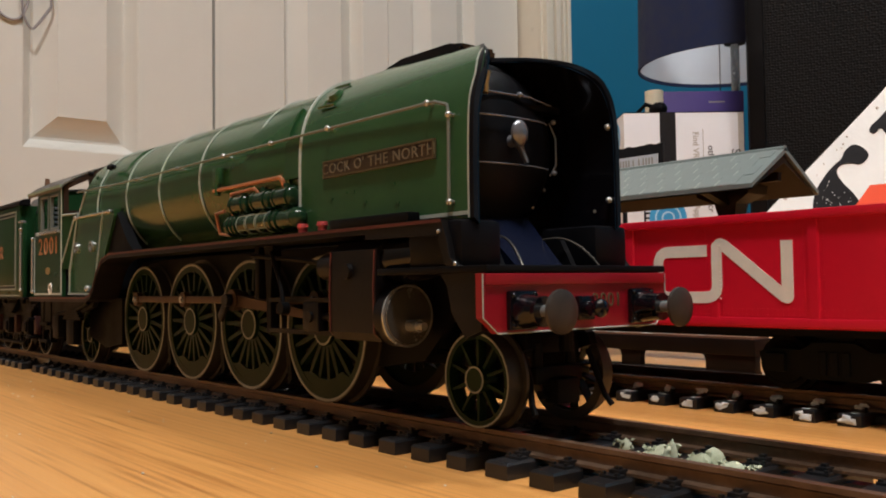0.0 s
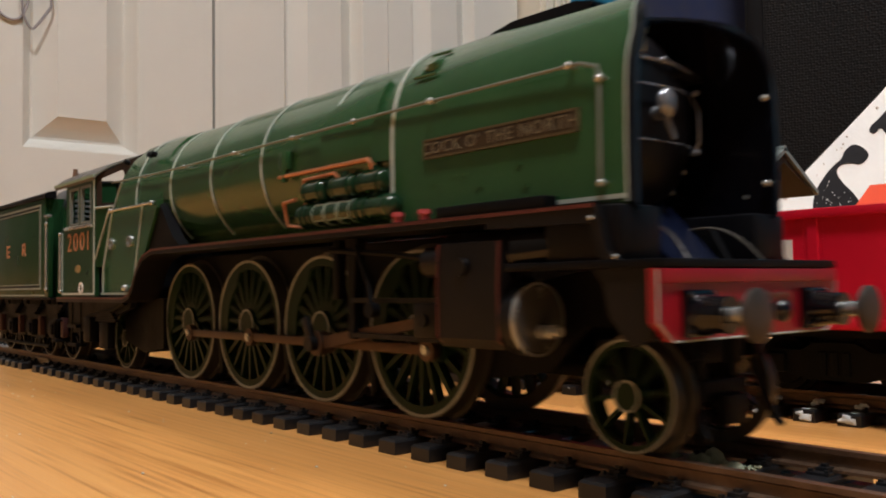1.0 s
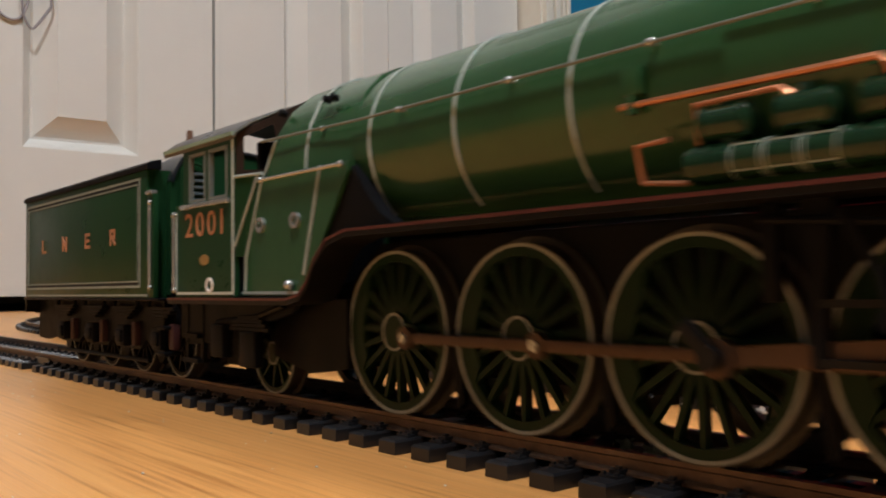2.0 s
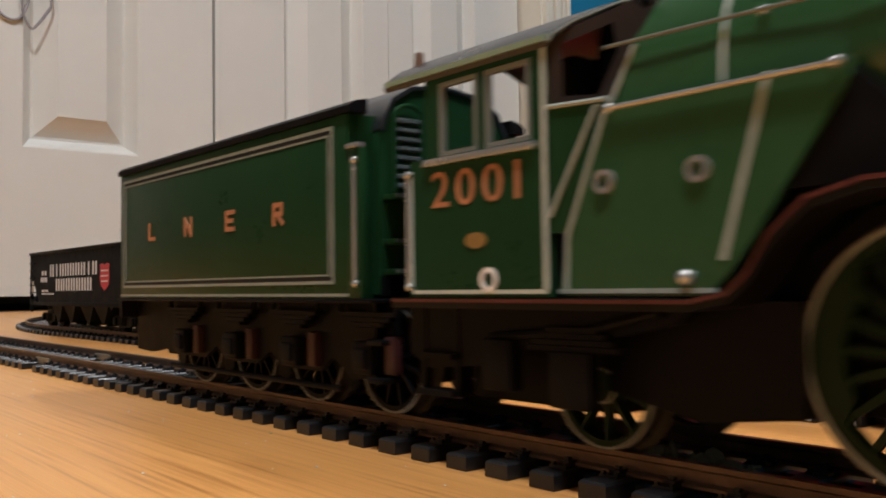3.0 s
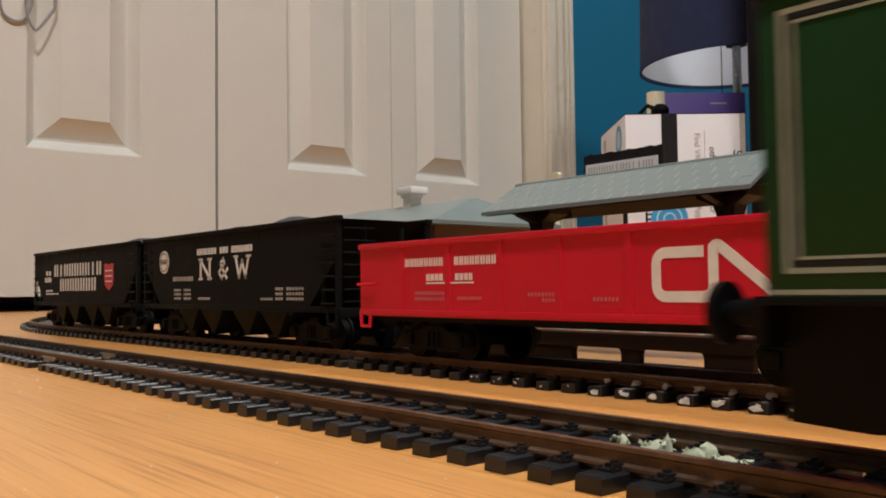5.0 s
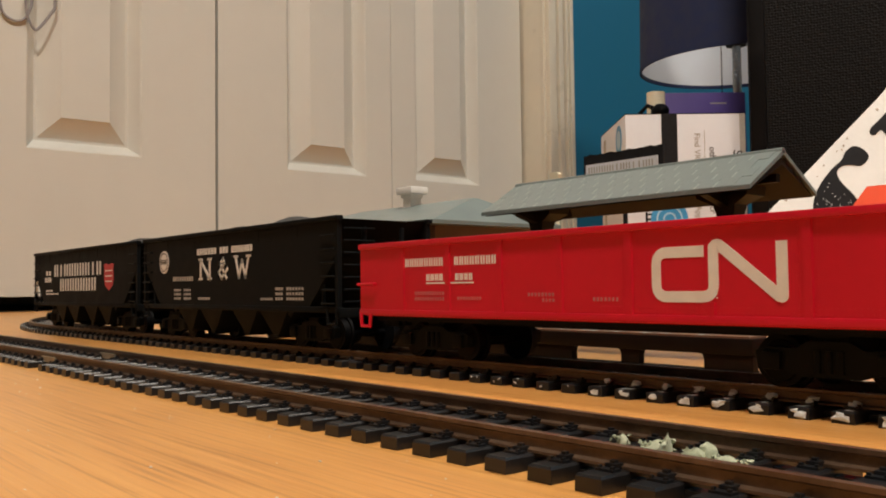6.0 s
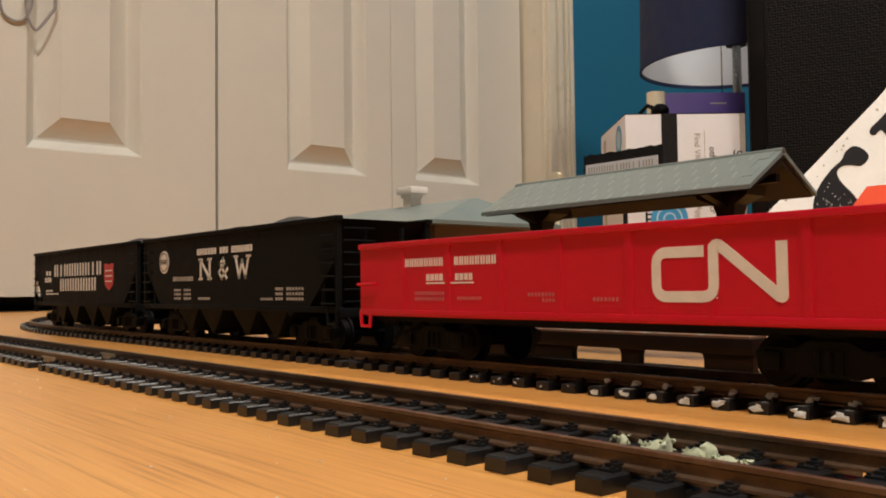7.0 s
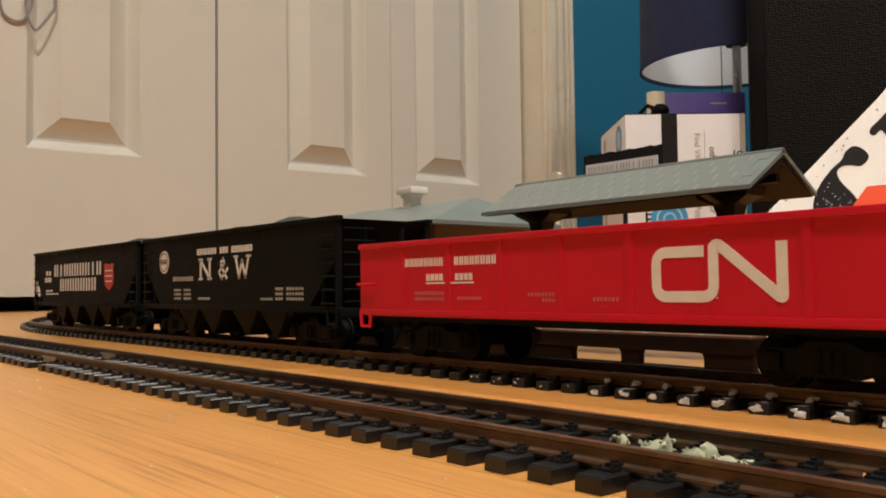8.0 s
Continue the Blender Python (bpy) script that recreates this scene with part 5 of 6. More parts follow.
    loft(bm, [[(-8, -11, 30.5), (-8, 11, 30.5), (-12, 11, 30.5), (-12, -11, 30.5)], [(-5.5, -5.5, 29), (-5.5, 5.5, 29), (-12, 5.5, 29), (-12, -5.5, 29)],
              [(2.5, -4.6, 21.4), (2.5, 4.6, 21.4), (-12, 4.6, 21.4), (-12, -4.6, 21.4)]])
    part("saddle", bm, NAVYGLOSS, loco, "glossy black smokebox saddle with a blue reflection in its colour")
    for s in (-1, 1):
        part("step_box", made(box, -6.5, 4.6, *sorted((s * 9.3, s * 16.4)), 21.2, 27.4, .9), LIPM, loco, "black raised box on the front deck")
        bm = bmesh.new()
        pts = [(-2.0 + 8.6 * k / 10, s * (5.0 + 2.6 * k / 10), 25.4 + .5 * math.sin(math.pi * k / 10) - 4.0 * (k / 10) ** 2.4) for k in range(11)]
        pipe(bm, pts, .16)
        for k in (7, 8, 9):
            ball(bm, pts[k], .24)
        part("deck_pipe", bm, TYRE, loco)


def build_frames():
    """Running plate, valance, buffer beam and frames."""
    edge = [(1.8, 27.6), (-118, 27.6), (-123, 26.4), (-126.6, 23.4), (-128.6, 20.2), (-131, 18.2), (-135, 17.4), (-182, 17.4)]
    low = [(x, z - 1.3) for x, z in edge]
    for s in (-1, 1):
        bm = bmesh.new()
        loft(bm, [[(x, s * 17.4, z), (x, s * 10.6, z), (x, s * 10.6, z - 1.3), (x, s * 17.4, z - 1.3)] for x, z in edge])
        part("running_plate", bm, UNDER, loco, "brown-black running plate sweeping down to the cab", (0, 0, 0), 40)
        bm = bmesh.new()
        loft(bm, [[(x, s * 17.55, z - .12), (x, s * 17.3, z - .12), (x, s * 17.3, z - .55), (x, s * 17.55, z - .55)] for x, z in edge])
        part("valance_line", bm, REDLINE, loco, "thin red line along the plate", (0, 0, 0), 40)
        # drop from the plate to the front deck
        bm = bmesh.new()
        prism(bm, [(-15, 27.4), (1.8, 27.4), (2.6, 25.5), (3.4, 22.6), (4.4, 21.4), (9.4, 21.4), (9.4, 20.4), (3.6, 20.4), (2.2, 22.0), (1.0, 25.4), (-15, 25.6)], "y", *sorted((s * 17.4, s * 15.9)))
        part("front_valance", bm, UNDER, loco)
        bm = bmesh.new()
        prism(bm, [(1.2, 20.4), (9.0, 20.4), (9.0, 13.4), (6, 12.4), (3.4, 15.6), (2.6, 19)], "y", *sorted((s * 17.2, s * 16.0)))
        part("beam_gusset", bm, UNDER, loco)
    part("front_deck", made(box, -12, 10.4, -17.6, 17.6, 20.5, 21.4, .2), SOOT, loco)
    # buffer beam
    bm = bmesh.new()
    prism(bm, [(-18, 20.4), (18, 20.4), (18, 15.0), (15.5, 13.0), (-15.5, 13.0), (-18, 15.0)], "x", 8.9, 10.0)
    beam = part("buffer_beam", bm, BEAM, loco, "bright red buffer beam edged with white")
    bm = bmesh.new()
    pipe(bm, [(10.05, -17.9, 20.3), (10.05, -17.9, 15.0), (10.05, -15.5, 13.05), (10.05, 15.5, 13.05), (10.05, 17.9, 15.0), (10.05, 17.9, 20.3)], .11, 6)
    part("beam_lining", bm, LINE, beam)
    part("beam_shade", made(box, 9.9, 10.35, -17.6, 17.6, 18.9, 20.4, .15), BEAM, beam)
    for k, ch in enumerate("2001"):
        lettering("digit", ch, 2.7, DIMGOLD, beam, Matrix.Translation((10.06, 2.6 + k * 1.55, 16.7)) @ Matrix.Rotation(radians(90), 4, "Z") @ Matrix.Rotation(radians(90), 4, "X"), 1.0, .06, 1.05)
    for s in (-1, 1):
        y = s * 11.7
        bm = bmesh.new()
        box(bm, 10.0, 10.9, y - 2.4, y + 2.4, 13.4, 18.2, .3)
        rod(bm, (10.8, y, 15.7), (13.6, y, 15.7), 2.2, 1.75, 20)
        rod(bm, (13.6, y, 15.7), (14.2, y, 15.7), 1.9, 1.9, 20)
        for dz in (-1.9, 1.9):
            for dy in (-1.9, 1.9):
                ball(bm, (10.9, y + dy, 15.8 + dz), .35)
        buf = part("buffer", bm, BLACK, loco, "black sprung buffer with a metal head")
        part("buffer_shank", made(rod, (14.2, y, 15.7), (16.6, y, 15.7), .8, 1.0, 14), STEEL, buf)
        bm = bmesh.new()
        seg = 32
        loft(bm, [[(x, y + r * math.cos(2 * math.pi * i / seg), 15.7 + r * math.sin(2 * math.pi * i / seg)) for i in range(seg)] for x, r in ((16.5, 2.35), (16.8, 2.7), (17.2, 2.65), (17.5, 1.9), (17.55, .5))])
        part("buffer_head", bm, BUFFERM, buf, "dull round metal buffer head")
    bm = bmesh.new()
    box(bm, 10.0, 10.8, -1.6, 1.6, 14.2, 17.4, .3)
    rod(bm, (10.8, 0, 15.8), (12.6, 0, 15.8), .9, .8, 12)
    ball(bm, (13.0, 0, 15.8), 1.25, 8, 14, .8)
    rod(bm, (12.6, -1.5, 15.2), (12.6, 1.5, 15.2), .4, .4, 8)
    part("coupling_hook", bm, BLACK, loco)
    bm = bmesh.new()
    for x, z in ((1.4, 25.9), (4.6, 21.7)):
        ball(bm, (x, -17.5, z), .3)
    part("valance_rivet", bm, STEEL, loco)
    # main frames and front underwork
    for s in (-1, 1):
        bm = bmesh.new()
        prism(bm, [(-152, 16), (-130, 20), (-122, 25.6), (0, 25.6), (3, 20.4), (8.9, 20.4), (8.9, 15), (4, 13.8), (-8, 13.8), (-14, 8), (-24, 6.5), (-126, 6.5), (-135, 9), (-160, 9), (-176, 9), (-176, 16)], "y", *sorted((s * 6.6, s * 7.6)))
        part("main_frame", bm, SOOT, loco)
    part("stretcher", made(box, -120, -20, -6.6, 6.6, 9, 26), SOOT, loco)
    part("front_stretcher", made(box, -6, 8, -6, 6, 14.5, 19.5, .4), SOOT, loco)
    bm = bmesh.new()
    for s in (-1, 1):
        prism(bm, [(-7, 12.2), (6, 12.2), (6.6, 10.6), (3.2, 9.6), (2.6, 3.6), (-2.6, 3.6), (-3.2, 9.0), (-7, 10)], "y", *sorted((s * 5.4, s * 6.8)))
    box(bm, -6, 4.6, -5.4, 5.4, 9.6, 12.4, .5)
    box(bm, 3.2, 5.8, -4.6, 4.6, 5.6, 8.0, .4)
    box(bm, 4.8, 7.4, -2.2, 2.2, 3.0, 6.4, .4)
    rod(bm, (5.2, -3.4, 4.2), (5.2, 3.4, 4.2), .6, .6, 10)
    rod(bm, (4.6, -3.2, 8), (4.6, -3.2, 11), .8, .8, 10)
    rod(bm, (4.6, 3.2, 8), (4.6, 3.2, 11), .8, .8, 10)
    pony = part("pony_truck", bm, SOOT, loco, "black pony truck frame")
    part("radius_arm", made(box, -30, -5, -1.2, 1.2, 6.8, 8.6, .3), SOOT, pony)
    part("pivot_pin", made(rod, (7.0, 0, 10), (7.0, 0, 15), 1.0, 1.0, 10), SOOT, pony)
    for s in (-1, 1):
        bm = bmesh.new()
        pipe(bm, [(5.2, s * 6.4, 9.8), (6.6, s * 6.6, 6.4), (7.4, s * 7.2, 3.6), (8.4, s * 7.6, 2.2)], .42)
        part("guard_iron", bm, SOOT, pony)
    # trailing truck, ashpan and cab underside
    bm = bmesh.new()
    loft(bm, [[(x, sy * 11, z) for x, z in ((-150, 17), (-127, 17), (-127, 6), (-138, 4.6), (-150, 7))] for sy in (-1, 1)])
    part("ashpan", bm, SOOT, loco)
    for s in (-1, 1):
        bm = bmesh.new()
        prism(bm, [(-182, 17), (-136, 17), (-138, 14.8), (-146, 13.2), (-158, 12.6), (-166, 9), (-178, 8), (-182, 10)], "y", *sorted((s * 13.2, s * 14.4)))
        for x in (-152, ):
            box(bm, x - 3, x + 3, *sorted((s * 13.6, s * 15.6)), 5.0, 11.4, .4)
            for k in range(4):
                box(bm, x - 7 + k, x + 7 - k, *sorted((s * 14.2, s * 15.2)), 11.4 + k * .7, 12.0 + k * .7)
        box(bm, -179, -172, *sorted((s * 12.8, s * 15.6)), 4.6, 5.4)
        box(bm, -179, -172, *sorted((s * 12.8, s * 15.6)), 9.4, 10.2)
        box(bm, -179.4, -178.4, *sorted((s * 13.6, s * 14.6)), 4.6, 17)
        box(bm, -172.6, -171.6, *sorted((s * 13.6, s * 14.6)), 4.6, 17)
        pipe(bm, [(-140, s * 14.8, 16), (-150, s * 14.6, 13.8), (-165, s * 14.6, 12.6)], .6)
        box(bm, -166, -161, *sorted((s * 13.6, s * 15.8)), 6.2, 12.4, .4)
        part("trailing_frame", bm, SOOT, loco)


def build_firebox_and_cab():
    bm = bmesh.new()
    S = [(15.2, 30), (15.2, 36), (15.0, 41), (14.2, 45), (12.2, 49), (9, 52), (4.8, 53.9), (0, 54.5)]
    F = [(13.6, 30), (13.9, 36), (13.9, 41), (13.2, 45), (11.4, 49), (8.4, 52), (4.6, 53.8), (0, 54.4)]
    loft(bm, [[(x + (max(0, z - 24) * .44 if x < -150 else 0), y, z) for y, z in ring_half(h)] for x, h in ((-152, S), (-134, S), (-120.5, F))])
    fb = part("firebox", bm, GREEN, loco, "green firebox with washout plugs")
    for s in (-1, 1):
        bm = bmesh.new()
        prism(bm, [(-153, 17.6), (-134, 17.6), (-131.5, 20), (-129, 23), (-119.6, 36.4), (-119.6, 38), (-145.8, 38), (-151.8, 24.4)], "y", *sorted((s * 15.6, s * 14.2)))
        part("side_sheet", bm, GREEN, loco)
        bm = bmesh.new()
        for p, q, w in (((-132.2, 21), (-124.9, 46), .36), ):
            d = Vector((q[0] - p[0], q[1] - p[1])).normalized()
            n = Vector((-d.y, d.x)) * w
            yy = 15.75
            prism(bm, [(p[0] + n.x, p[1] + n.y), (p[0] - n.x, p[1] - n.y), (q[0] - n.x, min(q[1], 38) - n.y) if q[1] < 40 else (q[0] - n.x - 2.2, 38), (q[0] + n.x, q[1] + n.y) if q[1] < 40 else (q[0] + n.x - 2.2, 38)], "y", *sorted((s * yy, s * 15.5)))
        box(bm, -153, -133, *sorted((s * 15.8, s * 15.5)), 17.9, 18.4)
        part("sheet_lining", bm, LINE, loco, "", (0, 0, 0), 0)
        bm = bmesh.new()
        pipe(bm, [(-152.0, s * 15.6, 18.2), (-151.6, s * 15.65, 24.4), (-145.9, s * 15.6, 37.6), (-145.2, s * 15.3, 38.6), (-142.7, s * 14.6, 44.0)], .3)
        part("rear_edge_lining", bm, LINE, loco, "white line up the rear edge of the firebox")
        for x, z in ((-146.2, 29.8), (-134.6, 29.9)):
            b2 = bmesh.new()
            ring_y(b2, .75, 1.35, s * 15.5, s * 16.1, 20)
            bmesh.ops.translate(b2, verts=b2.verts, vec=(x, 0, z))
            part("washout_plug", b2, STEEL, loco, "bright round washout plug")
        bm = bmesh.new()
        pipe(bm, [(-145.5, s * 16.3, 37.4), (-120, s * 16.3, 37.4)], .34)
        for x in (-145, -120.5):
            ball(bm, (x, s * 16.3, 37.4), .6)
        part("firebox_rail", bm, STEEL, loco)
        for x in (-142, -128, -126):
            part("plug", made(rod, (x, s * 13.0, 48.6), (x, s * 14.2, 48.9), .6, .6, 10), SOOT, loco)
        part("cylinder_cock", made(ball, (-136, s * 16.2, 19.4), .9), STEEL, loco)
    b2 = bmesh.new()
    loft(b2, [[(x, y * k, 30 + (z - 30) * k) for x, k in ((-132.2, 1.0), (-131.8, 1.0), (-131.8, 1.014), (-132.2, 1.014))] for y, z in ring_half(S)[1:-1]])
    part("firebox_band", b2, BANDM, loco, "white band round the firebox", (0, 0, 0), 60)
    # cab
    yo, yi = 17.3, 16.3
    for s in (-1, 1):
        bm = bmesh.new()
        xs, zs = (-177.9, -174.5, -171.6, -164.4, -163.0, -155.4, -153.0), (17.5, 35.4, 44.8, 46.6)
        grid = {(i, j): bm.verts.new((xv, s * yi, zv)) for i, xv in enumerate(xs) for j, zv in enumerate(zs)}
        fs = []
        for i in range(6):
            for j in range(3):
                if not ((j > 0 and i == 0) or (j == 1 and i in (2, 4))):
                    fs.append(bm.faces.new((grid[i, j], grid[i + 1, j], grid[i + 1, j + 1], grid[i, j + 1])))
        bmesh.ops.delete(bm, geom=[v for v in bm.verts if not v.link_faces], context="VERTS")
        up = bmesh.ops.extrude_face_region(bm, geom=fs)
        bmesh.ops.translate(bm, verts=[v for v in up["geom"] if isinstance(v, bmesh.types.BMVert)], vec=(0, s * (yo - yi), 0))
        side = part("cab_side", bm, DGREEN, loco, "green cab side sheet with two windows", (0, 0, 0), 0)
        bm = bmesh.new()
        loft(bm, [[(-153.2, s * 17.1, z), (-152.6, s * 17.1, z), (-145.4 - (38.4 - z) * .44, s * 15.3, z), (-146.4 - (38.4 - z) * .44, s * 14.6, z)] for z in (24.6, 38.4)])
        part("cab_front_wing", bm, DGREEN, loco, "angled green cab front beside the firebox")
        bm = bmesh.new()
        pipe(bm, [(-152.8, s * 17.2, 26.4), (-147.0, s * 15.9, 38.2)], .26)
        pipe(bm, [(-152.8, s * 17.3, 38.7), (-145.8, s * 15.6, 38.7)], .28)
        part("wing_lining", bm, LINE, loco)
        # glazed front spectacle frame, canted from the cab side to the firebox
        bm = bmesh.new()
        def canted(u, z, d):
            return (-152.8 + 10.6 * u + d * .5, s * (17.0 - 8.6 * u - d * .4), z)
        outer = [(0, 39.0), (.62, 39.0), (.86, 45.6), (1, 51.8), (0, 46.6)]
        inner = [(.07, 39.9), (.40, 39.9), (.56, 44.6), (.52, 48.0), (.07, 45.8)]
        loft(bm, [[canted(*o, 0), canted(*i, 0), canted(*i, .9), canted(*o, .9)] for o, i in zip(outer + outer[:1], inner + inner[:1])], False)
        part("spectacle_frame", bm, SOFFITM, loco, "dark brown canted cab window frame", (0, 0, 0), 0)
        for x0, x1 in ((-171.6, -164.4), (-163.0, -155.4)):
            bm = bmesh.new()
            for a0, a1, c0, c1 in ((x0, x0 + .55, 35.4, 44.8), (x1 - .55, x1, 35.4, 44.8), (x0 + .55, x1 - .55, 35.4, 35.95), (x0 + .55, x1 - .55, 44.25, 44.8)):
                box(bm, a0, a1, *sorted((s * (yo + .15), s * (yi + .3))), c0, c1)
            part("window_frame", bm, FRAMEM, side, "", (0, 0, 0), 0)
        bm = bmesh.new()
        for x0, x1, z0, z1 in ((-177.8, -177.3, 18.4, 34), (-153.7, -153.05, 18.4, 46.4), (-177.4, -153.3, 17.9, 18.4), (-175, -153.3, 45.9, 46.4)):
            box(bm, x0, x1, *sorted((s * (yo + .12), s * (yo - .3))), z0, z1)
        part("cab_lining", bm, BANDM, side, "", (0, 0, 0), 0)
        part("window_ledge", made(box, -174.6, -154.6, *sorted((s * (yo + .7), s * (yo - .3))), 34.3, 35.2, .15), STEEL, side, "bright ledge under the cab windows")
        bm = bmesh.new()
        pipe(bm, [(-177.7, s * (yo + .6), 18.8), (-177.7, s * (yo + .6), 33.6)], .32)
        for z in (18.8, 33.6):
            ball(bm, (-177.7, s * (yo + .5), z), .58)
        part("cab_handrail", bm, STEEL, side)
        b2 = bmesh.new()
        ring_y(b2, .9, 1.5, s * (yo - .1), s * (yo + .2), 22)
        bmesh.ops.translate(b2, verts=b2.verts, vec=(-162.8, 0, 19.6))
        part("white_ring", b2, WHITE, side, "white ring on the cab side")
        part("maker_plate", made(rod, (0, s * (yo - .1), 0), (0, s * (yo + .15), 0), 1.0, 1.0, 20), BRASS, side, "small oval brass plate", (-165, 0, 24.4)).scale = (1.9, 1, 1)
        for ch, dx in (("2", -6.3), ("0", -1.5), ("0", 3.4), ("1", 7.6)):
            m = side_plane(-165.3 + dx, -yo - .05, 30.9) if s < 0 else Matrix.Translation((-164.6 - dx, yo + .05, 31.0)) @ Matrix.Rotation(math.pi, 4, "Z") @ Matrix.Rotation(math.pi / 2, 4, "X")
            lettering("digit", ch, 6.6, GOLD, side, m, 1.0, .08, 1.22)
    bm = bmesh.new()
    roof = [(17.7, 46.2), (17.3, 47.0), (15.2, 48.6), (11, 50.7), (6, 52.3), (0, 53.0)]
    def roof_x(x, y):
        return x if x < -160 else x + 11.0 * (17.7 - abs(y)) / 17.7
    loft(bm, [[(roof_x(x, y), y, z) for y, z in ring_half(roof)] + [(roof_x(x, y), y * .985, z - .7) for y, z in ring_half(roof)[::-1]] for x in (-183, -152.4)])
    part("cab_roof", bm, ROOFM, loco, "curved dark grey cab roof")
    bm = bmesh.new()
    pipe(bm, [(roof_x(-152.2, y), y, z - .3) for y, z in ring_half(roof)], .24, 6)
    part("roof_edge_lining", bm, FRAMEM, loco, "thin pale line along the roof's front edge")
    bm = bmesh.new()
    prism(bm, [(-16.2, 17.6), (16.2, 17.6), (16.2, 38.4), (9, 38.6), (6, 51), (0, 52), (-6, 51), (-9, 38.6), (-16.2, 38.4)], "x", -154, -153.1)
    part("cab_front", bm, SOOT, loco, "dark cab front with spectacle windows")
    for s in (-1, 1):
        part("roof_gutter", made(box, -182.6, -152.4, *sorted((s * 17.95, s * 17.3)), 46.1, 46.8), GUTTERM, loco)
    part("trailing_truck", made(box, -178, -152, -6.6, 6.6, 3.5, 13, .6), SOOT, loco, "black trailing truck frame")
    part("cab_floor", made(box, -178, -153, -16.2, 16.2, 16.4, 19.0), SOOT, loco)
    bm = bmesh.new()
    box(bm, -156.5, -154.2, -11, 11, 20, 46, .5)
    for y in (-6, 0, 6):
        rod(bm, (-158, y, 40), (-156, y, 40), 1.2, 1.2, 12)
    part("backhead", bm, SOOT, loco)
    part("safety_valve", made(rod, (-181, -13, 48.4), (-181, -13, 51.4), .8, .6, 12), TANP, loco)


def build_fittings():
    """Hand rails, name plate, pumps, pipes and cylinders."""
    for s in (-1, 1):
        bm = bmesh.new()
        pipe(bm, [(-146, s * 15.6, 44.2), (-134, s * 15.4, 44.0), (-118, s * 14.5, 43.9), (-60, s * 14.5, 43.8), (-38, s * 14.9, 43.7), (-2, s * 15.1, 43.4), (0.6, s * 15.1, 42.6), (1.0, s * 15.2, 41.4), (1.0, s * 15.3, 29.6)], .23)
        part("handrail", bm, HANDRAILM, loco, "thin dull metal handrail")
        for x, z in ((-128, 44.0), (-108, 43.8), (-86, 43.8), (-65, 43.8), (-47, 43.8), (-28, 43.6), (-3.4, 43.4), (1.0, 41.2), (1.0, 29.8)):
            bm = bmesh.new()
            ball(bm, (x, s * 15.2 if x > -40 else s * 14.6, z), .5)
            rod(bm, (x, s * 13.4, z), (x, s * 15.0 if x > -40 else s * 14.4, z), .3, .3, 8)
            part("rail_knob", bm, STEEL, loco)
        # name plate
        pl = part("nameplate", made(box, -29.6, -2.4, *sorted((s * 14.95, s * 14.3)), 36.0, 38.5, .12), PLATE, loco, "black nameplate with gold raised letters")
        m = side_plane(-16.0, -14.98, 37.2) if s < 0 else Matrix.Translation((-16.0, 14.98, 37.2)) @ Matrix.Rotation(math.pi, 4, "Z") @ Matrix.Rotation(math.pi / 2, 4, "X")
        letters_apart(lettering("letter", "COCK O' THE NORTH", 2.25, GOLDBRIGHT, pl, m, 1.12, .07, 1.12))
        bm = bmesh.new()
        for x0, x1, z0, z1 in ((-29.6, -2.4, 38.3, 38.6), (-29.6, -2.4, 35.9, 36.2), (-29.7, -29.35, 35.9, 38.6), (-2.65, -2.3, 35.9, 38.6)):
            box(bm, x0, x1, *sorted((s * 15.08, s * 14.6)), z0, z1)
        part("plate_edge", bm, DIMGOLD, pl, "", (0, 0, 0), 0)
        # small casing details
        bm = bmesh.new()
        for x, z in ((-22, 33), (-24, 33), (-28, 32.4), (-12, 33.2), (-11, 30.5), (-19, 31.2)):
            box(bm, x - .5, x + .5, *sorted((s * 14.72, s * 14.3)), z, z + .4)
        part("rivet_heads", bm, GREEN, loco)
        bm = bmesh.new()
        for a, b, r in ((0, .55, 1.7), (.5, .9, 1.2)):
            rod(bm, (-31.4, s * (11.2 + a * .66), 49.6 + a * .75), (-31.4, s * (11.2 + b * .66), 49.6 + b * .75), r, r * .93, 20)
        pipe(bm, [(-33.8, s * 13.1, 48.0), (-29.0, s * 13.1, 47.9)], .26)
        pipe(bm, [(-33.4, s * 10.0, 51.6), (-29.4, s * 10.0, 51.5)], .22)
        pipe(bm, [(-32.6, s * 12.9, 48.2), (-32.2, s * 10.4, 51.3)], .2)
        part("casing_hatch", bm, GREEN, loco)
        # low vent cover and red caps on the plate
        part("plate_cover", made(box, -25, -5.6, *sorted((s * 17.0, s * 14.8)), 27.6, 29.0, .3), SOOT, loco)
        for x in (-34.2, -28.4):
            bm = bmesh.new()
            rod(bm, (x, s * 16, 27.6), (x, s * 16, 28.5), .75, .75, 14)
            rod(bm, (x, s * 16, 28.5), (x, s * 16, 29.1), .95, .8, 14)
            part("red_cap", bm, REDCAP, loco, "small red cap")
        # pump set
        pump = part("pump", made(rod, (-59.5, s * 15.6, 30.2), (-36.5, s * 15.6, 30.2), 1.75, 1.75, 20), PUMPM, loco, "green pump body with white bands")
        part("pump_end", made(ball, (-36.5, s * 15.6, 30.2), 1.9, 8, 16), PUMPM, pump)
        for x in (-54.6, -51.6, -51.1, -48.0, -47.5, -44.6):
            part("pump_band", made(rod, (x, s * 15.6, 30.2), (x + .16, s * 15.6, 30.2), 1.82, 1.82, 24), TLINE, pump)
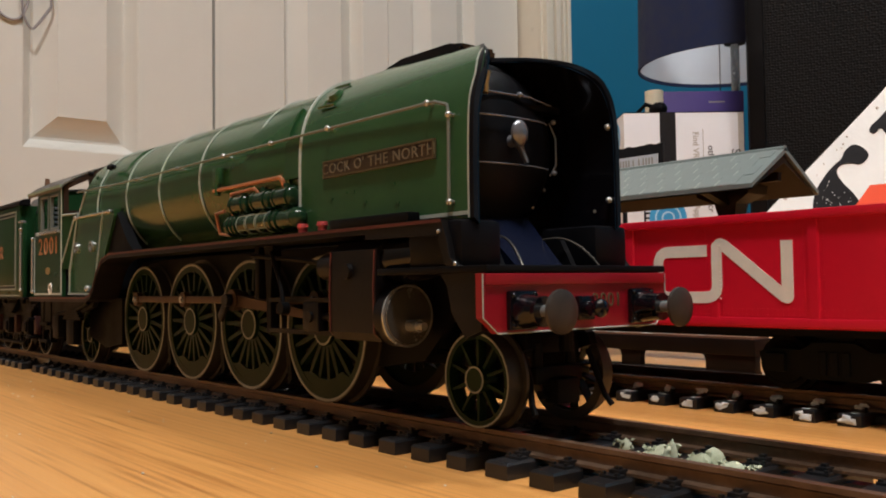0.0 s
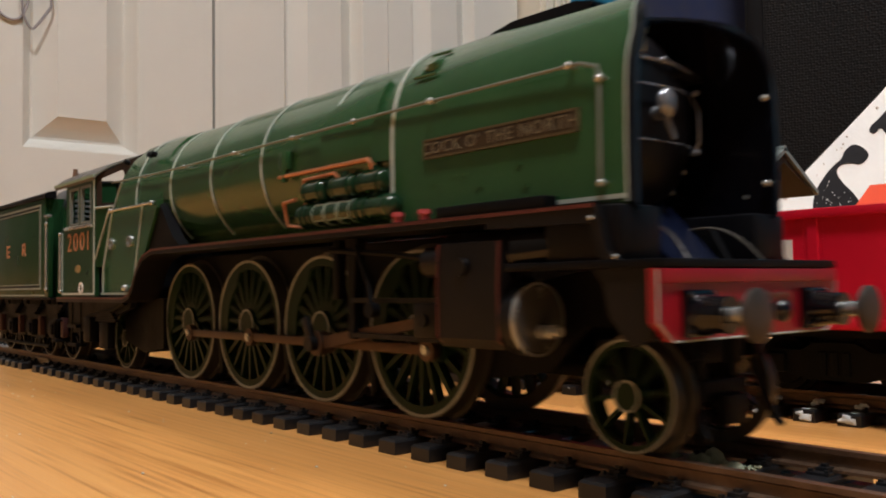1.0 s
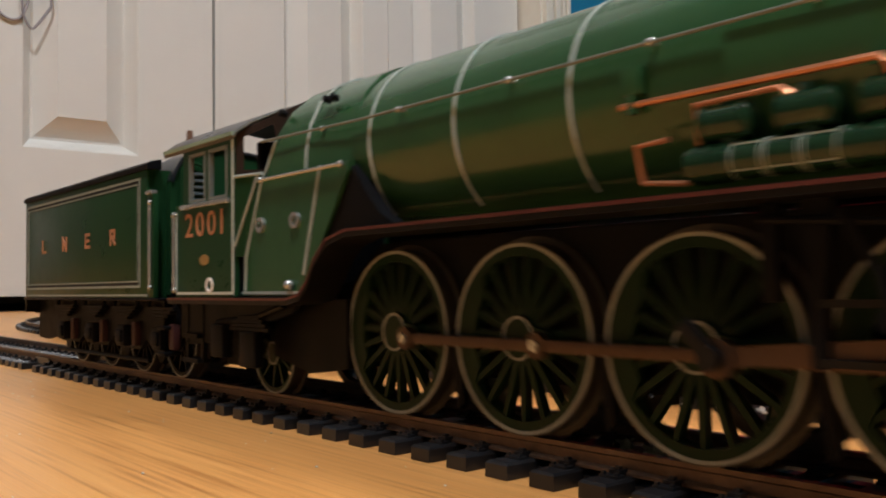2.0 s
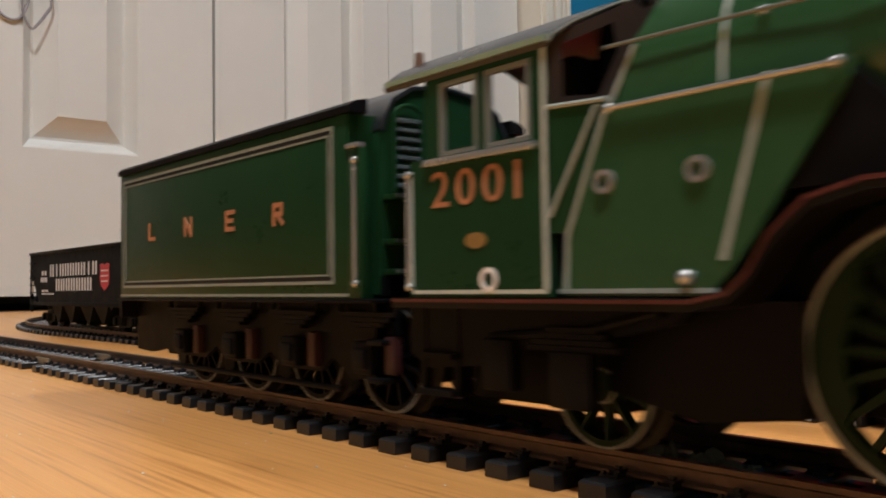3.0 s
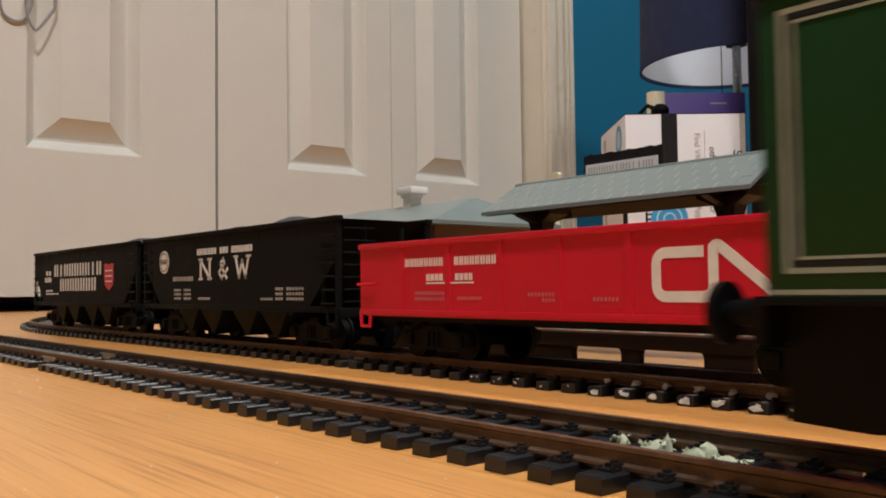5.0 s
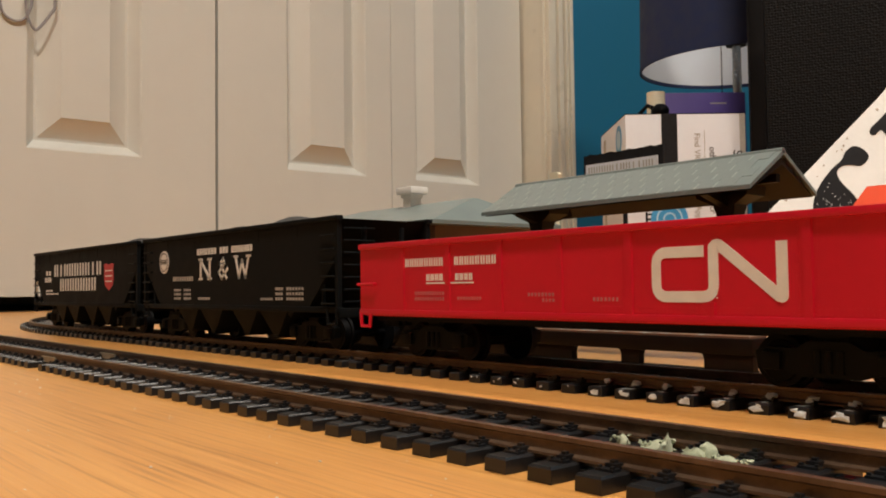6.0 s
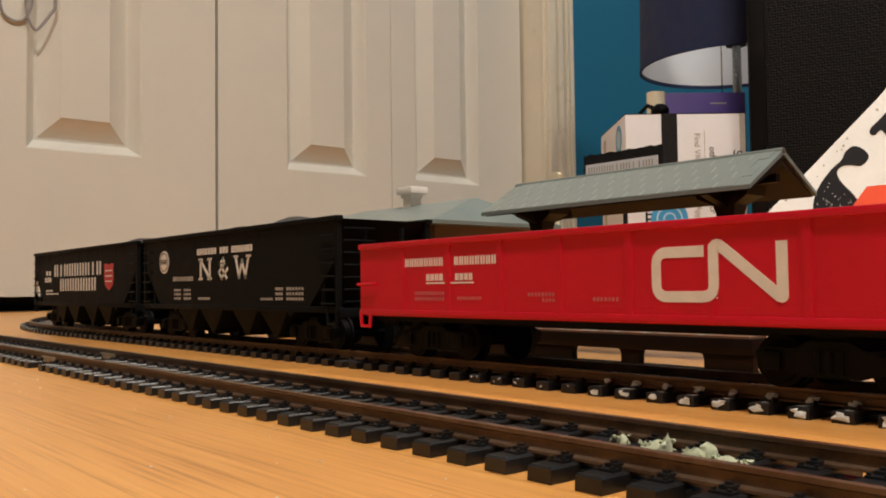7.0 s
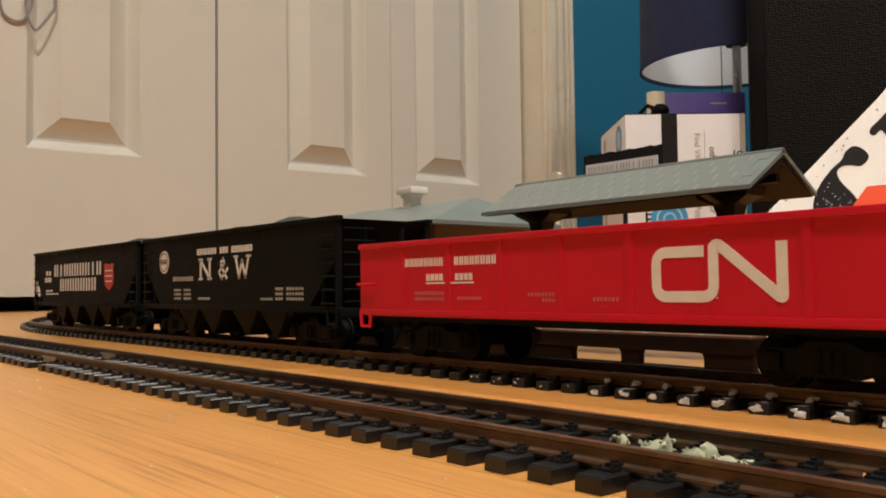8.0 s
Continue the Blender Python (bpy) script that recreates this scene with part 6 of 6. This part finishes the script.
        for x in (-58.6, -57.2, -55.8, -43.2, -41.4):
            part("pump_flange", made(rod, (x, s * 15.6, 30.2), (x + .5, s * 15.6, 30.2), 2.0, 2.0, 24), PUMPM, pump)
        bm = bmesh.new()
        for x in (-54.6, -51.1, -47.5):
            for dz in (-1.1, 1.35):
                box(bm, x + .1, x + 3.1, *sorted((s * (15.6 + math.sqrt(1.84 ** 2 - dz * dz)), s * 15.9)), 30.2 + dz - .09, 30.2 + dz + .09)
        part("pump_lining", bm, TLINE, pump, "", (0, 0, 0), 0)
        for x in (-55.5, -47.5, -40.0):
            bm = bmesh.new()
            rod(bm, (x - 2.4, s * 15.4, 33.9), (x + 2.0, s * 15.4, 33.9), 1.75, 1.75, 18)
            ball(bm, (x + 2.0, s * 15.4, 33.9), 1.7, 8, 14, .42)
            for dx in (-2.5, 1.5):
                rod(bm, (x + dx, s * 15.4, 33.9), (x + dx + .45, s * 15.4, 33.9), 1.92, 1.92, 20)
            rod(bm, (x - .4, s * 15.4, 35.4), (x - .4, s * 15.4, 36.3), .7, .6, 10)
            rod(bm, (x, s * 15.4, 31.4), (x, s * 15.4, 33.4), .9, .9, 10)
            part("pump_cylinder", bm, PUMPM, pump)
        bm = bmesh.new()
        pipe(bm, [(-69, s * 14.6, 37.6), (-41.4, s * 15.9, 37.3), (-40.6, s * 15.9, 36.6), (-40.4, s * 15.6, 35.4)], .38)
        part("copper_pipe", bm, COPPER, loco, "copper steam pipe")
        bm = bmesh.new()
        pipe(bm, [(-58.4, s * 15.9, 31.6), (-58.8, s * 16.1, 36.0), (-50, s * 16.1, 36.2), (-49, s * 15.9, 35.4)], .3)
        part("copper_pipe", bm, COPPER, loco)
        bm = bmesh.new()
        pipe(bm, [(-66.0, s * 14.8, 29.2), (-66.4, s * 15.4, 33.0), (-62.4, s * 15.6, 33.2)], .32)
        pipe(bm, [(-66.0, s * 14.8, 29.2), (-60, s * 15.6, 28.6)], .3)
        part("copper_pipe", bm, COPPER, loco)
        bm = bmesh.new()
        box(bm, -68.6, -66.2, *sorted((s * 15.1, s * 13.4)), 38.6, 41.8, .3)
        rod(bm, (-67.4, s * 14.6, 36.6), (-67.4, s * 14.6, 38.8), .6, .6, 10)
        part("clack_box", bm, GREEN, loco)
        bm = bmesh.new()
        prism(bm, [(-43, 37), (-42, 43.2), (-38, 44.2), (-38, 37)], "y", *sorted((s * 14.5, s * 13.2)))
        part("access_panel", bm, GREEN, loco)
        # cylinders
        bm = bmesh.new()
        prism(bm, [(s * 10, 11.2), (s * 16.2, 11.2), (s * 17.3, 12.4), (s * 17.4, 19), (s * 17.1, 24.2), (s * 15, 25.6), (s * 10, 25.6)], "x", -24.6, -12.6)
        cyl = part("cylinder", bm, UNDER, loco, "brown-black cylinder block", (0, 0, 0), 25)
        bm = bmesh.new()
        for x in (-24.4, -13.2):
            prism(bm, [(s * 16.4, 11.5), (s * 17.45, 12.4), (s * 17.55, 19), (s * 17.25, 24.2), (s * 16.9, 24.2), (s * 17.0, 12.8)], "x", x, x + .3)
        part("cylinder_lining", bm, REDLINE, cyl)
        bm = bmesh.new()
        rod(bm, (-12.8, s * 13.4, 14.8), (-10.6, s * 13.4, 14.8), 4.35, 4.35, 36)
        part("cylinder_front", bm, UNDER, cyl)
        b2 = bmesh.new()
        rod(b2, (-10.7, s * 13.4, 14.8), (-10.1, s * 13.4, 14.8), 4.3, 3.9, 36)
        part("cylinder_cover", b2, COVERM, cyl, "dark metal cylinder cover")
        b2 = bmesh.new()
        ring_y(b2, 4.1, 4.42, -.2, .2, 40)
        bmesh.ops.rotate(b2, verts=b2.verts, cent=(0, 0, 0), matrix=Matrix.Rotation(radians(90), 3, "Z"))
        bmesh.ops.translate(b2, verts=b2.verts, vec=(-10.5, s * 13.4, 14.8))
        part("cover_rim", b2, STEEL, cyl, "bright metal rim of the cylinder cover")
        bm = bmesh.new()
        rod(bm, (-10.2, s * 13.2, 13.4), (-8.0, s * 13.2, 13.4), 1.0, .9, 14)
        rod(bm, (-8.0, s * 13.2, 13.4), (-7.0, s * 13.2, 13.4), .6, .6, 10)
        part("tail_rod", bm, STEEL, cyl)
        bm = bmesh.new()
        rod(bm, (-12.8, s * 13.2, 22.6), (-1.6, s * 13.2, 23.2), 3.5, 2.9, 28)
        rod(bm, (-1.6, s * 13.2, 23.2), (-.6, s * 13.2, 23.2), 2.5, 2.1, 24)
        part("valve_chest", bm, BLACK, cyl, "rounded glossy black valve chest")
        bm = bmesh.new()
        rod(bm, (-19.5, s * 17.2, 21.2), (-19.5, s * 17.9, 21.2), 1.2, 1.1, 18)
        rod(bm, (-28, s * 15.4, 22), (-24, s * 15.4, 22), 2.0, 2.0, 18)
        part("valve_cap", bm, UNDER, cyl)
        # slide bars and bracket
        for z in (16.6, 11.4):
            part("slide_bar", made(box, -48, -24.4, *sorted((s * 13.2, s * 14.6)), z, z + .7), UNDER, loco)
        bm = bmesh.new()
        prism(bm, [(-49.4, 26.2), (-46.4, 26.2), (-47.2, 18.6), (-47.4, 11.2), (-48.6, 11.2), (-48.8, 18.6)], "y", *sorted((s * 12.9, s * 14.6)))
        box(bm, -53.4, -51.8, *sorted((s * 12.8, s * 14.4)), 17, 26.2, .3)
        pipe(bm, [(-45.5, s * 15.4, 25), (-42, s * 15.6, 19.4), (-41, s * 15.6, 15.4)], .42)
        rod(bm, (-41, s * 15.0, 15.6), (-41, s * 16.4, 15.6), 1.1, 1.1, 12)
        pipe(bm, [(-53, s * 15, 24.6), (-36, s * 15.2, 23.4), (-25, s * 15.2, 22)], .4)
        part("slide_bar_bracket", bm, SOOT, loco)
        for x in (-50.3, -76.3, -102.3):
            bm = bmesh.new()
            prism(bm, [(x - 1.2, 13), (x + .4, 13), (x + 1.6, 3), (x + .6, 2)], "y", *sorted((s * 8.4, s * 9.8)))
            part("brake_hanger", bm, SOOT, loco)


def build_running_gear():
    for s in (-1, 1):
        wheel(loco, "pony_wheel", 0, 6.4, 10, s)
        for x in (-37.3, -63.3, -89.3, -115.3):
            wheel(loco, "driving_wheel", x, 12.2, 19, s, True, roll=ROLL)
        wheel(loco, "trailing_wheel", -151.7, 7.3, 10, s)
        y = s * 11.6
        # coupling rod, made about the middle of its four pins
        bm = bmesh.new()
        xs = [39, 13, -13, -39]
        box(bm, -39, 39, *sorted((y - .45, y + .45)), -.72, .72, .15)
        r1 = part("coupling_rod", bm, RODM, loco, "coppery metal coupling rod")
        for x in xs:
            part("rod_boss", made(rod, (x, y - .6, 0), (x, y + .6, 0), 1.6, 1.6, 20), RODM, r1)
            part("crank_pin", made(rod, (x, y, 0), (x, y + s * 1.0, 0), .8, .7, 14), STEEL, r1)
        RODS.append((r1, "couple", s))
        # connecting rod from the second driving wheel to the crosshead, pin at its origin
        bm = bmesh.new()
        yc = s * 13.2
        loft(bm, [[(x, yc + dy, dz) for dy, dz in ((-.45, -h), (.45, -h), (.45, h), (-.45, h))] for x, h in ((1.6, 1.0), (28.5, .7))])
        rod(bm, (0, yc - .8, 0), (0, yc + .8, 0), 2.0, 2.0, 20)
        rod(bm, (29.5, yc - .7, 0), (29.5, yc + .7, 0), 1.3, 1.3, 18)
        r2 = part("connecting_rod", bm, RODM, loco, "coppery metal connecting rod")
        RODS.append((r2, "connect", s))
        bm = bmesh.new()
        yq = s * 14.0
        box(bm, -2.4, 2.4, yq - 1.0, yq + 1.0, -2.4, 2.4, .4)
        rod(bm, (0, yq, 0), (0, yq + s * 1.4, 0), 1.0, .9, 14)
        rod(bm, (0, s * 13.6, 0), (13, s * 13.6, 0), .7, .7, 12)
        r3 = part("crosshead", bm, UNDER, loco, "dark crosshead and piston rod")
        RODS.append((r3, "cross", s))
        # return crank on the second driving wheel's pin
        bm = bmesh.new()
        rod(bm, (0, s * 14.2, 0), (0, s * 15.4, 0), 1.2, 1.2, 14)
        box(bm, -.9, .9, *sorted((s * 14.3, s * 15.1)), -4.6, 0.4, .3)
        r4 = part("return_crank", bm, UNDER, loco)
        RODS.append((r4, "return", s))


def build_tender():
    y, zb, zt = 17.4, 17.2, 44.4
    x0, x1 = -283.6, -192.6
    for s in (-1, 1):
        bm = bmesh.new()
        box(bm, x0, x1, *sorted((s * y, s * (y - 1.2))), zb, zt, .15)
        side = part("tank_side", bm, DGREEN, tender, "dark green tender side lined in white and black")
        q = sorted((s * (y + .12), s * (y - .3)))
        for nm, o, w, mat in (("outer_lining", 0, .5, TLINE), ("black_lining", .62, .42, INK), ("inner_lining", 1.2, .28, TLINE)):
            bm = bmesh.new()
            frame_loop(bm, x0 + 1.9 + o, x1 - 3.8 - o, zb + 2.2 + o, zt - 1.4 - o, w, *q)
            part(nm, bm, mat, side, "", (0, 0, 0), 0)
        part("base_lining", made(box, x0 + .4, x1, *q, zb + .35, zb + .8), TLINE, side)
        for g, cx in (("l", -265.6), ("n", -247.7), ("e", -230.0), ("r", -212.8)):
            bm = bmesh.new()
            strokes(bm, -1.35, 29.5, 2.7, 3.0, .75, g, -.15, .15)
            ob = part("letter", bm, GOLD, side, "gold block letter", (cx if s < 0 else -478.4 - cx, s * (y + .05), 0), 0)
            if s > 0:
                ob.rotation_euler = (0, 0, math.pi)
        # coping along the top
        bm = bmesh.new()
        loft(bm, [[(x, s * (y + .45), zt), (x, s * (y + .5), zt + 1.0), (x, s * (y - .4), zt + 1.7), (x, s * (y - 2.6), zt + 2.2), (x, s * (y - 2.6), zt)] for x in (x0 - .4, x1 + 1.4)])
        part("coping", bm, SOOT, tender, "black rolled coping")
        bm = bmesh.new()
        pipe(bm, [(-190.6, s * (y + .3), 19.4), (-190.6, s * (y + .3), 37.2)], .34)
        for z in (19.4, 37.2):
            ball(bm, (-190.6, s * (y + .2), z), .6)
        box(bm, -192.8, -189.6, *sorted((s * (y + .4), s * (y - 1))), 39.0, 39.8, .2)
        part("handrail", bm, STEEL, tender)
        part("front_corner", made(box, x1 - .1, -189.4, *sorted((s * y, s * (y - 1.2))), zb, 39, .2), DGREEN, tender)
        # outside frame with axle boxes and springs
        bm = bmesh.new()
        prism(bm, [(-284, 17.2), (-187, 17.2), (-187, 8.4), (-190, 5.6), (-198, 5.0), (-203, 8), (-207, 5.6), (-219, 5.6), (-223, 8), (-228, 5.6), (-240, 5.6), (-244, 8), (-249, 5.6), (-262, 5.6), (-268, 6.4), (-276, 5.4), (-284, 5.8)], "y", *sorted((s * 12.4, s * 13.4)))
        fr = part("tender_frame", bm, SOOT, tender, "brown-black outside frame")
        for x in (-192, -213, -234, -256):
            bm = bmesh.new()
            box(bm, x - 2.4, x + 2.4, *sorted((s * 13.2, s * 15.8)), 6.2, 11.0, .5)
            box(bm, x - 1.6, x + 1.6, *sorted((s * 15.6, s * 16.4)), 7.0, 10.0, .4)
            part("axle_box", bm, SOOT, fr)
            bm = bmesh.new()
            for k in range(4):
                box(bm, x - 7.5 + k * 1.5, x + 7.5 - k * 1.5, *sorted((s * 13.8, s * 15.2)), 14.6 - k * .75, 15.25 - k * .75)
            for d in (-7, 7):
                rod(bm, (x + d, s * 14.4, 14.8), (x + d, s * 14.4, 17.4), .5, .5, 8)
            part("leaf_spring", bm, SOOT, fr)
            bm = bmesh.new()
            box(bm, x + 4.4, x + 6.6, *sorted((s * 13.2, s * 14.8)), 6.4, 11.8, .3)
            part("guard_block", bm, RUSTY, fr, "dull rusty red block")
            wheel(tender, "tender_wheel", x, 8.1, 12, s, mat=SOOT, light=False)
        bm = bmesh.new()
        box(bm, -190, -186.2, *sorted((s * 12.6, s * 16.4)), 5.2, 6.0, .2)
        box(bm, -190, -186.2, *sorted((s * 12.6, s * 16.4)), 10.6, 11.4, .2)
        box(bm, -190.2, -189.4, *sorted((s * 13.4, s * 15)), 5.2, 17.2)
        pipe(bm, [(-264, s * 13.8, 3.4), (-200, s * 13.8, 3.4)], .5)
        part("step", bm, SOOT, tender)
        part("footplate", made(box, -284.4, -186.4, *sorted((s * 17.8, s * 12)), 16.6, 17.2, .2), SOOT, tender)
    part("tank_end", made(box, x0, x0 + 1.2, -16.2, 16.2, zb, zt + 1), DGREEN, tender)
    part("tank_front", made(box, x1 - 1.2, x1, -16.2, 16.2, zb, zt), DGREEN, tender)
    part("tank_top", made(box, x0 + 1.2, x1 - 1.2, -16.2, 16.2, 40, 43.4), SOOT, tender)
    # tall rounded front with vents, beside the corridor
    bm = bmesh.new()
    F = [(13.2, 17.8), (13.2, 38), (12.8, 43), (10.8, 46.8), (7, 49), (0, 49.8)]
    loft(bm, [[(x, yy, z) for yy, z in ring_half(F)] for x in (-203, -190.6)])
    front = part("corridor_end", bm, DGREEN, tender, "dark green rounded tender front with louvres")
    for k in range(8):
        bm = bmesh.new()
        z = 33.6 + k * 1.4
        loft(bm, [[(-190.7, y, z), (-189.7, y, z + .15), (-189.7, y, z + .55), (-190.7, y, z + .95)] for y in (-10.3, -5.9)])
        part("louvre", bm, LOUVREM, front, "", (0, 0, 0), 0)
    bm = bmesh.new()
    arch = [(-189.9, -8.1 + 2.7 * math.cos(a), 44.2 + 1.9 * math.sin(a)) for a in [math.pi * k / 10 for k in range(11)]]
    pipe(bm, [(-189.9, -5.4, 33.0), *arch, (-189.9, -10.8, 33.0)], .3)
    part("louvre_frame", bm, DGREEN, front)
    for z in (20.6, 25.0, 31.6):
        part("shelf", made(box, -190.6, -187.4, -12.6, 12.6, z, z + .9, .2), DGREEN, front)
        part("shelf_edge", made(box, -187.4, -187.1, -12.6, 12.6, z + .3, z + .8), LOUVREM, front)
    bm = bmesh.new()
    top = ring_half([(13.0, 42.2), (12.6, 43.8), (10.9, 47.0), (7, 49.3), (0, 50.1)])
    loft(bm, [[(x, yy, z) for yy, z in top] + [(x, yy * .96, z - .5) for yy, z in top[::-1]] for x in (-203.4, -190.2)])
    part("corridor_roof", bm, ROOFM, tender, "dark domed top of the tender front")
    part("front_plate", made(box, -190.6, -189.8, -13.1, 13.1, 17.6, 20.4), SOOT, tender)
    part("filler", made(rod, (-196, -4, 49), (-196, -4, 53), .8, .7, 12), SOOT, tender)
    bm = bmesh.new()
    n = 60
    for k in range(n):
        x, yy = random.uniform(-276, -206), random.uniform(-13, 13)
        r = random.uniform(1.2, 2.6)
        vs = [bm.verts.new(Vector((x, yy, 43.2)) + Vector((random.uniform(-1, 1), random.uniform(-1, 1), random.uniform(-.3, .7))) * r) for _ in range(8)]
        bmesh.ops.convex_hull(bm, input=vs)
    bmesh.ops.delete(bm, geom=[v for v in bm.verts if not v.link_faces], context="VERTS")
    part("coal", bm, COAL, tender, "black coal load", (0, 0, 0), 0)
    part("inner_frame", made(box, -282, -190, -7.0, 7.0, 4.4, 17), SOOT, tender)
    for x in (-202.5, -223.5, -245, -267):
        for s in (-1, 1):
            bm = bmesh.new()
            prism(bm, [(x - 1.6, 14), (x + 1.4, 14), (x + 2.4, 4), (x + .4, 2.4), (x - 1.8, 4)], "y", *sorted((s * 8.2, s * 10.4)))
            part("brake_hanger", bm, SOOT, tender)
    bm = bmesh.new()
    box(bm, -285.4, -284, -17, 17, 13, 17.4)
    for s in (-1, 1):
        rod(bm, (-285.4, s * 11.7, 15.7), (-291, s * 11.7, 15.7), 1.7, 1.2, 14)
        rod(bm, (-291, s * 11.7, 15.7), (-291.8, s * 11.7, 15.7), 3.2, 3.2, 20)
    part("rear_beam", bm, SOOT, tender)
    bm = bmesh.new()
    box(bm, -188, -180, -2, 2, 10, 11.4)
    part("drawbar", bm, SOOT, tender)


DULLM = material("dull_metal", (0.25, 0.27, 0.31), 0.2, 0.6, 0.2, 250)
PUMPM = material("dark_pump_green", (0.010, 0.033, 0.014), 0.16, 0, 0.15, 200)
LIPM = material("satin_black", (0.0035, 0.0037, 0.0052), 0.39, 0, 0.3, 150)
HANDRAILM = material("grey_handrail", (0.15, 0.17, 0.15), 0.34, 0.1, 0.15, 250)
GUTTERM = material("pale_green_gutter", (0.24, 0.33, 0.23), 0.35, 0, 0.1, 200)
ROOFM = material("dark_cab_roof", (0.018, 0.021, 0.025), 0.3, 0, 0.2, 150)
COVERM = material("dark_cover_metal", (0.11, 0.108, 0.10), 0.24, 0.6, 0.2, 250)
LOUVREM = material("louvre_grey", (0.09, 0.115, 0.12), 0.4, 0, 0.1, 250)
FRAMEM = material("dull_window_frame", (0.17, 0.19, 0.17), 0.4, 0, 0.1, 250)
BANDM = material("bright_band_white", (0.50, 0.57, 0.53), 0.35, 0, 0.1, 300)
BUFFERM = material("dull_buffer_metal", (0.06, 0.052, 0.046), 0.42, 0.5, 0.2, 250)
DIMGOLD = material("dull_gold_edge", (0.085, 0.070, 0.035), 0.45, 0.2, 0.2, 300)
GOLDBRIGHT = material("polished_letters", (0.19, 0.175, 0.12), 0.4, 0.3, 0.1, 500)
REDCAP = material("red_cap_paint", (0.36, 0.045, 0.045), 0.4, 0, 0.1, 200)
RUSTY = material("rusty_red", (0.034, 0.0085, 0.0085), 0.5, 0, 0.2, 200)

build_boiler()
build_frames()
build_firebox_and_cab()
build_fittings()
build_running_gear()
build_tender()


def motions():
    for ob in (loco, tender):
        walk(ob, [(t, pose(s * MM, 0, H * MM)) for t, s in S_ROWS])
    times = [0.0, 0.45] + [round(0.5 + 0.1 * k, 2) for k in range(76)]
    for ob, x, r, roll in WHEELS:
        walk(ob, [(t, pose(x * MM, 0, r * MM, 0, math.degrees(s_at(t) / roll), 0)) for t in times])
    for ob, kind, s in RODS:
        rows = []
        for t in times:
            a = radians(A0) - s_at(t) / ROLL
            px, pz = CRANK * math.cos(a), 12.2 + CRANK * math.sin(a)
            reach = math.sqrt(29.5 ** 2 - (pz - 14.3) ** 2)
            cx = -63.3 + px + reach
            if kind == "couple":
                m = pose((-76.3 + px) * MM, 0, pz * MM)
            elif kind == "connect":
                m = pose((-63.3 + px) * MM, 0, pz * MM, 0, math.degrees(math.asin((pz - 14.3) / 29.5)), 0)
            elif kind == "cross":
                m = pose(cx * MM, 0, 14.3 * MM)
            else:
                m = pose((-63.3 + px) * MM, 0, pz * MM, 0, math.degrees(s_at(t) / ROLL) + 40, 0)
            rows.append((t, m))
        walk(ob, rows)


motions()
